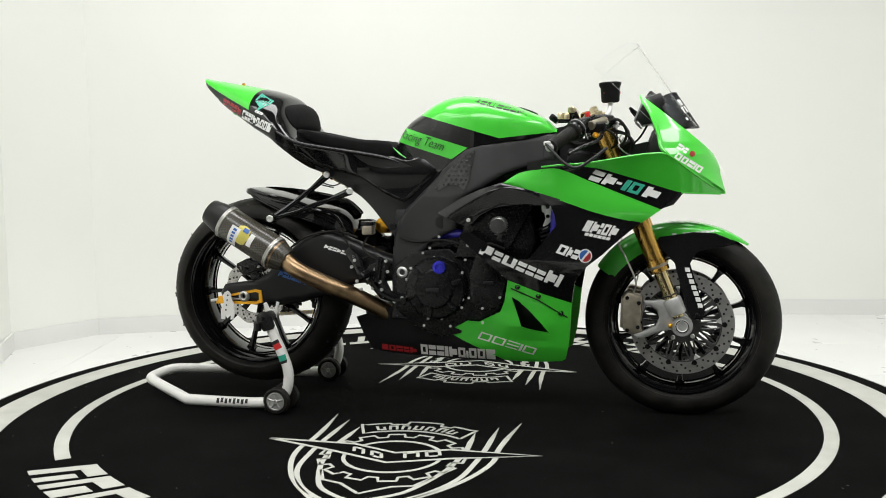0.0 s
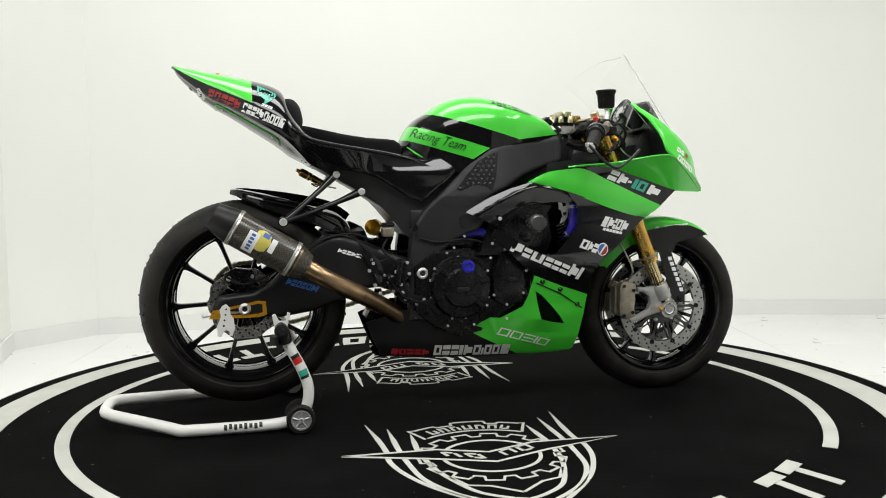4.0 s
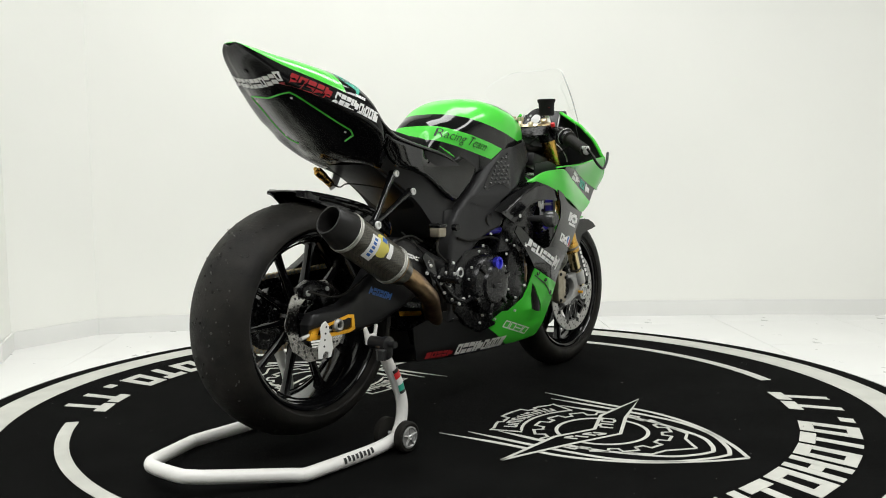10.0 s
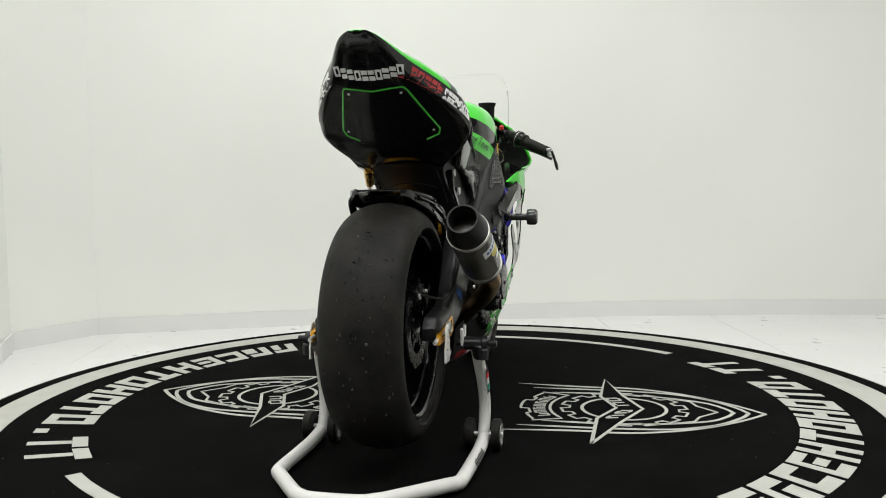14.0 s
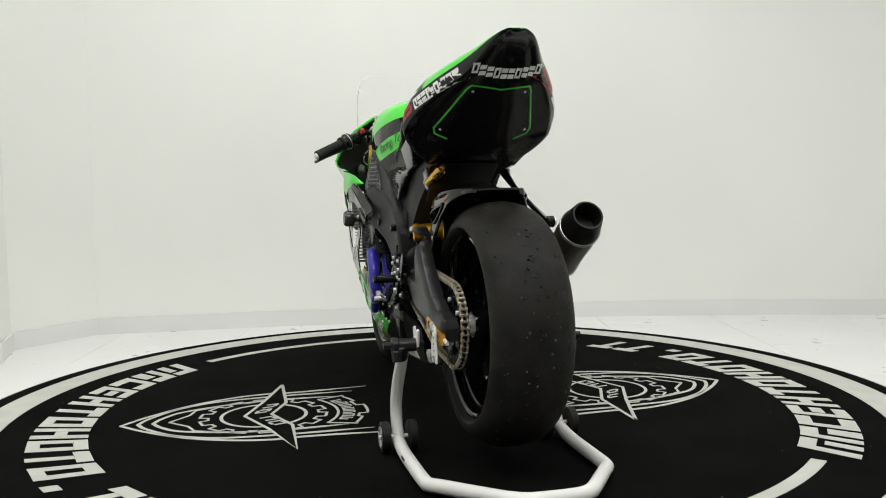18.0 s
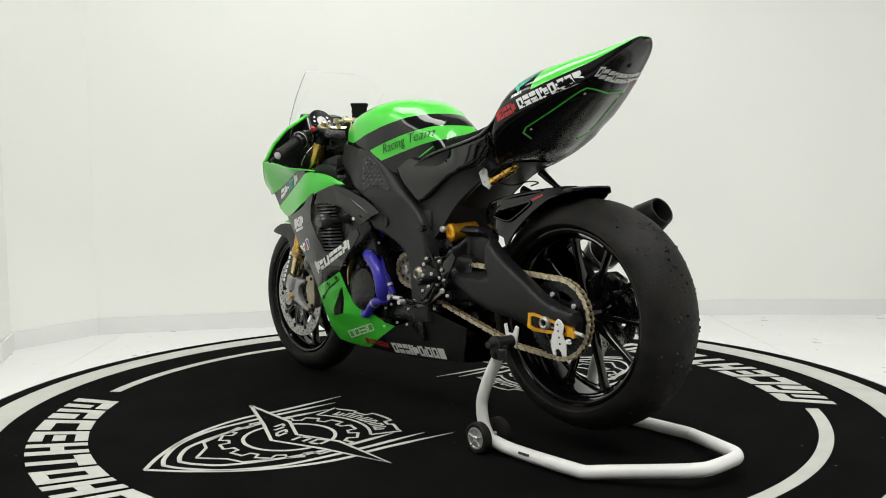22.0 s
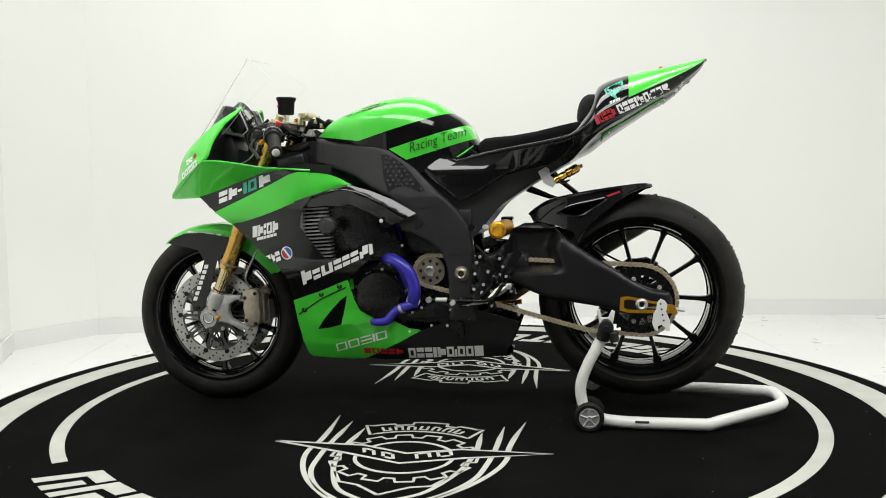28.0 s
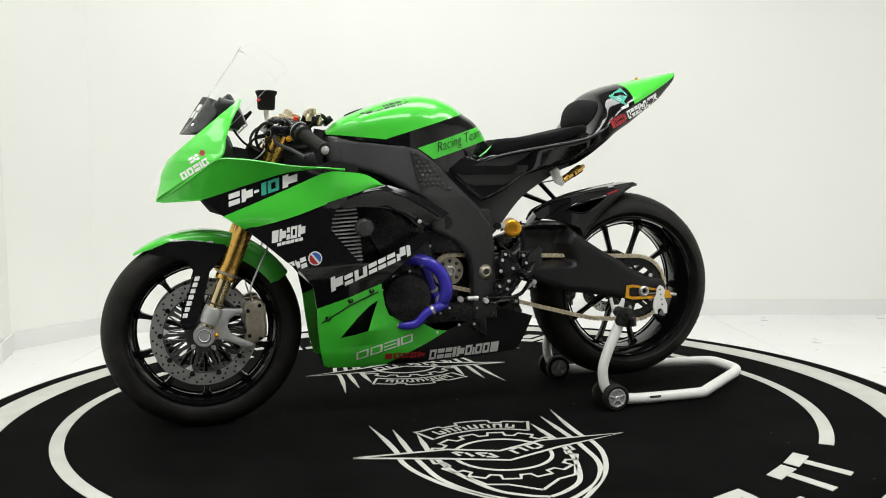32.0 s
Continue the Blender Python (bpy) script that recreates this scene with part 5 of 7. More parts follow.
for y, z in line:
    h = TAILT.ray_cast(Vector((-1.5, y, z)), Vector((1, 0, 0)))
    if h[0] is not None:
        P3.append(h[0])
part("panel_edge", tube(P3, 0.0026, 6), M_GREEN, tail, "thin green panel outline")
for y, z in ((0.068, 0.964), (-0.068, 0.964), (0.118, 0.878), (-0.118, 0.878), (0.0, 1.031)):
    h = TAILT.ray_cast(Vector((-1.5, y, z)), Vector((1, 0, 0)))
    if h[0] is not None:
        part("tail_screw", bolt(h[0], h[1] * (1 if h[1].x < 0 else -1), 0.0035 if y else 0.007, 0.002), M_BOLT if y else M_CAST, tail)
part("tail_pin", turned([(0.006, 0), (0.006, 0.006), (0.003, 0.008)], (-0.70, 0.0, 1.074), (-0.70, 0, 1.2), 10), M_GOLDP, tail)

# ---- fairing ----
FW = lerp_table([(0.15, 0.095), (0.175, 0.118), (0.22, 0.145), (0.30, 0.175), (0.40, 0.207), (0.46, 0.226), (0.50, 0.233), (0.60, 0.238), (0.66, 0.244), (0.72, 0.258), (0.78, 0.262), (0.82, 0.25), (0.86, 0.22), (0.92, 0.185), (0.98, 0.155), (1.04, 0.13)])
FN = lerp_table([(0.60, 0.895), (0.69, 0.902), (0.73, 0.898), (0.763, 0.886), (0.80, 0.863), (0.847, 0.830), (0.90, 0.788), (0.94, 0.753), (0.982, 0.717), (1.02, 0.69)])


def fair_y(x, z):
    w = FW(z)
    low = w * max(0.3, 1 - 1.15 * max(0, x - 0.36) ** 1.25)
    if x < 0.1 and z < 0.36:
        low *= 1 - 0.35 * min(1, (0.1 - x) / 0.38)
    return low


RIDGE = [(0.36, 0.243, 0.777), (0.42, 0.25, 0.782), (0.509, 0.254, 0.788), (0.60, 0.249, 0.802), (0.667, 0.241, 0.810), (0.717, 0.236, 0.808), (0.76, 0.213, 0.778), (0.80, 0.187, 0.748), (0.84, 0.152, 0.720), (0.874, 0.114, 0.698)]
CHIN = [(0.36, 0.242, 0.775), (0.42, 0.247, 0.780), (0.52, 0.222, 0.770), (0.587, 0.200, 0.751), (0.654, 0.185, 0.730), (0.704, 0.177, 0.713), (0.76, 0.170, 0.6965), (0.80, 0.158, 0.694), (0.84, 0.137, 0.692), (0.873, 0.114, 0.690)]
BAND_LOW = [(0.414, 0.242, 0.770), (0.48, 0.227, 0.742), (0.556, 0.210, 0.710), (0.612, 0.199, 0.686), (0.660, 0.189, 0.666), (0.704, 0.180, 0.648)]
STRIPE_TOP = [(0.240, 0.203, 0.731), (0.294, 0.229, 0.760), (0.355, 0.239, 0.769), (0.414, 0.242, 0.769), (0.50, 0.224, 0.733), (0.60, 0.203, 0.690), (0.704, 0.182, 0.647)]
STRIPE_LOW = [(0.236, 0.203, 0.729), (0.311, 0.236, 0.711), (0.38, 0.240, 0.690), (0.43, 0.240, 0.672), (0.50, 0.228, 0.646), (0.57, 0.206, 0.625), (0.645, 0.178, 0.607)]
RIM_X = lerp_table([(0.690, 0.876), (0.698, 0.874), (0.720, 0.84), (0.748, 0.80), (0.778, 0.76), (0.808, 0.717), (0.825, 0.701), (0.84, 0.697), (0.86, 0.695), (0.885, 0.688), (0.93, 0.670), (0.965, 0.650), (0.985, 0.642)])
RIM_Y = lerp_table([(0.690, 0.112), (0.698, 0.114), (0.720, 0.152), (0.748, 0.187), (0.778, 0.213), (0.808, 0.236), (0.84, 0.226), (0.879, 0.205), (0.93, 0.165), (0.965, 0.118), (0.985, 0.09)])
BLACKC = [(0.352, 0.701), (0.43, 0.676), (0.50, 0.650), (0.57, 0.629), (0.645, 0.609), (0.585, 0.560), (0.535, 0.515), (0.488, 0.478), (0.455, 0.435), (0.443, 0.366), (0.35, 0.398), (0.254, 0.437), (0.20, 0.485), (0.155, 0.525), (0.128, 0.55), (0.108, 0.570), (0.120, 0.588), (0.15, 0.578), (0.207, 0.540), (0.25, 0.517), (0.287, 0.502), (0.321, 0.504), (0.36, 0.55), (0.402, 0.603), (0.398, 0.635), (0.387, 0.661), (0.365, 0.68)]
DUCT = [(0.036, 0.641), (0.070, 0.662), (0.110, 0.685), (0.173, 0.712), (0.238, 0.731), (0.311, 0.713), (0.352, 0.701), (0.387, 0.661), (0.31, 0.668), (0.26, 0.664), (0.216, 0.656), (0.173, 0.634), (0.150, 0.612), (0.128, 0.598), (0.085, 0.618)]
BELLYG = [(0.254, 0.437), (0.35, 0.398), (0.443, 0.366), (0.438, 0.30), (0.430, 0.23), (0.418, 0.180), (0.405, 0.172), (0.35, 0.168), (0.28, 0.166), (0.225, 0.17), (0.172, 0.198), (0.10, 0.235), (0.035, 0.271), (0.075, 0.278), (0.119, 0.303), (0.155, 0.300), (0.191, 0.318), (0.225, 0.335), (0.24, 0.37)]
VENT = [(0.262, 0.385), (0.285, 0.37), (0.32, 0.335), (0.350, 0.30), (0.372, 0.270), (0.33, 0.277), (0.289, 0.289), (0.280, 0.32)]
BELLYB = [(-0.268, 0.296), (-0.21, 0.315), (-0.149, 0.335), (-0.11, 0.333), (-0.096, 0.315), (-0.03, 0.293), (0.035, 0.271), (0.10, 0.235), (0.172, 0.198), (0.225, 0.17), (0.15, 0.166), (0.0, 0.168), (-0.15, 0.175), (-0.222, 0.185), (-0.248, 0.24)]


def nose_rows(inset=0.0, z1=0.985):
    """Level sections of the nose, from one flank round the front to the other."""
    rows = []
    for i in range(49):
        z = 0.690 + (z1 - 0.690) * i / 48
        xr, yr, xf = RIM_X(z), RIM_Y(z) - inset, FN(z) - inset
        row = []
        bluff = 2.1 + 2.2 * max(0.0, min(1.0, (z - 0.75) / 0.09))      # blunter towards the screen
        xc, yc = xr + min(0.017, 0.45 * (xf - xr)), yr * 0.955      # a crease runs a little ahead of the rim
        for k in range(-16, 17):
            g = abs(k) / 13
            if g <= 1:
                x, y = xf - (xf - xc) * g ** bluff, yc * g
            else:
                f = (abs(k) - 13) / 3
                x, y = xc + (xr - xc) * f, yc + (yr - yc) * f
            row.append((x, math.copysign(y, k), z))
        rows.append(row)
    return rows


DUCT_TOP = lerp_table([(0.036, 0.641), (0.070, 0.662), (0.110, 0.685), (0.173, 0.712), (0.238, 0.731), (0.311, 0.713), (0.352, 0.701)])


def duct_w(x):
    """Width of the ledge: widest near the rear point."""
    return 0.004 + 0.026 * max(0.0, min(1.0, (0.30 - x) / 0.20))


def duct_y(x, z):
    """The duct panel: a ledge that slopes outwards to a crease, then a hollow flank."""
    base = min(fair_y(x, z), 0.221 + 0.07 * (x - 0.04)) + 0.010 * math.sin(min(1, max(0, (x - 0.07) / 0.3)) * math.pi)
    d = DUCT_TOP(x) - z
    w = duct_w(x)
    if d < w:
        return base - 0.46 * (w - d)
    return base - 0.012 * min(1.0, (d - w) / 0.05)


FAIR = {}
b = netting(nose_rows())
# the nose ends at the foot of the screen
FOOT = (Vector((0.650, 0, 0.982)), Vector((0.826, 0, 0.834)))
foot_n = Vector((FOOT[0].z - FOOT[1].z, 0, FOOT[1].x - FOOT[0].x)).normalized()
bmesh.ops.bisect_plane(b, geom=b.verts[:] + b.edges[:] + b.faces[:], plane_co=FOOT[0], plane_no=foot_n, dist=1e-6, clear_outer=True)
for e in (-1, 1):
    bmesh.ops.bisect_plane(b, geom=b.verts[:] + b.edges[:] + b.faces[:], plane_co=(0, e * 0.100, 0.70), plane_no=Vector((0, e, 0.27)).normalized(), dist=1e-6)
b.verts.index_update()
front_y = lambda z: 0.100 - 0.27 * (z - 0.70)
n_front = pick(b, lambda p: abs(p.y) < front_y(p.z) and p.z < 0.868)
n_green = pick(b, lambda p: not (abs(p.y) < front_y(p.z) and p.z < 0.868))
b.free()
nose = part("nose_cone", skin(n_green, Vector((-0.004, 0, 0))), M_GREEN, bike, "green nose cone of the fairing with sticker bars", 9)
part("nose_front", skin(n_front, Vector((-0.004, 0, 0))), M_WPAINT, nose, "pale front panel of the nose", 9)
b = netting(nose_rows(0.007))
bmesh.ops.bisect_plane(b, geom=b.verts[:] + b.edges[:] + b.faces[:], plane_co=FOOT[0] - foot_n * 0.003, plane_no=foot_n, dist=1e-6, clear_outer=True)
part("cockpit_liner", b, M_SATIN, nose, "matt black cockpit liner")
rows = []
for i in range(16):
    z = 0.76 + 0.215 * i / 15
    zr = max(z, 0.826)
    yw = min(RIM_Y(zr) - 0.007, 0.222 - 0.62 * max(0.0, 0.81 - z))
    rows.append([(RIM_X(zr) + 0.005 + 0.014 * (1 - (k / 6) ** 2), yw * k / 6, z) for k in range(-6, 7)])
part("inner_cowl", skin(netting(rows), Vector((0.003, 0, 0))), M_SATIN, nose, "black cowl behind the instruments")
for s in (-1, 1):
    up = nose
    part("cockpit_rim", tube([(RIM_X(z) + 0.002, s * (RIM_Y(z) - 0.002), z) for z in [0.806 + 0.179 * k / 24 for k in range(25)]], 0.006, 8), M_GREEN, nose, "rolled green cockpit rim")
    fct = part("fairing_facet", skin(ruled(RIDGE, CHIN, s), Vector((0, -s * 0.004, 0.001))), M_GREEN, bike, "green undercut fairing facet")
    part("facet_crease", tube(spline([(p[0], s * (p[1] - 0.0015), p[2] - 0.0005) for p in RIDGE], 4), 0.0028, 8), M_GREEN, fct)
    st = part("fairing_stripe", skin(ruled(STRIPE_TOP, STRIPE_LOW, s, 10, 4, 0.004), Vector((0, -s * 0.004, 0))), M_GREEN, bike, "broad green fairing stripe")
    bd = part("fairing_band", skin(ruled(CHIN[1:7], BAND_LOW, s, 8, 4, 0.0), Vector((0, -s * 0.004, 0))), M_GLOSS, bike, "black fairing band with model lettering bars")
    part("facet_lip", tube(spline([(p[0], s * p[1], p[2]) for p in CHIN[6:]], 4), 0.0026, 8), M_GREEN, fct)
    bc = part("side_fairing", sheet(BLACKC, fair_y, s, 0.004, 0.018), M_FLANK, bike, "glossy black side fairing with white sticker bars")
    dc = part("air_duct", sheet(DUCT, duct_y, s, 0.006, 0.007), M_FLANK, bike, "glossy black duct panel with a slanted ledge")
    part("duct_crease", tube(spline([(x, s * (duct_y(x, DUCT_TOP(x) - duct_w(x)) - 0.0015), DUCT_TOP(x) - duct_w(x)) for x in (0.075, 0.11, 0.16, 0.21, 0.26, 0.31)], 4), 0.0026, 8), M_FLANK, dc)
    bg = flat(BELLYG, 0.016)
    cut_hole(bg, VENT)
    for v in bg.verts:
        bul = max(0, 1 - abs(v.co.x - 0.30) / 0.1) * max(0, 1 - abs(v.co.z - 0.29) / 0.05) * 0.012
        v.co.y = s * (fair_y(v.co.x, v.co.z) + 0.002 + bul)
    bgo = part("belly_front", skin(bg, Vector((0, -s * 0.004, 0))), M_GREEN, bike, "green belly fairing with a vent")
    vi = sheet([(0.305 + 1.5 * (x - 0.305), 0.32 + 1.35 * (z - 0.32)) for x, z in VENT], lambda x, z: fair_y(x, z) - 0.035, s, 0.003, 0.03)
    part("vent_floor", vi, M_SATIN, bgo)
    bb = part("belly_pan", sheet(BELLYB, fair_y, s, 0.004, 0.02), M_COVER, bike, "black belly pan with sticker bars")
    FAIR[s] = (tree_of(up, fct, nose, st, bd, bc, dc, bgo, bb), up, st, bd, bc, bgo, bb)
    T_ = FAIR[s][0]
    fwd = s < 0

    def row(slots, a, c, h, m_, par, lean=0.25, label=""):
        if fwd:
            bars(slots, a, c, h, s, m_, par, T_, lean=lean, label=label)
        else:
            bars(slots, c, a, h, s, m_, par, T_, lean=lean, label=label)
    row(NAME8, (0.165, 0.521), (0.405, 0.416), 0.041, M_WHITE, bc, 0.1 if fwd else 0.35, "white sticker bars")
    row([(HOLE, 1), (POST, 0.5), (SLIT, 0.7)], *(((0.398, 0.523), (0.462, 0.500)) if fwd else ((0.470, 0.497), (0.530, 0.474))), 0.030, M_WHITE, bc, 0.2)
    # round two-colour emblem
    ex, ez = (0.486, 0.512) if fwd else (0.449, 0.520)
    for k, (mm, a0, a1, r) in enumerate(((M_WHITE, 0, 360, 0.021), (M_SBLUE, 60, 240, 0.0175), (M_RED, -120, 60, 0.0175))):
        pl = [(ex + r * 0.95 * math.cos(radians(a)), ez + r * math.sin(radians(a))) for a in range(a0, a1, 20)]
        part("emblem", project(flat(pl, 0.02), T_, s, 0.0011 + 0.0007 * k), mm, bc)
    row([(FULL, 1), (POST, 1), (SLIT, 0.5), (HOLE, 1), (POST, 1.1)], (0.475, 0.588), (0.572, 0.566), 0.034, M_WHITE, bc, 0.3, "white sticker bars")
    row([(FULL, 1)] * 6, (0.482, 0.574), (0.556, 0.557), 0.009, M_WHITE, bc, 0.3)
    ZA, ZC = Vector((0.492, 0.739)), Vector((0.690, 0.673))

    def seg(slots, u0, u1, m_):
        if not fwd:
            u0, u1 = 1 - u1, 1 - u0
        row(slots, ZA.lerp(ZC, u0), ZA.lerp(ZC, u1), 0.034, m_, bd, 0.35, "model lettering bar")
    seg([(SLIT, 1), (POST, 1), ([(0, 1, 0.38, 0.6)], 0.45)], 0.0, 0.45, M_WHITE)
    seg([(FULL, 0.45), (HOLE, 1)], 0.47, 0.74, M_TEAL)
    seg([(POST, 1)], 0.76, 1.0, M_WHITE)
    row([(THIN, 1), (THIN, 1), (TSLIT, 1), (FULL, 0.2), (THIN, 1)], (0.143, 0.245), (0.322, 0.191), 0.026, M_WPAINT, bgo, 0.25, "thin pale sticker bars")
    cas = [(HOLE, 1), (SLIT, 1), (SLIT, 1), (FULL, 0.5), (POST, 1.1), (HOLE, 1), (LOWB, 0.3), (HOLE, 1), (HOLE, 1), (FULL, 1.2)]
    red5 = [(FULL, 1), (HOLE, 1), (SLIT, 1), (SLIT, 0.9), (POST, 1)]
    row(red5, *(((-0.190, 0.186), (-0.066, 0.178)) if fwd else ((0.100, 0.186), (0.232, 0.188))), 0.020, M_RED, bb, 0.05, "red sticker bars")
    row(cas, *(((-0.054, 0.177), (0.198, 0.170)) if fwd else ((-0.155, 0.182), (0.087, 0.173))), 0.036, M_WPAINT, bb, 0.05, "pale sticker bars")
    row([(HOLE, 1), (HOLE, 1), (SLIT, 1), (FULL, 0.3), (HOLE, 1)], (0.736, 0.798), (0.812, 0.751), 0.020, M_WHITE, up, 0.1)
    row([(SLIT, 1), (POST, 0.5), (SLIT, 0.8)], *(((0.743, 0.826), (0.772, 0.808)) if fwd else ((0.762, 0.812), (0.789, 0.797))), 0.017, M_WHITE, up, 0.1)
    ex, ez = (0.790, 0.808) if fwd else (0.756, 0.828)
    part("emblem", project(flat([(ex + 0.008 * math.cos(a / 9 * 2 * math.pi), ez + 0.009 * math.sin(a / 9 * 2 * math.pi)) for a in range(9)], 0.02), T_, s, 0.0014), M_RED, up)
    # green round screws on the belly
    for x, z in ((0.283, 0.416), (0.345, 0.388), (0.41, 0.335)):
        h = T_.ray_cast(Vector((x, s, z)), Vector((0, -s, 0)))
        if h[0] is not None:
            part("fairing_screw", turned([(0.008, -0.001), (0.008, 0.0015), (0.005, 0.002), (0.003, 0.0)], h[0], h[0] + Vector((0, s, 0)), 14), M_CAST, bgo)
    # dark groove under the belly's top strip
    part("belly_seam", project(flat([(0.262, 0.410), (0.345, 0.372), (0.43, 0.318), (0.43, 0.322), (0.346, 0.376), (0.263, 0.4135)], 0.02), T_, s, 0.0012), M_BLKST, bgo)
    part("belly_bolt", bolt((-0.113, s * (fair_y(-0.113, 0.32)), 0.318), (0, s, 0), 0.012, 0.006), M_BOLT, bb)
    # cockpit inner panel
    part("inner_panel", sheet([(0.36, 0.765), (0.62, 0.79), (0.69, 0.80), (0.72, 0.79), (0.78, 0.71), (0.74, 0.66), (0.62, 0.62), (0.5, 0.66), (0.40, 0.70)], lambda x, z: max(0.02, fair_y(x, z) - 0.02), s, 0.003, 0.03), M_SATIN, bike, "matt black inner cockpit panel")
    part("inner_panel", sheet([(0.31, 0.745), (0.31, 0.79), (0.40, 0.80), (0.44, 0.79), (0.47, 0.77), (0.43, 0.755)], lambda x, z: 0.185, s, 0.004, 0.05), M_SATIN, bike)
    # frame slider with its long spacer
    part("frame_slider", turned([(0.012, 0), (0.012, 0.065), (0.026, 0.068), (0.028, 0.075), (0.028, 0.095), (0.022, 0.103), (0.006, 0.104)], (0.24 if s < 0 else 0.306, s * (0.206 if s < 0 else 0.16), 0.606), (0.24 if s < 0 else 0.306, s * 1.0, 0.606), 24), M_STUD, bike, "black frame slider knob")
    # pale silver triangle of the duct edge, visible from behind
    part("duct_screw", bolt((0.138, s * 0.236, 0.612 + 0.008), (0, s, 0), 0.006, 0.003), M_BOLT, dc)

# belly floor
rows = []
for i in range(24):
    x = -0.235 + 0.64 * i / 23
    z = 0.182 - 0.014 * math.sin(min(1, i / 12) * math.pi / 2)
    y = fair_y(x, z) - 0.002
    rows.append([(x, y * k / 5, z - 0.006 * (1 - (k / 5) ** 2)) for k in range(-5, 6)])
part("belly_floor", skin(netting(rows), Vector((0, 0, 0.003))), M_GLOSS, bike)

# clear screen
SC = [(0.815, 0.892, 0.125, 0.085, 0.03), (0.775, 0.942, 0.145, 0.10, 0.035), (0.735, 0.998, 0.158, 0.112, 0.04), (0.692, 1.062, 0.166, 0.122, 0.05), (0.655, 1.115, 0.169, 0.132, 0.06), (0.636, 1.147, 0.166, 0.13, 0.078)]
rows = []
for p, q in zip(spline([(c[0], c[1], c[4]) for c in SC], 4), spline([(c[2], c[3], 0) for c in SC], 4)):
    row = []
    for d in range(-90, 91, 9):
        a = math.radians(d)
        u = 1 - math.cos(a)
        k = max(0.0, u - 0.12)
        row.append((p.x - q.y * u, q.x * math.sin(a), p.y - p.z * k ** 1.3 * 1.2))
    rows.append(row)
sc = part("windscreen", skin(netting(rows), Vector((-0.003, 0, 0))), M_SCREEN, bike, "tall clear racing windscreen")
sc.visible_shadow = False
edge = [Vector(r[0]) for r in rows] + [Vector(v) for v in rows[-1][1:-1]] + [Vector(r[-1]) for r in reversed(rows)]
part("screen_edge", tube(edge, 0.0005, 5), M_SEDGE, sc, "cut edge of the screen")
# smoked plate standing before the screen
rows = []
for k in range(-8, 9):
    u = k / 8
    lo = Vector((0.815 - 0.060 * abs(u) ** 1.2, 0.070 * u, 0.889 + 0.004 * u * u))
    hi = Vector((0.744 - 0.062 * abs(u) ** 1.2, 0.078 * u, 0.999 - 0.030 * u * u))
    rows.append([lo.lerp(hi, j / 5) for j in range(6)])
np_ = part("number_plate", skin(netting(rows), Vector((0.003, 0, 0.002))), M_SMOKE, bike, "dark smoked plate wrapped round the foot of the screen")
for s in (-1, 1):
    for u0, u1, v0, v1 in ((0.12, 0.22, 0.42, 0.60), (0.16, 0.30, 0.62, 0.78), (0.28, 0.36, 0.40, 0.58), (0.42, 0.50, 0.20, 0.27)):
        q = []
        for u, v in ((u0, v0), (u1, v0), (u1, v1), (u0, v1)):
            lo = Vector((0.815 - 0.060 * u ** 1.2, s * 0.070 * u, 0.889 + 0.004 * u * u))
            hi = Vector((0.744 - 0.062 * u ** 1.2, s * 0.078 * u, 0.999 - 0.030 * u * u))
            q.append(lo.lerp(hi, v) + Vector((0.0045, s * 0.0015, 0.0035)))
        part("plate_mark", skin(netting([[q[0], q[1]], [q[3], q[2]]]), Vector((-0.0008, 0, -0.0006))), M_WHITE, np_)

# ---- cockpit ----
part("dash", prism([(0.625, 0.925), (0.66, 0.985), (0.70, 0.995), (0.715, 0.97), (0.68, 0.905), (0.645, 0.90)], -0.085, 0.085, 0.010), M_SATIN, bike, "black instrument panel")
GA, GB = Vector((0.652, 0.022, 0.962)), Vector((0.5, 0.022, 1.045))
gauge = part("gauge_ring", turned([(0.048, -0.02), (0.052, 0.004), (0.048, 0.009), (0.041, 0.007)], GA, GB, 32), M_CAST, bike, "round black rev counter housing")
part("gauge_face", turned([(0.041, 0), (0.041, 0.006)], GA, GB, 32), M_SMOKE, gauge, "dark gauge face")
gd = (GB - GA).normalized()
gu = gd.cross(Vector((0, 1, 0))).normalized()
for k in range(9):
    a = radians(-30 + 30 * k)
    part("gauge_mark", turned([(0.005, 0), (0.005, 0.0075)], GA + 0.033 * (math.cos(a) * Vector((0, 1, 0)) + math.sin(a) * gu), GA + 0.033 * (math.cos(a) * Vector((0, 1, 0)) + math.sin(a) * gu) + gd, 10), M_LUG, gauge)
part("gauge_glass", turned([(0.021, 0), (0.021, 0.0078)], GA, GB, 24), M_WSPOKE, gauge, "pale dial centre")
bez = [(0.642, 0.896), (0.623, 0.912), (0.650, 0.975), (0.660, 0.986)]
for s in (-1, 1):
    part("dash_bezel", tube([(x, s * 0.084, z) for x, z in bez], 0.0028, 8), M_LUG, bike, "pale edge of the instrument panel")
    part("dash_fin", prism([(0.626, 0.925), (0.605, 0.951), (0.611, 0.957), (0.635, 0.938)], s * 0.06, s * 0.068, 0.001, 1), M_CAST, bike)
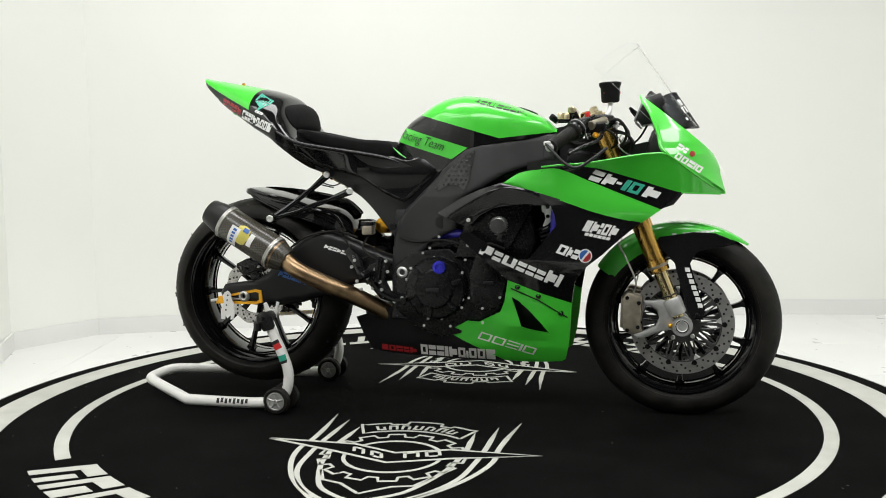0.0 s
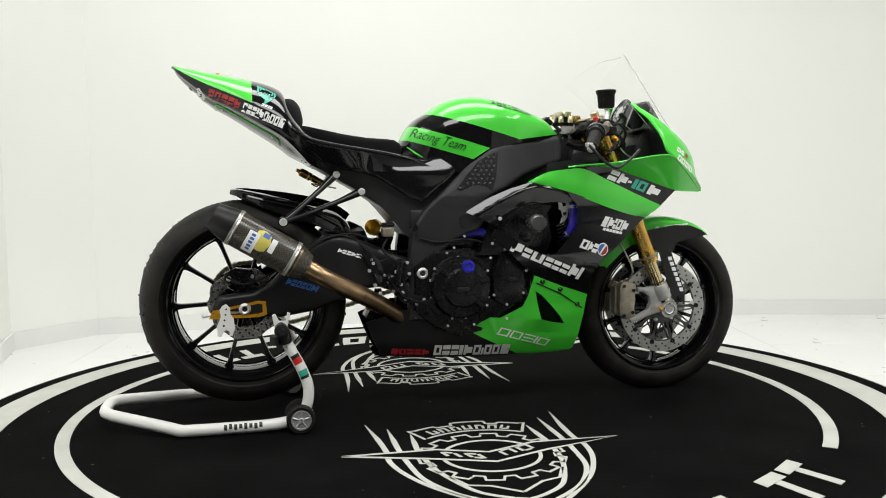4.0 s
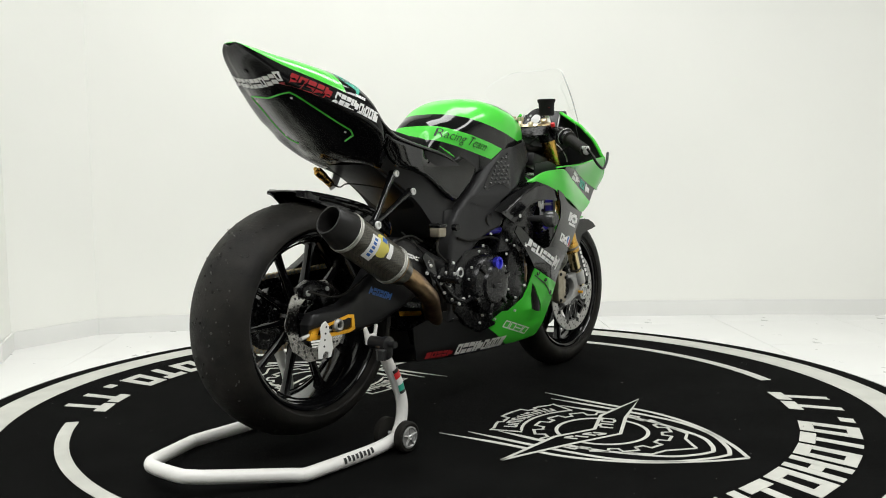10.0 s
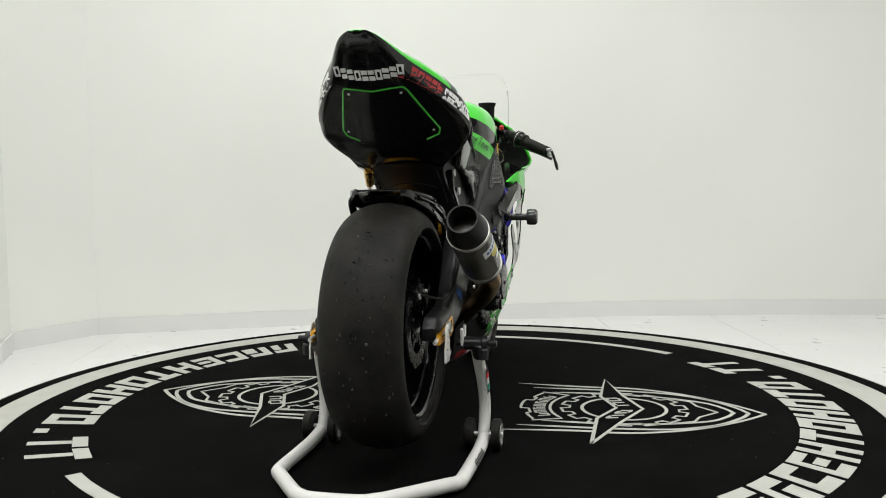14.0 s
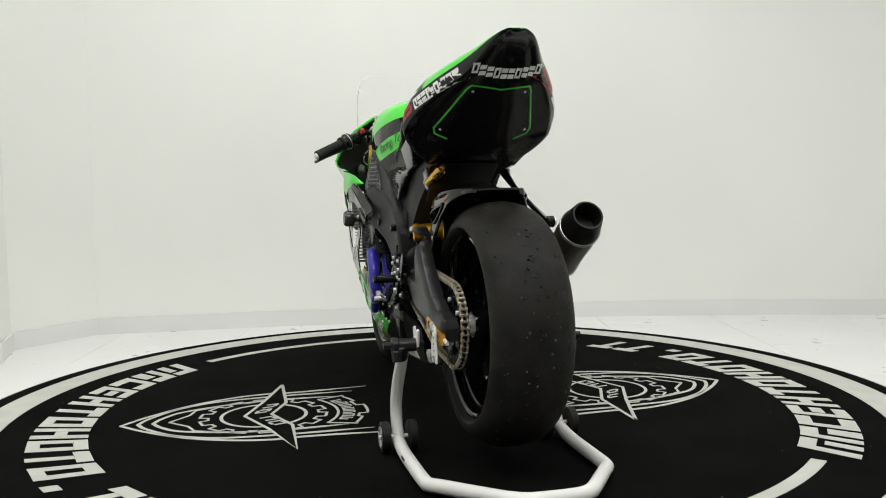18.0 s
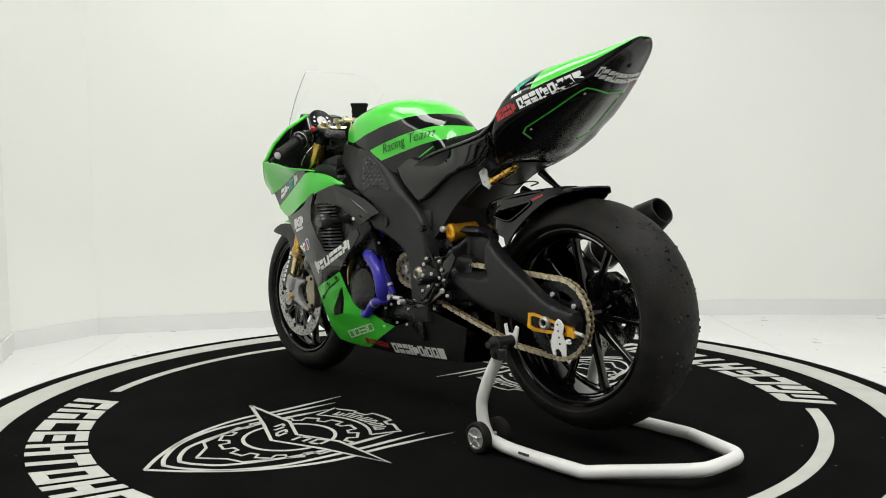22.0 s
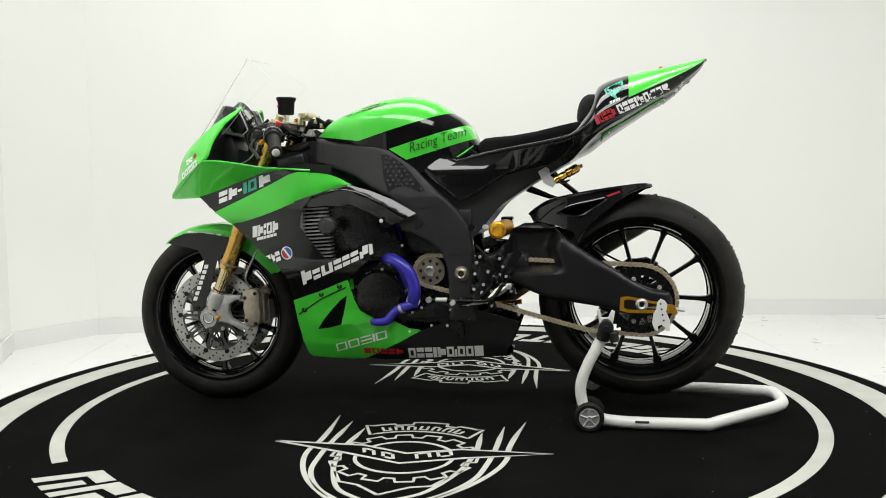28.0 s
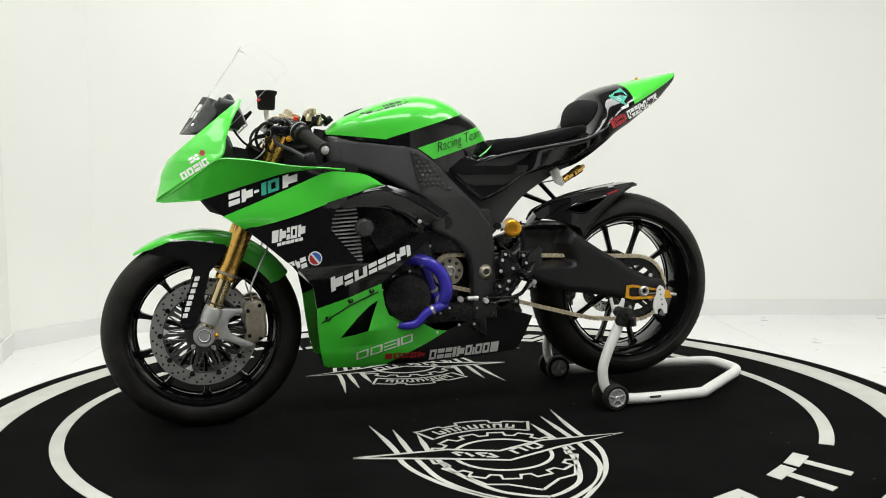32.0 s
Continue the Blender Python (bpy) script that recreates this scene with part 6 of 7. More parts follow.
# steering damper across the tank's front, with its clamps
damper = part("steering_damper", turned([(0.006, 0), (0.006, 0.03), (0.0125, 0.032), (0.0135, 0.04), (0.0135, 0.125), (0.0125, 0.13), (0.007, 0.132), (0.007, 0.165)], (0.43, 0.105, 0.952), (0.43, -1.0, 0.962), 20), M_BRASS, bike, "pale brass steering damper")
for y in (0.10, -0.05):
    part("damper_eye", turned([(0.006, 0), (0.011, 0.001), (0.011, 0.016), (0.006, 0.017)], (0.43, y, 0.944), (0.43, y, 1.1), 14), M_BRASS, damper)
part("damper_bracket", prism([(0.385, 0.915), (0.40, 0.945), (0.445, 0.95), (0.46, 0.915)], -0.03, -0.012, 0.004), M_CAST, damper)
for x, y, z in ((0.398, -0.07, 0.925), (0.405, 0.05, 0.93), (0.42, -0.10, 0.922), (0.44, 0.085, 0.925), (0.395, 0.0, 0.918)):
    part("small_bolt", turned([(0.009, 0), (0.009, 0.016), (0.006, 0.02), (0.003, 0.016)], (x, y, z), (x, y, z + 1), 8), M_BRASS, bike)
part("tank_breather", tube(spline([(0.375, 0.03, 0.93), (0.40, 0.05, 0.945), (0.42, 0.06, 0.925), (0.44, 0.05, 0.90)], 5), 0.006, 8), M_RUBBER, bike, "black breather hose")
for s in (-1, 1):
    # throttle and switch collars, gold lever adjusters, looped hoses
    part("lever_adjuster", turned([(0.004, 0), (0.008, 0.002), (0.008, 0.012), (0.004, 0.014), (0.004, 0.026)], (0.515, s * 0.225, 0.868), (0.53, s * 0.30, 0.845), 10), M_GOLDP, bike, "small gold lever adjuster")
    part("hose_loop", tube(spline([(0.535, s * 0.125, 0.905), (0.575, s * 0.14, 0.915), (0.60, s * 0.13, 0.885), (0.595, s * 0.11, 0.85), (0.565, s * 0.095, 0.82)], 6), 0.0045, 8), M_RUBBER, bike, "looped black brake hose")
    part("hose_loop", tube(spline([(0.52, s * 0.16, 0.892), (0.56, s * 0.175, 0.875), (0.575, s * 0.15, 0.845), (0.55, s * 0.12, 0.825)], 6), 0.0036, 8), M_RUBBER, bike)
    part("banjo_bolt", bolt((0.533, s * 0.128, 0.906), (0.2, s, 0.3), 0.008, 0.010), M_BRASS, bike)
    part("wire_tail", tube(spline([(0.64, s * 0.12, 0.80), (0.60, s * 0.14, 0.815), (0.575, s * 0.135, 0.845), (0.585, s * 0.10, 0.87)], 6), 0.0022, 6), M_STEEL, bike, "thin pale wire")
for s in (-1, 1):
    part("inner_duct", sheet([(0.40, 0.775), (0.39, 0.872), (0.43, 0.872), (0.50, 0.858), (0.55, 0.842), (0.60, 0.836), (0.66, 0.850), (0.69, 0.84), (0.70, 0.80), (0.6, 0.78), (0.45, 0.765)], lambda x, z: 0.062, s, 0.01, 0.05), M_SATIN, bike, "matt black duct wall behind the fork")
    part("inner_duct", block(0.10, 0.05, 0.05, pose(0.47, s * 0.085, 0.80, 0, 12, 0), 0.01), M_SATIN, bike)
    part("wire_bundle", tube(spline([(0.62, s * 0.075, 0.85), (0.57, s * 0.072, 0.835), (0.52, s * 0.07, 0.85), (0.46, s * 0.07, 0.845), (0.42, s * 0.068, 0.86)], 5), 0.008, 8), M_RUBBER, bike, "black taped wire bundle")
part("head_unit", block(0.12, 0.16, 0.12, pose(0.72, 0, 0.83, 0, 20, 0), 0.03), M_SATIN, bike)
cl = part("triple_clamp", prism([(0.455, 0.895), (0.475, 0.928), (0.53, 0.934), (0.562, 0.928), (0.572, 0.908), (0.545, 0.89)], -0.132, 0.132, 0.009), M_CAST, bike, "black upper triple clamp")
part("clamp_plate", prism([(0.470, 0.929), (0.475, 0.936), (0.535, 0.942), (0.55, 0.936), (0.545, 0.929)], -0.095, 0.095, 0.003), M_BRASS, cl, "brass clamp plate")
part("lower_clamp", prism([(0.52, 0.76), (0.54, 0.79), (0.62, 0.785), (0.62, 0.75)], -0.13, 0.13, 0.008), M_CAST, bike)
part("stem_nut", turned([(0.02, 0), (0.02, 0.015), (0.012, 0.02)], (0.475, 0, 0.93), (0.46, 0, 1.0), 6), M_GOLD, cl)
for s in (-1, 1):
    y = s * 0.104
    part("fork_cap", turned([(0.025, 0), (0.025, 0.012), (0.014, 0.016), (0.014, 0.03), (0.008, 0.034)], (fk(0.925), y, 0.925), (fk(1.1), y, 1.1), 6), M_BRASS, bike, "brass fork cap")
    part("clamp_bolt", bolt((0.545, s * 0.136, 0.907), (0, s, 0), 0.006), M_BOLT, cl)
    tip = Vector((0.398 if s < 0 else 0.432, s * 0.335, 0.832))
    root = Vector((0.505 if s < 0 else 0.520, s * 0.14, 0.922))
    d = (tip - root).normalized()
    bar = part("handlebar", tube([(0.535, s * 0.118, 0.900), tuple(root), tuple(root.lerp(tip, 0.55))], 0.011, 14), M_CAST, bike, "clip-on handlebar with rubber grip")
    part("clip_on_clamp", turned([(0.031, -0.014), (0.036, -0.012), (0.036, 0.012), (0.031, 0.014)], (fk(0.893), y, 0.893), (fk(1.1), y, 1.1), 24), M_CAST, bar)
    g0 = root.lerp(tip, 0.50)
    prof = [(0.012, 0), (0.027, 0.002), (0.027, 0.006), (0.0195, 0.01)]
    k = 0.016
    while k < 0.112:
        prof += [(0.0195, k), (0.0182, k + 0.002), (0.0195, k + 0.004)]
        k += 0.0075
    prof += [(0.0195, 0.118), (0.014, 0.121)]
    part("grip", turned(prof, g0, tip, 20), M_RUBBER, bar, "ribbed black rubber grip")
    part("bar_end", turned([(0.009, 0), (0.0125, 0.002), (0.0125, 0.012), (0.007, 0.016)], tip - d * 0.004, tip + d, 16), M_ALU, bar)
    part("grip_collar", turned([(0.017, 0), (0.027, 0.002), (0.030, 0.006), (0.030, 0.022), (0.026, 0.025), (0.024, 0.034), (0.019, 0.036)], root.lerp(tip, 0.345), tip, 24), M_CAST, bar, "black throttle housing")
    part("collar_ring", turned([(0.0295, 0), (0.0308, 0.0006), (0.0308, 0.0026), (0.0295, 0.0032)], root.lerp(tip, 0.40), tip, 24), M_LUG, bar, "pale ring")
    part("switch_block", block(0.035, 0.045, 0.035, Matrix.Translation(root.lerp(tip, 0.25)) @ d.to_track_quat("Y", "Z").to_matrix().to_4x4(), 0.006), M_CAST, bar)
    part("lever", tube(spline([root.lerp(tip, 0.2) + Vector((0.05, 0, -0.022)), root.lerp(tip, 0.5) + Vector((0.075, 0, -0.024)), root.lerp(tip, 0.8) + Vector((0.062, 0, -0.02)), tip + Vector((0.052, s * 0.005, -0.022))], 5), 0.0055, 8), M_SATIN if s > 0 else M_CAST, bar)
    part("lever_perch", block(0.06, 0.035, 0.03, Matrix.Translation(root.lerp(tip, 0.2) + Vector((0.03, 0, -0.014))), 0.006), M_CAST, bar)
# right lever guard, master cylinder, reservoir, red switch
part("lever_guard", tube(spline([(0.382, -0.342, 0.846), (0.405, -0.352, 0.82), (0.44, -0.358, 0.785), (0.475, -0.36, 0.772), (0.515, -0.352, 0.795), (0.555, -0.335, 0.826)], 5), 0.0046, 10), M_SATIN, bike, "black brake lever guard")
part("guard_link", block(0.02, 0.02, 0.012, pose(0.39, -0.338, 0.842), 0.003), M_ALU, bike)
res = part("fluid_reservoir", turned([(0.022, 0), (0.0265, 0.002), (0.0275, 0.008), (0.029, 0.044), (0.033, 0.050), (0.034, 0.058), (0.030, 0.060), (0.027, 0.056)], (0.552, -0.085, 0.970), (0.546, -0.085, 1.2), 24), M_FOAM, bike, "brake fluid pot in a black cloth sleeve")
for k, a in enumerate((200, 212, 224, 20, 32, 44)):
    part("red_mark", block(0.006, 0.002, 0.008, Matrix.Translation((0.553, -0.085, 1.0)) @ pose(0.0282 * math.cos(radians(a)), 0.0282 * math.sin(radians(a)), 0, 0, 0, a - 90), 0), M_REDB, res)
part("reservoir_stem", tube(spline([(0.552, -0.085, 0.975), (0.55, -0.095, 0.945), (0.535, -0.11, 0.92)]), 0.008, 10), M_WPAINT, bike, "pale reservoir hose")
part("master_cylinder", rod((0.54, -0.12, 0.915), (0.50, -0.20, 0.895), 0.013, 14), M_BRONZE, bike)
part("red_button", turned([(0.008, 0), (0.008, 0.012), (0.005, 0.014)], (0.49, -0.15, 0.925), (0.47, -0.15, 0.98), 12), M_REDB, bike)
part("red_button", turned([(0.008, 0), (0.008, 0.012), (0.005, 0.014)], (0.49, 0.16, 0.92), (0.47, 0.17, 0.98), 12), M_REDB, bike)
for k, pts in enumerate((
        [(0.54, -0.10, 0.89), (0.595, -0.10, 0.875), (0.615, -0.09, 0.84), (0.58, -0.07, 0.78)],
        [(0.54, 0.10, 0.89), (0.60, 0.10, 0.875), (0.62, 0.08, 0.83), (0.58, 0.06, 0.76)],
        [(0.67, 0.0, 0.92), (0.63, 0.06, 0.86), (0.56, 0.1, 0.82), (0.45, 0.1, 0.80)])):
    part("cable", tube(spline(pts, 6), 0.0034, 7), M_RUBBER, bike, "black control cable")

# flank under the seat: one smooth lacquered panel from the seat side to the foot of the tank and the frame spar
KNEE = [(-0.445, 0.873), (-0.40, 0.861), (-0.33, 0.848), (-0.28, 0.840), (-0.22, 0.830), (-0.157, 0.819), (-0.125, 0.818), (-0.105, 0.810), (-0.078, 0.804), (-0.03, 0.820), (0.02, 0.836), (0.075, 0.848), (0.078, 0.812), (0.036, 0.785), (-0.018, 0.731), (-0.066, 0.688), (-0.089, 0.673), (-0.12, 0.684), (-0.16, 0.706), (-0.195, 0.730), (-0.23, 0.752), (-0.283, 0.768), (-0.327, 0.776), (-0.362, 0.783), (-0.40, 0.803), (-0.44, 0.835)]
LIP_Y = lambda x: 0.152 - 0.1286 * (x + 0.11)
LIP_Z = lambda x: 0.809 - 0.208 * (x + 0.11)
LIP_S = lambda x: 0.15 - 1.1 * (x + 0.12)


def knee_y(x, z):
    """Falls inwards from the seat lip at the rear; in front it leans out to a soft ridge and tucks in again."""
    ease = lambda v: max(0.0, min(1.0, v)) ** 2 * (3 - 2 * max(0.0, min(1.0, v)))
    d = 0.752 - z
    soft = 0.5 * (d + math.sqrt(d * d + 0.0005))
    front = 0.158 + 0.43 * d - 0.55 * soft
    rear = LIP_Y(x) - LIP_S(x) * (LIP_Z(x) - z)
    f = ease((-0.16 - x) / 0.13)
    return (1 - f) * front + f * rear + 0.003


for s in (-1, 1):
    part("knee_panel", domed(KNEE, knee_y, s, 0.010, 0.007, 0.004, 0.010), M_GLOSS, bike, "glossy black flank from the seat to the tank")
    part("green_sliver", tube([(-0.130, s * 0.118, 0.846), (-0.105, s * 0.132, 0.826), (-0.082, s * 0.139, 0.812)], [0.001, 0.0028, 0.001], 8), M_GREEN, bike, "thin green edge at the foot of the tank")

# ---- engine ----
eng = part("engine", prism([(-0.12, 0.33), (-0.12, 0.47), (-0.06, 0.52), (0.06, 0.53), (0.10, 0.50), (0.22, 0.52), (0.27, 0.45), (0.25, 0.34), (0.18, 0.27), (0.02, 0.245), (-0.06, 0.28)], -0.165, 0.092, 0.012), M_CAST, bike, "black four-cylinder engine block")
part("left_case", prism([(0.085, 0.29), (0.08, 0.38), (0.075, 0.46), (0.09, 0.52), (0.22, 0.52), (0.26, 0.45), (0.25, 0.35), (0.18, 0.28)], 0.08, 0.155, 0.012), M_CAST, eng)
part("cylinder_head", prism([(0.08, 0.50), (0.24, 0.50), (0.33, 0.66), (0.20, 0.72), (0.14, 0.69)], -0.19, 0.19, 0.012), M_CAST, eng)
part("inner_block", prism([(0.12, 0.50), (0.30, 0.47), (0.335, 0.55), (0.31, 0.70), (0.18, 0.73)], -0.17, 0.17, 0.012), M_CAST, eng)
part("throttle_body", prism([(-0.08, 0.51), (0.16, 0.51), (0.18, 0.68), (0.0, 0.72), (-0.07, 0.64)], -0.135, 0.135, 0.015), M_CAST, eng)
part("airbox", prism([(0.05, 0.66), (0.20, 0.70), (0.34, 0.73), (0.36, 0.80), (0.30, 0.85), (0.05, 0.80)], -0.13, 0.13, 0.02), M_SATIN, bike)
part("oil_sump", prism([(-0.05, 0.19), (0.16, 0.19), (0.2, 0.28), (-0.08, 0.30)], -0.09, 0.09, 0.012), M_CAST, eng)
cc = part("clutch_cover", lathe([(0.098, -0.15), (0.098, -0.19), (0.09, -0.205), (0.062, -0.212), (0.056, -0.222), (0.03, -0.225), (0.004, -0.225)], (0.022, 0, 0.405), 48), M_CAST, eng, "round black clutch cover")
for k in range(6):
    a = k * math.pi / 3 + 0.3
    part("cover_rib", block(0.060, 0.009, 0.016, Matrix.Translation((0.022 + 0.062 * math.cos(a), -0.211, 0.405 + 0.062 * math.sin(a))) @ Matrix.Rotation(-a, 4, "Y"), 0.003), M_CAST, cc)
part("cover_plate", block(0.04, 0.006, 0.012, pose(0.02, -0.2265, 0.403), 0.002), M_SATIN, cc)
part("oil_cap", turned([(0.02, 0), (0.021, 0.004), (0.02, 0.014), (0.012, 0.016), (0.010, 0.010)], (0.040, -0.208, 0.473), (0.043, -1.0, 0.49), 24), M_BLUEA, eng, "blue anodised oil filler cap")
ic = part("ignition_cover", prism([(0.13, 0.36), (0.125, 0.44), (0.15, 0.515), (0.19, 0.525), (0.235, 0.50), (0.24, 0.41), (0.225, 0.35), (0.17, 0.335)], -0.192, -0.16, 0.01), M_CAST, eng, "black ignition cover")
part("cover_plate", block(0.03, 0.004, 0.01, pose(0.19, -0.194, 0.425), 0.001), M_SATIN, ic)
for x, z in ((0.003, 0.530), (-0.020, 0.514), (-0.060, 0.466), (-0.074, 0.43), (-0.072, 0.375), (0.118, 0.495), (0.108, 0.455), (0.109, 0.372), (0.128, 0.377), (0.105, 0.346), (0.038, 0.308), (-0.006, 0.307), (0.016, 0.50), (0.225, 0.38), (0.235, 0.45), (0.165, 0.52), (0.17, 0.345), (-0.02, 0.285), (0.065, 0.285)):
    part("engine_bolt", bolt((x, -0.193 if x > 0.1 else -0.182, z), (0, -1, 0), 0.0042, 0.005), M_BOLT, eng)
part("generator_cover", lathe([(0.078, 0.14), (0.078, 0.175), (0.070, 0.19), (0.05, 0.196), (0.004, 0.198)], (0.165, 0, 0.385), 40), M_CAST, eng, "black generator cover")
for x, z in ((0.105, 0.35), (0.115, 0.44), (0.155, 0.465), (0.205, 0.45), (0.238, 0.41), (0.235, 0.36), (0.19, 0.315), (0.14, 0.31), (0.06, 0.33), (0.03, 0.345), (0.0, 0.29), (0.07, 0.27), (-0.06, 0.34), (-0.05, 0.29), (0.09, 0.54), (0.15, 0.50), (0.17, 0.545)):
    part("engine_bolt", bolt((x, 0.17, z), (0, 1, 0), 0.0042, 0.005), M_BOLT, eng)
part("side_case", prism([(-0.10, 0.24), (-0.10, 0.34), (-0.02, 0.36), (0.10, 0.34), (0.10, 0.295), (-0.02, 0.295)], 0.11, 0.150, 0.008), M_CAST, eng)
# radiator, with fins on its flank
rad = part("radiator", block(0.045, 0.34, 0.30, pose(0.40, 0, 0.575, 0, -14, 0), 0.006), M_CAST, bike, "black radiator with rows of fins")
for k in range(22):
    z = 0.45 + 0.0115 * k
    part("radiator_fin", block(0.080, 0.05, 0.0045, pose(0.357 + 0.10 * (z - 0.62), 0.185, z, 0, 3, 0), 0), M_FIN, rad)
    if z < 0.605:
        part("radiator_fin", block(0.06, 0.05, 0.0045, pose(0.375 - 0.2493 * (z - 0.575), -0.155, z, 0, -24, 0), 0), M_CAST, rad)
part("fin_backing", block(0.074, 0.004, 0.262, pose(0.353, 0.172, 0.575, 0, 5, 0), 0), M_CAST, rad)
part("radiator_tank", prism([(0.430, 0.680), (0.399, 0.680), (0.396, 0.564), (0.414, 0.564), (0.440, 0.608)], 0.186, 0.214, 0.004), M_LUG, rad, "pale alloy end tank")
brk = part("radiator_bracket", prism([(0.351, 0.668), (0.362, 0.668), (0.366, 0.650), (0.376, 0.652), (0.378, 0.668), (0.386, 0.668), (0.385, 0.632), (0.379, 0.612), (0.372, 0.604), (0.370, 0.592), (0.354, 0.586), (0.357, 0.606), (0.364, 0.620), (0.360, 0.638), (0.352, 0.642)], -0.176, -0.170, 0.002), M_WPAINT, bike, "pale alloy radiator bracket")
part("bracket_bolt", bolt((0.371, -0.176, 0.628), (0, -1, 0), 0.006), M_CAST, brk)
part("radiator_tank", prism([(0.425, 0.455), (0.44, 0.675), (0.462, 0.672), (0.448, 0.52), (0.44, 0.455)], -0.178, 0.178, 0.004), M_FIN, rad, "grey alloy radiator end tank")
# hoses
for s, pts, r in ((1, [(0.155, 0.13, 0.50), (0.13, 0.185, 0.50), (0.095, 0.198, 0.487), (0.062, 0.2, 0.455), (0.047, 0.2, 0.41), (0.052, 0.19, 0.375), (0.06, 0.165, 0.36)], 0.0195),
                  (1, [(0.045, 0.18, 0.36), (0.075, 0.195, 0.352), (0.11, 0.19, 0.335), (0.14, 0.185, 0.305), (0.175, 0.175, 0.30), (0.21, 0.15, 0.305)], 0.0145),
                  (1, [(0.125, 0.14, 0.62), (0.112, 0.15, 0.56), (0.108, 0.152, 0.50), (0.085, 0.15, 0.42), (0.06, 0.145, 0.37)], 0.0145),
                  (1, [(0.41, 0.14, 0.535), (0.37, 0.165, 0.528), (0.33, 0.16, 0.522), (0.30, 0.13, 0.52)], 0.016),
                  (-1, [(0.404, -0.160, 0.705), (0.398, -0.186, 0.668), (0.396, -0.188, 0.62), (0.392, -0.180, 0.578), (0.372, -0.15, 0.545)], 0.0145),
                  (-1, [(0.02, -0.12, 0.56), (0.08, -0.165, 0.575), (0.14, -0.17, 0.57), (0.20, -0.15, 0.55)], 0.014)):
    h = part("coolant_hose", tube(spline(pts, 5), r, 16), M_BLUE, bike, "blue silicone coolant hose")
    for p, q in ((pts[1], pts[2]), (pts[-2], pts[-1])):
        a, c = Vector(p), Vector(q)
        part("hose_clip", turned([(r + 0.0002, 0), (r + 0.002, 0), (r + 0.002, 0.009), (r + 0.0002, 0.009)], a.lerp(c, 0.3), c, 20), M_STEEL, h)
# header pipes under the engine
for k in range(4):
    y = -0.10 + 0.066 * k
    part("header_pipe", tube(spline([(0.25, y, 0.52), (0.34, y, 0.46), (0.36, y * 0.9, 0.36), (0.30, y * 0.7, 0.24), (0.10, y * 0.45 - 0.01, 0.205), (-0.05, -0.05, 0.21)], 5), 0.02, 12), M_TI, bike, "heat tinted exhaust header")

# ---- exhaust ----
EB, ET = Vector((-0.455, -0.238, 0.490)), Vector((-0.722, -0.226, 0.650))
ax = (ET - EB).normalized()
LM = (ET - EB).length
muf = part("muffler", turned([(0.030, 0), (0.038, 0.001), (0.050, 0.035), (0.0535, 0.05), (0.0535, LM - 0.075), (0.053, LM - 0.06)], EB, ET, 48), M_MUFF, bike, "dark carbon fibre muffler")
part("end_cap", turned([(0.0535, 0), (0.054, 0.004), (0.041, 0.066), (0.0395, 0.068), (0.036, 0.068), (0.034, 0.064), (0.033, -0.012)], EB + ax * (LM - 0.068), ET + ax, 48), M_CAP, muf, "tapered carbon end cap")
part("outlet_bore", turned([(0.0325, 0), (0.0325, 0.025)], EB + ax * (LM - 0.10), ET + ax, 32), M_FOAM, muf)
for k in (0.046, LM - 0.078):
    part("muffler_band", turned([(0.0535, 0), (0.0558, 0.001), (0.0558, 0.004), (0.0548, 0.006), (0.0558, 0.008), (0.0558, 0.012), (0.0535, 0.013)], EB + ax * k, ET + ax, 48), M_STEEL, muf, "riveted steel band")
part("muffler_cone", turned([(0.028, -0.01), (0.03, 0.0), (0.0515, 0.038), (0.0515, 0.046)], EB, ET, 40), M_TI, muf, "titanium inlet cone")
part("link_pipe", tube(spline([EB + ax * 0.01, (-0.415, -0.247, 0.463), (-0.36, -0.232, 0.432), (-0.29, -0.20, 0.395), (-0.22, -0.15, 0.352), (-0.16, -0.11, 0.31), (-0.08, -0.06, 0.24)], 5), 0.0275, 20), M_TI, bike, "heat tinted titanium link pipe")
# oval maker's label
n1 = ax.cross(Vector((0, 1, 0))).normalized()
out = (Vector((0, -1, 0)) - ax * Vector((0, -1, 0)).dot(ax)).normalized()


def muffler_patch(u0, u1, a0, a1, material, name, r=0.0542, taper=0.0):
    rows = []
    for i in range(7):
        u = u0 + (u1 - u0) * i / 6
        f = math.sqrt(max(0.0, 1 - (2 * i / 6 - 1) ** 2)) if taper else 1
        mid, h = (a0 + a1) / 2, (a1 - a0) / 2 * (f if taper else 1)
        rows.append([EB + ax * u + r * (math.cos(radians(a)) * out + math.sin(radians(a)) * n1) for a in [mid - h + 2 * h * k / 6 for k in range(7)]])
    return part(name, netting(rows), material, muf)


muffler_patch(0.125, 0.185, -42, 28, M_YELL, "round_label", 0.0541, 1.0)
muffler_patch(0.165, 0.198, -22, 52, M_WHITE, "white_label", 0.0544)
for k in range(5):
    muffler_patch(0.176, 0.188, -15 + 12 * k, -7 + 12 * k, M_SBLUE, "label_bar", 0.0547)
muffler_patch(0.112, 0.128, -30, 15, M_WHITE, "label_bar", 0.0546)
muffler_patch(0.138, 0.158, -36, -20, M_SBLUE, "label_bar", 0.0547)
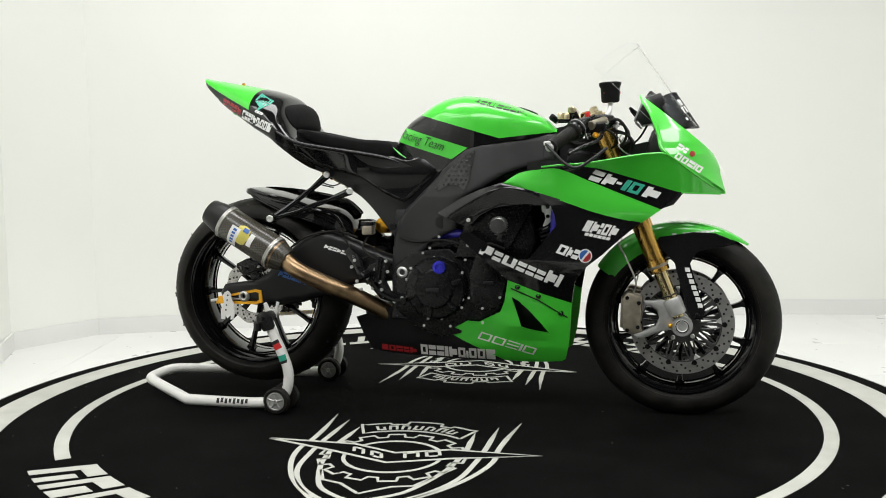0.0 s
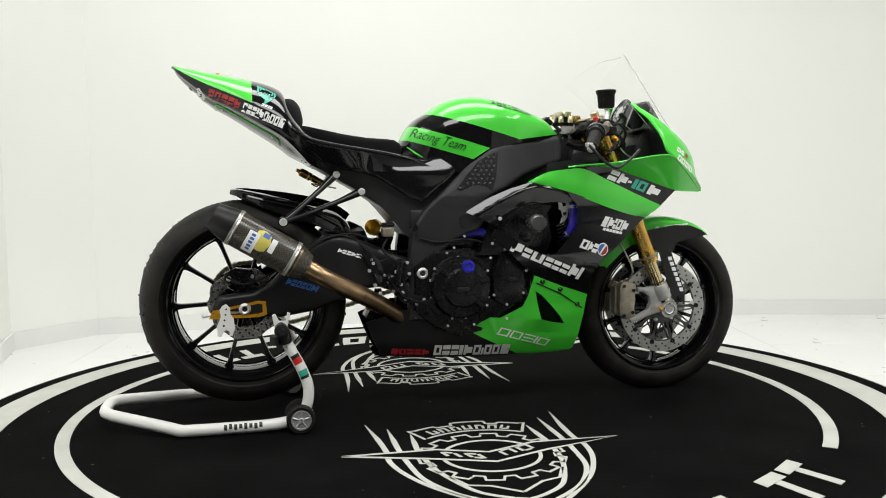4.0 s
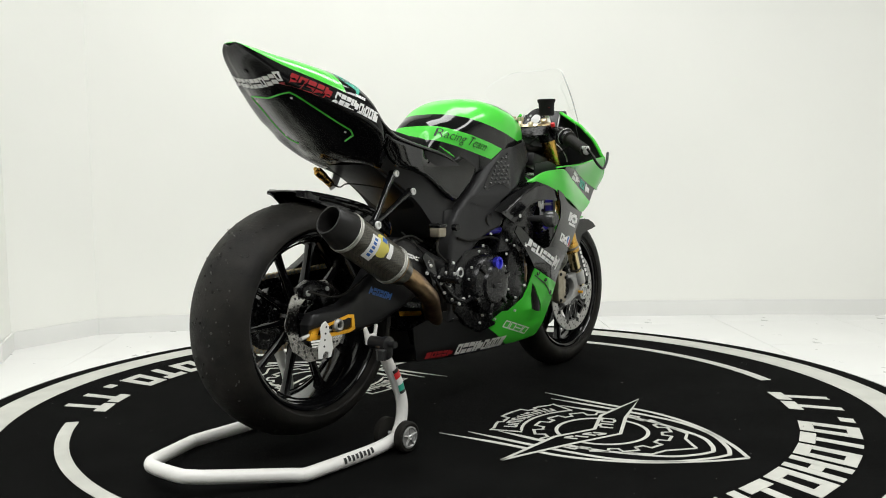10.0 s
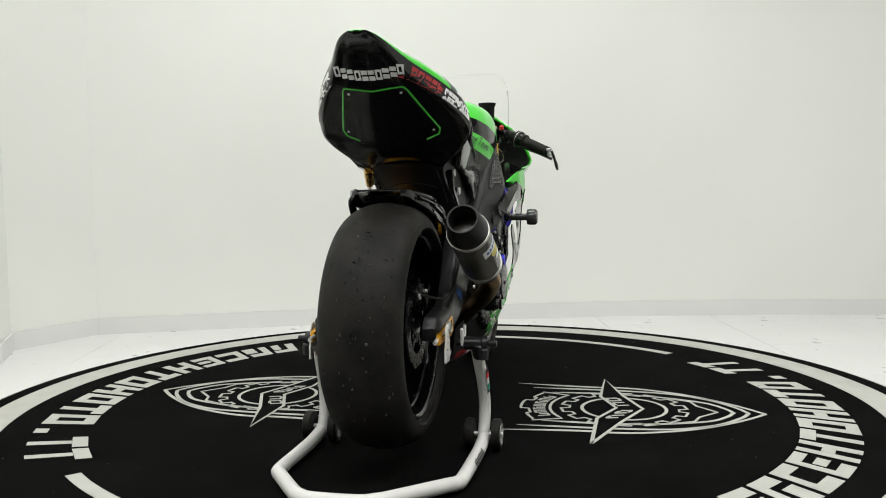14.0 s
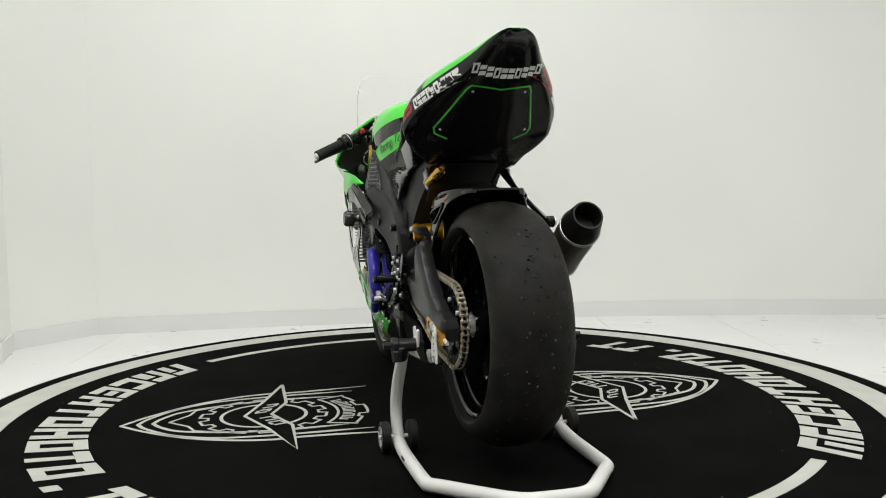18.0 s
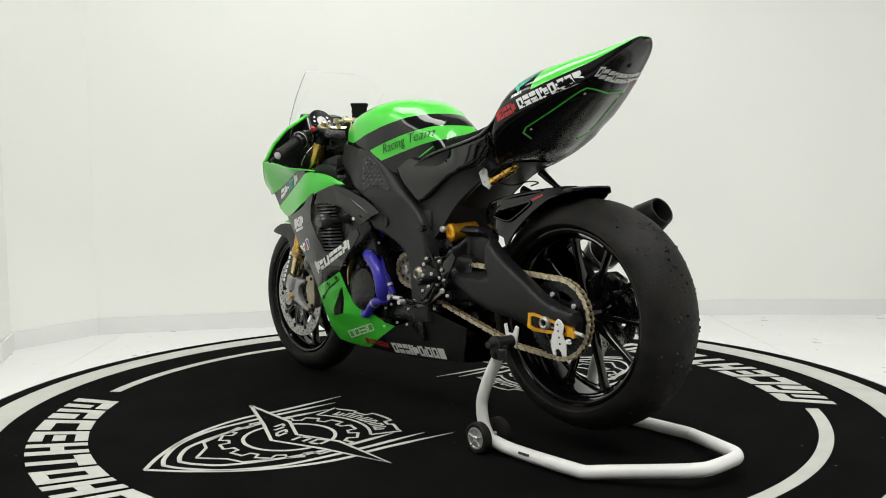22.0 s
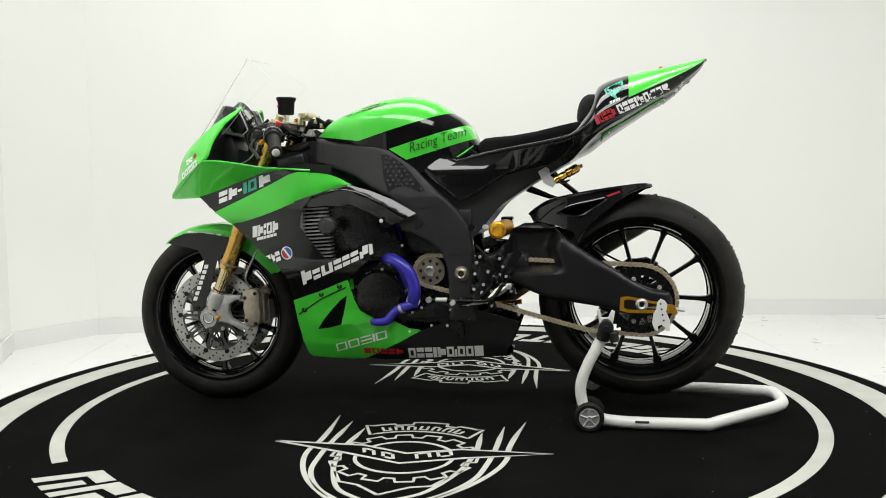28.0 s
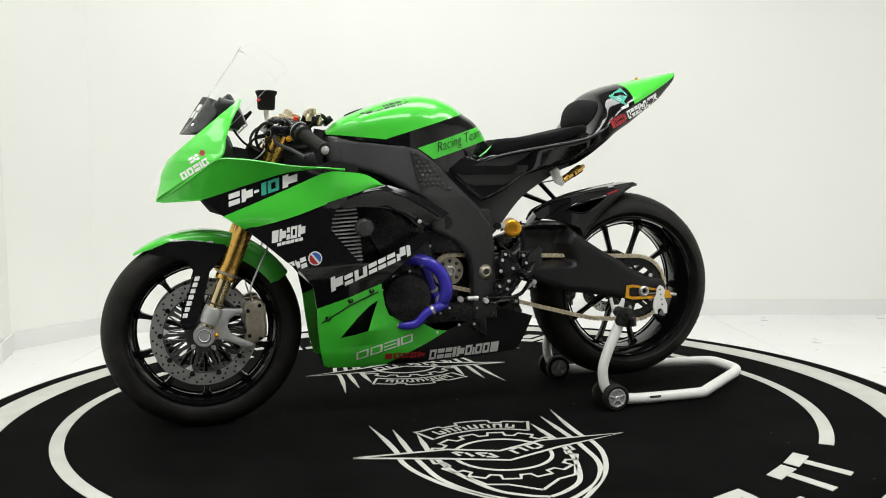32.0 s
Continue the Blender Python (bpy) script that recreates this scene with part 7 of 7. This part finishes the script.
# hangers
B1, B2, B3 = Vector((-0.353, -0.120, 0.763)), Vector((-0.276, -0.118, 0.709)), Vector((-0.521, -0.202, 0.624))
for a in (B1, B2):
    hgr = part("muffler_hanger", tube([a, a.lerp(B3, 0.3) + Vector((0, 0.008, -0.004)), a.lerp(B3, 0.7) + Vector((0, 0.008, -0.004)), B3 + Vector((0, 0.012, 0))], [0.013, 0.0085, 0.008, 0.011], 10), M_GLOSS, bike, "black tubular muffler hanger")
    part("hanger_bolt", bolt(a + Vector((0, -0.011, 0)), (0, -1, 0), 0.011, 0.006), M_BOLT, hgr)
part("hanger_eye", turned([(0.016, 0), (0.016, 0.02), (0.012, 0.022)], B3 + Vector((0, 0.014, 0)), B3 + Vector((0, -1, 0)), 20), M_CAST, bike)
part("hanger_bolt", bolt(B3 + Vector((0, -0.006, 0)), (0, -1, 0), 0.012, 0.007), M_BOLT, bike)

# ---- rearsets ----
for s in (-1, 1):
    y = s * 0.168
    pl = part("rearset_plate", prism([(-0.125, 0.48), (-0.145, 0.49), (-0.20, 0.475), (-0.225, 0.44), (-0.195, 0.40), (-0.165, 0.365), (-0.09, 0.345), (-0.08, 0.375), (-0.13, 0.39), (-0.15, 0.43)], y - 0.006, y + 0.006, 0.003), M_CAST, bike, "black milled rearset plate")
    for x, z in ((-0.144, 0.487), (-0.152, 0.374), (-0.117, 0.357), (-0.093, 0.37), (-0.139, 0.453), (-0.18, 0.46), (-0.19, 0.40), (-0.205, 0.43), (-0.165, 0.42), (-0.16, 0.395), (-0.215, 0.45)):
        part("rearset_bolt", bolt((x, y + s * 0.006, z), (0, s, 0), 0.0052, 0.006), M_BOLT, pl)
    part("foot_peg", turned([(0.008, 0), (0.011, 0.004), (0.0125, 0.01), (0.0115, 0.02), (0.0125, 0.03), (0.0115, 0.04), (0.0125, 0.05), (0.0115, 0.06), (0.0125, 0.07), (0.008, 0.076)], (-0.205, s * 0.172, 0.445), (-0.21, s * 1, 0.44), 14), M_CAST, pl, "knurled black foot peg")
    part("heel_guard", prism([(-0.21, 0.44), (-0.23, 0.50), (-0.27, 0.53), (-0.285, 0.515), (-0.25, 0.46), (-0.235, 0.42)], y - 0.003, y + 0.003, 0.002), M_CARB, pl)
    part("pedal", tube(spline([(-0.20, y + s * 0.012, 0.43), (-0.16, y + s * 0.02, 0.385), (-0.11, y + s * 0.025, 0.365), (-0.075, y + s * 0.025, 0.368)], 5), 0.006, 8), M_CAST, pl)
    part("pedal_toe", rod((-0.075, y + s * 0.02, 0.368), (-0.075, y + s * 0.055, 0.368), 0.008, 12), M_ALU if s > 0 else M_CAST, pl)
# shift rod and lever (left)
part("shift_rod", rod((-0.01, 0.198, 0.374), (-0.17, 0.20, 0.372), 0.0045, 10), M_CAST, bike, "thin black shift rod")
part("shift_sensor", rod((-0.02, 0.198, 0.3745), (-0.055, 0.198, 0.375), 0.007, 12), M_ALU, bike, "pale quickshifter sensor")
part("rod_end", lathe([(0.004, 0.19), (0.009, 0.19), (0.009, 0.204), (0.004, 0.204)], (0.002, 0, 0.374), 16), M_LUG, bike)
part("shift_lever", tube(spline([(-0.17, 0.20, 0.372), (-0.20, 0.20, 0.385), (-0.225, 0.20, 0.42), (-0.235, 0.20, 0.425)]), 0.006, 8), M_CAST, bike)
# rear brake reservoir (right), linkage, wires
part("rear_reservoir", block(0.036, 0.04, 0.03, pose(-0.203, -0.165, 0.585), 0.006), M_BRONZE, bike, "smoky brown rear brake fluid cup")
part("reservoir_cap", block(0.04, 0.044, 0.012, pose(-0.203, -0.165, 0.606), 0.004), M_CAST, bike)
part("rear_master", rod((-0.165, -0.175, 0.50), (-0.175, -0.175, 0.42), 0.011, 12), M_CAST, bike)
for pts in ([(-0.20, -0.165, 0.57), (-0.22, -0.175, 0.53), (-0.19, -0.18, 0.50), (-0.165, -0.175, 0.49)], [(-0.32, -0.12, 0.59), (-0.27, -0.16, 0.53), (-0.25, -0.165, 0.49), (-0.20, -0.16, 0.50)], [(-0.30, -0.15, 0.52), (-0.26, -0.16, 0.49), (-0.24, -0.165, 0.45), (-0.21, -0.16, 0.41)], [(-0.14, 0.16, 0.54), (-0.18, 0.17, 0.50), (-0.20, 0.165, 0.45), (-0.17, 0.16, 0.40)]):
    part("wire", tube(spline(pts, 5), 0.0035, 7), M_RUBBER, bike)
for x, y, z in ((-0.255, -0.165, 0.50), (-0.25, -0.17, 0.488), (-0.262, -0.165, 0.466), (-0.23, -0.17, 0.395), (-0.245, -0.165, 0.42)):
    part("small_bolt", bolt((x, y, z), (0, -1, 0), 0.0055, 0.006), M_BOLT, bike)
# shock with its gold reservoir
part("shock_body", turned([(0.022, 0), (0.03, 0.005), (0.03, 0.03), (0.024, 0.034), (0.028, 0.05), (0.024, 0.06), (0.028, 0.075), (0.024, 0.085), (0.028, 0.1), (0.02, 0.105)], (-0.19, 0.05, 0.44), (-0.20, 0.06, 0.60), 20), M_CAST, bike, "rear shock absorber")
part("shock_reservoir", turned([(0.022, 0), (0.026, 0.003), (0.026, 0.075), (0.028, 0.077), (0.028, 0.09), (0.022, 0.094), (0.012, 0.094), (0.011, 0.09)], (-0.222, 0.030, 0.588), (-0.201, 0.118, 0.582), 28), M_GOLDP, bike, "orange gold shock reservoir")
part("shock_linkage", prism([(-0.22, 0.27), (-0.26, 0.30), (-0.24, 0.34), (-0.19, 0.33), (-0.15, 0.28)], -0.05, 0.05, 0.006), M_CAST, bike)
part("linkage_rod", rod((-0.26, -0.06, 0.335), (-0.17, -0.06, 0.325), 0.008, 12), M_GOLDP, bike)
# small parts round the rearsets and the sprocket
for k, (x, z) in enumerate(((-0.155, 0.505), (-0.225, 0.475), (-0.235, 0.445), (-0.25, 0.40), (-0.19, 0.355), (-0.135, 0.405), (-0.215, 0.50))):
    part("small_bolt", bolt((x, 0.172, z), (0, 1, 0), 0.0048, 0.006), M_BOLT, bike)
    part("bracket_lug", prism([(x - 0.014, z - 0.01), (x + 0.014, z - 0.012), (x + 0.012, z + 0.012), (x - 0.010, z + 0.012)], 0.150, 0.171, 0.003, 1), M_CAST, bike)
part("rear_link", tube(spline([(-0.10, 0.185, 0.36), (-0.16, 0.19, 0.366), (-0.21, 0.19, 0.39), (-0.245, 0.187, 0.415)], 5), 0.0048, 8), M_STEEL, bike, "polished shift linkage")
part("link_joint", bolt((-0.245, 0.186, 0.415), (0, 1, 0), 0.008, 0.008), M_ALU, bike)
part("shock_top", block(0.05, 0.05, 0.035, pose(-0.175, 0.085, 0.545, 0, 20, 0), 0.006), M_CAST, bike, "black shock mount")
part("shock_adjuster", turned([(0.008, 0), (0.010, 0.003), (0.010, 0.02), (0.006, 0.024)], (-0.165, 0.10, 0.59), (-0.165, 0.2, 0.60), 12), M_ALU, bike)
for k in range(6):
    part("shock_spring", lathe([(0.030, -0.004), (0.037, -0.004), (0.037, 0.004), (0.030, 0.004)], (-0.195, 0.055, 0.45 + 0.019 * k), 24, "z", True), M_CAST, bike)
part("side_stub", rod((-0.13, 0.16, 0.595), (-0.13, 0.178, 0.595), 0.011, 14), M_CAST, bike)
part("side_stub", rod((-0.12, -0.16, 0.595), (-0.12, -0.178, 0.595), 0.011, 14), M_CAST, bike)
# caliper bank and plumbing on the right of the engine
for pts in ([(-0.03, -0.165, 0.545), (0.03, -0.178, 0.555), (0.09, -0.18, 0.545), (0.12, -0.175, 0.515)], [(-0.10, -0.16, 0.56), (-0.05, -0.168, 0.548), (0.0, -0.17, 0.552)], [(0.13, -0.18, 0.53), (0.19, -0.19, 0.545), (0.24, -0.19, 0.53)]):
    part("wire", tube(spline(pts, 5), 0.004, 7), M_RUBBER, bike)
for x, z in ((0.035, 0.566), (0.125, 0.54), (0.17, 0.30)):
    part("engine_bolt", bolt((x, -0.19, z), (0, -1, 0), 0.0045, 0.005), M_BOLT, eng)
part("pulley_cap", turned([(0.016, 0), (0.018, 0.004), (0.018, 0.012), (0.010, 0.016)], (0.235, -0.185, 0.56), (0.235, -1, 0.56), 20), M_CAST, eng)
part("coil_knob", turned([(0.022, 0), (0.027, 0.006), (0.027, 0.02), (0.018, 0.028)], (0.27, 0.16, 0.605), (0.27, 1, 0.605), 24), M_CAST, eng, "black round sensor cap")

# damper under the tail (left)
part("tail_damper", turned([(0.007, 0), (0.012, 0.002), (0.012, 0.016), (0.010, 0.018), (0.012, 0.020), (0.012, 0.040), (0.009, 0.044), (0.014, 0.047), (0.014, 0.056), (0.012, 0.058), (0.014, 0.060), (0.014, 0.082), (0.010, 0.088), (0.006, 0.088), (0.006, 0.100)], (-0.376, 0.112, 0.734), (-0.450, 0.092, 0.774), 24), M_GOLD, bike, "small gold hydraulic adjuster")
part("damper_bracket", prism([(-0.329, 0.763), (-0.352, 0.777), (-0.363, 0.771), (-0.367, 0.75), (-0.39, 0.734), (-0.373, 0.714), (-0.346, 0.727)], 0.112, 0.117, 0.002), M_ALU, bike, "pale alloy bracket")
for x, z in ((-0.347, 0.762), (-0.352, 0.737), (-0.373, 0.729)):
    part("small_bolt", bolt((x, 0.117, z), (0, 1, 0), 0.0055, 0.004), M_BOLT, bike)
part("damper_wire", tube(spline([(-0.385, 0.10, 0.735), (-0.40, 0.05, 0.725), (-0.42, 0.0, 0.735), (-0.40, -0.06, 0.73), (-0.35, -0.08, 0.72)]), 0.0022, 6), M_RUBBER, bike)
part("tail_core", prism([(-0.42, 0.79), (-0.30, 0.80), (-0.16, 0.76), (-0.14, 0.60), (-0.18, 0.64), (-0.30, 0.72)], -0.09, 0.09, 0.01), M_SATIN, bike)
# blue maker bars on the right swingarm and pale ones on its cover
SAT = tree_of(sa[-1])
bars([(POST, 1), (SLIT, 1), (HOLE, 1), (SLIT, 1), (HOLE, 1), (POST, 1), (FULL, 0.4)], (-0.52, 0.436), (-0.425, 0.405), 0.020, -1, M_SBLUE, sa[-1], SAT, label="blue sticker bars")
bars([(POST, 1), (SLIT, 1), (SLIT, 1), (POST, 1), (SLIT, 1), (FULL, 0.4)], (-0.36, 0.527), (-0.285, 0.503), 0.012, -1, M_WHITE, sa[-1], SAT)
MG = tree_of(mg)
for s in (-1, 1):
    a, c = ((0.735, 0.556), (0.86, 0.566))
    bars([(SLIT, 1)] * 9, *((a, c) if s < 0 else (c, a)), 0.014, s, M_WHITE, mg, MG, lean=0.2)

# ---- paddock stand ----
stand = thing("paddock_stand", "white tubular rear paddock stand under the swingarm", "paddock stand")
SZ = 0.026
base = [(-0.47, -0.236, 0.04), (-0.52, -0.236, 0.03), (-0.60, -0.236, SZ - 0.003), (-0.80, -0.234, SZ - 0.003), (-0.835, -0.226, SZ - 0.003), (-0.87, -0.205, SZ + 0.002), (-1.015, -0.115, SZ + 0.02), (-1.048, -0.088, SZ + 0.024), (-1.066, -0.05, SZ + 0.025)]
base = base + [(x, -y, z) for x, y, z in reversed(base)]
part("base_tube", tube(spline(base, 4), 0.0175, 16), M_WPAINT, stand, "bent white base tube with maker's marks")
for s in (-1, 1):
    y = s * 0.234
    arm = part("upright", tube(spline([(-0.492, y, 0.035), (-0.468, y, 0.075), (-0.462, y, 0.13), (-0.482, s * 0.232, 0.19), (-0.505, s * 0.229, 0.235), (-0.530, s * 0.226, 0.285)], 5), 0.0165, 16), M_WPAINT, stand, "white upright tube")
    part("pickup_clamp", turned([(0.014, 0), (0.018, 0.003), (0.018, 0.05), (0.022, 0.053), (0.022, 0.066), (0.014, 0.069)], (-0.536, s * 0.19, 0.305), (-0.536, s * 1.0, 0.305), 20), M_SATIN, stand, "black clamp with a knob")
    part("pickup_boss", turned([(0.018, 0), (0.022, 0.01), (0.022, 0.04), (0.016, 0.045)], (-0.525, y, 0.265), (-0.543, y, 0.33), 18), M_SATIN, stand)
    part("clamp_knob", turned([(0.012, 0), (0.015, 0.004), (0.013, 0.03)], (-0.556, s * 0.248, 0.295), (-0.566, s * 0.248, 0.2), 8), M_SATIN, stand)
    part("pickup_pin", rod((-0.536, s * 0.17, 0.306), (-0.536, s * 0.280, 0.306), 0.009, 12), M_SATIN, stand)
    fork = [(-0.52, 0.30), (-0.528, 0.345), (-0.518, 0.349), (-0.507, 0.327), (-0.488, 0.327), (-0.482, 0.352), (-0.473, 0.349), (-0.484, 0.30)]
    part("pickup_fork", prism([(x - 0.034, z) for x, z in fork], s * 0.185, s * 0.193, 0.002, 1), M_WPAINT, stand, "pale fork plate that holds the swingarm")
    for e in (-1, 1):
        w = lathe([(0.012, y + e * 0.026), (0.038, y + e * 0.026), (0.043, y + e * 0.028), (0.043, y + e * 0.046), (0.038, y + e * 0.05), (0.012, y + e * 0.046)], (-0.488, 0, 0.043), 32)
        wh = part("stand_wheel", w, M_RUBBER, stand, "small black wheel with grey spokes")
        part("wheel_rim", lathe([(0.024, y + e * 0.044), (0.030, y + e * 0.049), (0.030, y + e * 0.051), (0.026, y + e * 0.0515), (0.024, y + e * 0.049)], (-0.488, 0, 0.043), 28), M_WSPOKE, wh)
        for k in range(5):
            a = 2 * math.pi * k / 5 + 0.3
            part("wheel_spoke", tube([(-0.488 + r * math.cos(a), y + e * 0.0495, 0.043 + r * math.sin(a)) for r in (0.005, 0.027)], 0.003, 6), M_WSPOKE, wh)
        part("wheel_nut", bolt((-0.488, y + e * 0.046, 0.043), (0, e, 0), 0.008, 0.008), M_BOLT, wh)
    part("wheel_axle", rod((-0.488, y - 0.05, 0.043), (-0.488, y + 0.05, 0.043), 0.006, 10), M_BOLT, stand)
# marks on the tubes: a flag badge and dark bars


def wrap_patch(axis_pts, r, a0, a1, material, parent, name, side, label=""):
    """A sticker round a tube from a0 to a1 degrees about its length."""
    P = [Vector(p) for p in axis_pts]
    rows = []
    for i, p in enumerate(P):
        d = (P[min(i + 1, len(P) - 1)] - P[max(i - 1, 0)]).normalized()
        y = Vector((0, side, 0))
        n = (y - d * y.dot(d)).normalized()
        m = d.cross(n)
        rows.append([p + r * (math.cos(radians(a)) * n + math.sin(radians(a)) * m) for a in [a0 + (a1 - a0) * k / 6 for k in range(7)]])
    return part(name, netting(rows), material, parent, label)


for z0, z1, mt in ((0.222, 0.232, M_BLKST), (0.205, 0.222, M_REDB), (0.186, 0.205, M_WHITE), (0.168, 0.186, M_TEAL), (0.160, 0.168, M_BLKST)):
    ux = lerp_table([(0.13, -0.462), (0.19, -0.482), (0.235, -0.505), (0.285, -0.530)])
    wrap_patch([(ux(z), -0.232, z) for z in (z0, (z0 + z1) / 2, z1)], 0.0185, -38, 50, mt, stand, "flag_badge", -1)
for k in range(8):
    x = -0.60 - 0.0145 * k
    wrap_patch([(x, -0.236, SZ - 0.003), (x - 0.009, -0.236, SZ - 0.003)], 0.0180, -5 if k % 2 else 5, 48 if k % 3 else 55, M_BLKST, stand, "maker_bar", -1)
wrap_patch([(-0.62, 0.236, SZ - 0.003), (-0.66, 0.236, SZ - 0.003)], 0.0180, -30, -8, M_BLKST, stand, "maker_bar", 1)

# ---- floor tiles ----
bm = bmesh.new()
TS, TJ = 0.632, 0.0022
tile = block(TS - TJ, TS - TJ, 0.006, Matrix(), 0.0008, 1)
tme = bpy.data.meshes.new("floor_tile")
tile.to_mesh(tme)
tile.free()
tme.materials.append(M_TILE)
floor = bpy.data.objects["floor"]
for i in range(-5, 7):
    for j in range(-8, 5):
        x, y = -1.62 + TS * (i + 2.5), 1.10 + TS * (j + 0.5)
        if -2.5 < x < 4.3 and -2.2 < y < 2.3:
            o = new("floor_tile", tme)
            o.parent = floor
            m = pose(0, 0, 0, 0, 0, 1.5) @ pose(x, y, FLOOR_Z - 0.003)
            o.matrix_basis = m


def motions():
    rows = [(float(t), pose(0, 0, 0, 0, 0, TURN0 + TURN_RATE * t)) for t in range(33)]
    walk(table, rows)
    off = pose(0, BIKE_Y, 0)
    walk(bike, [(t, m @ off) for t, m in rows])
    walk(stand, [(t, m @ off) for t, m in rows])


motions()
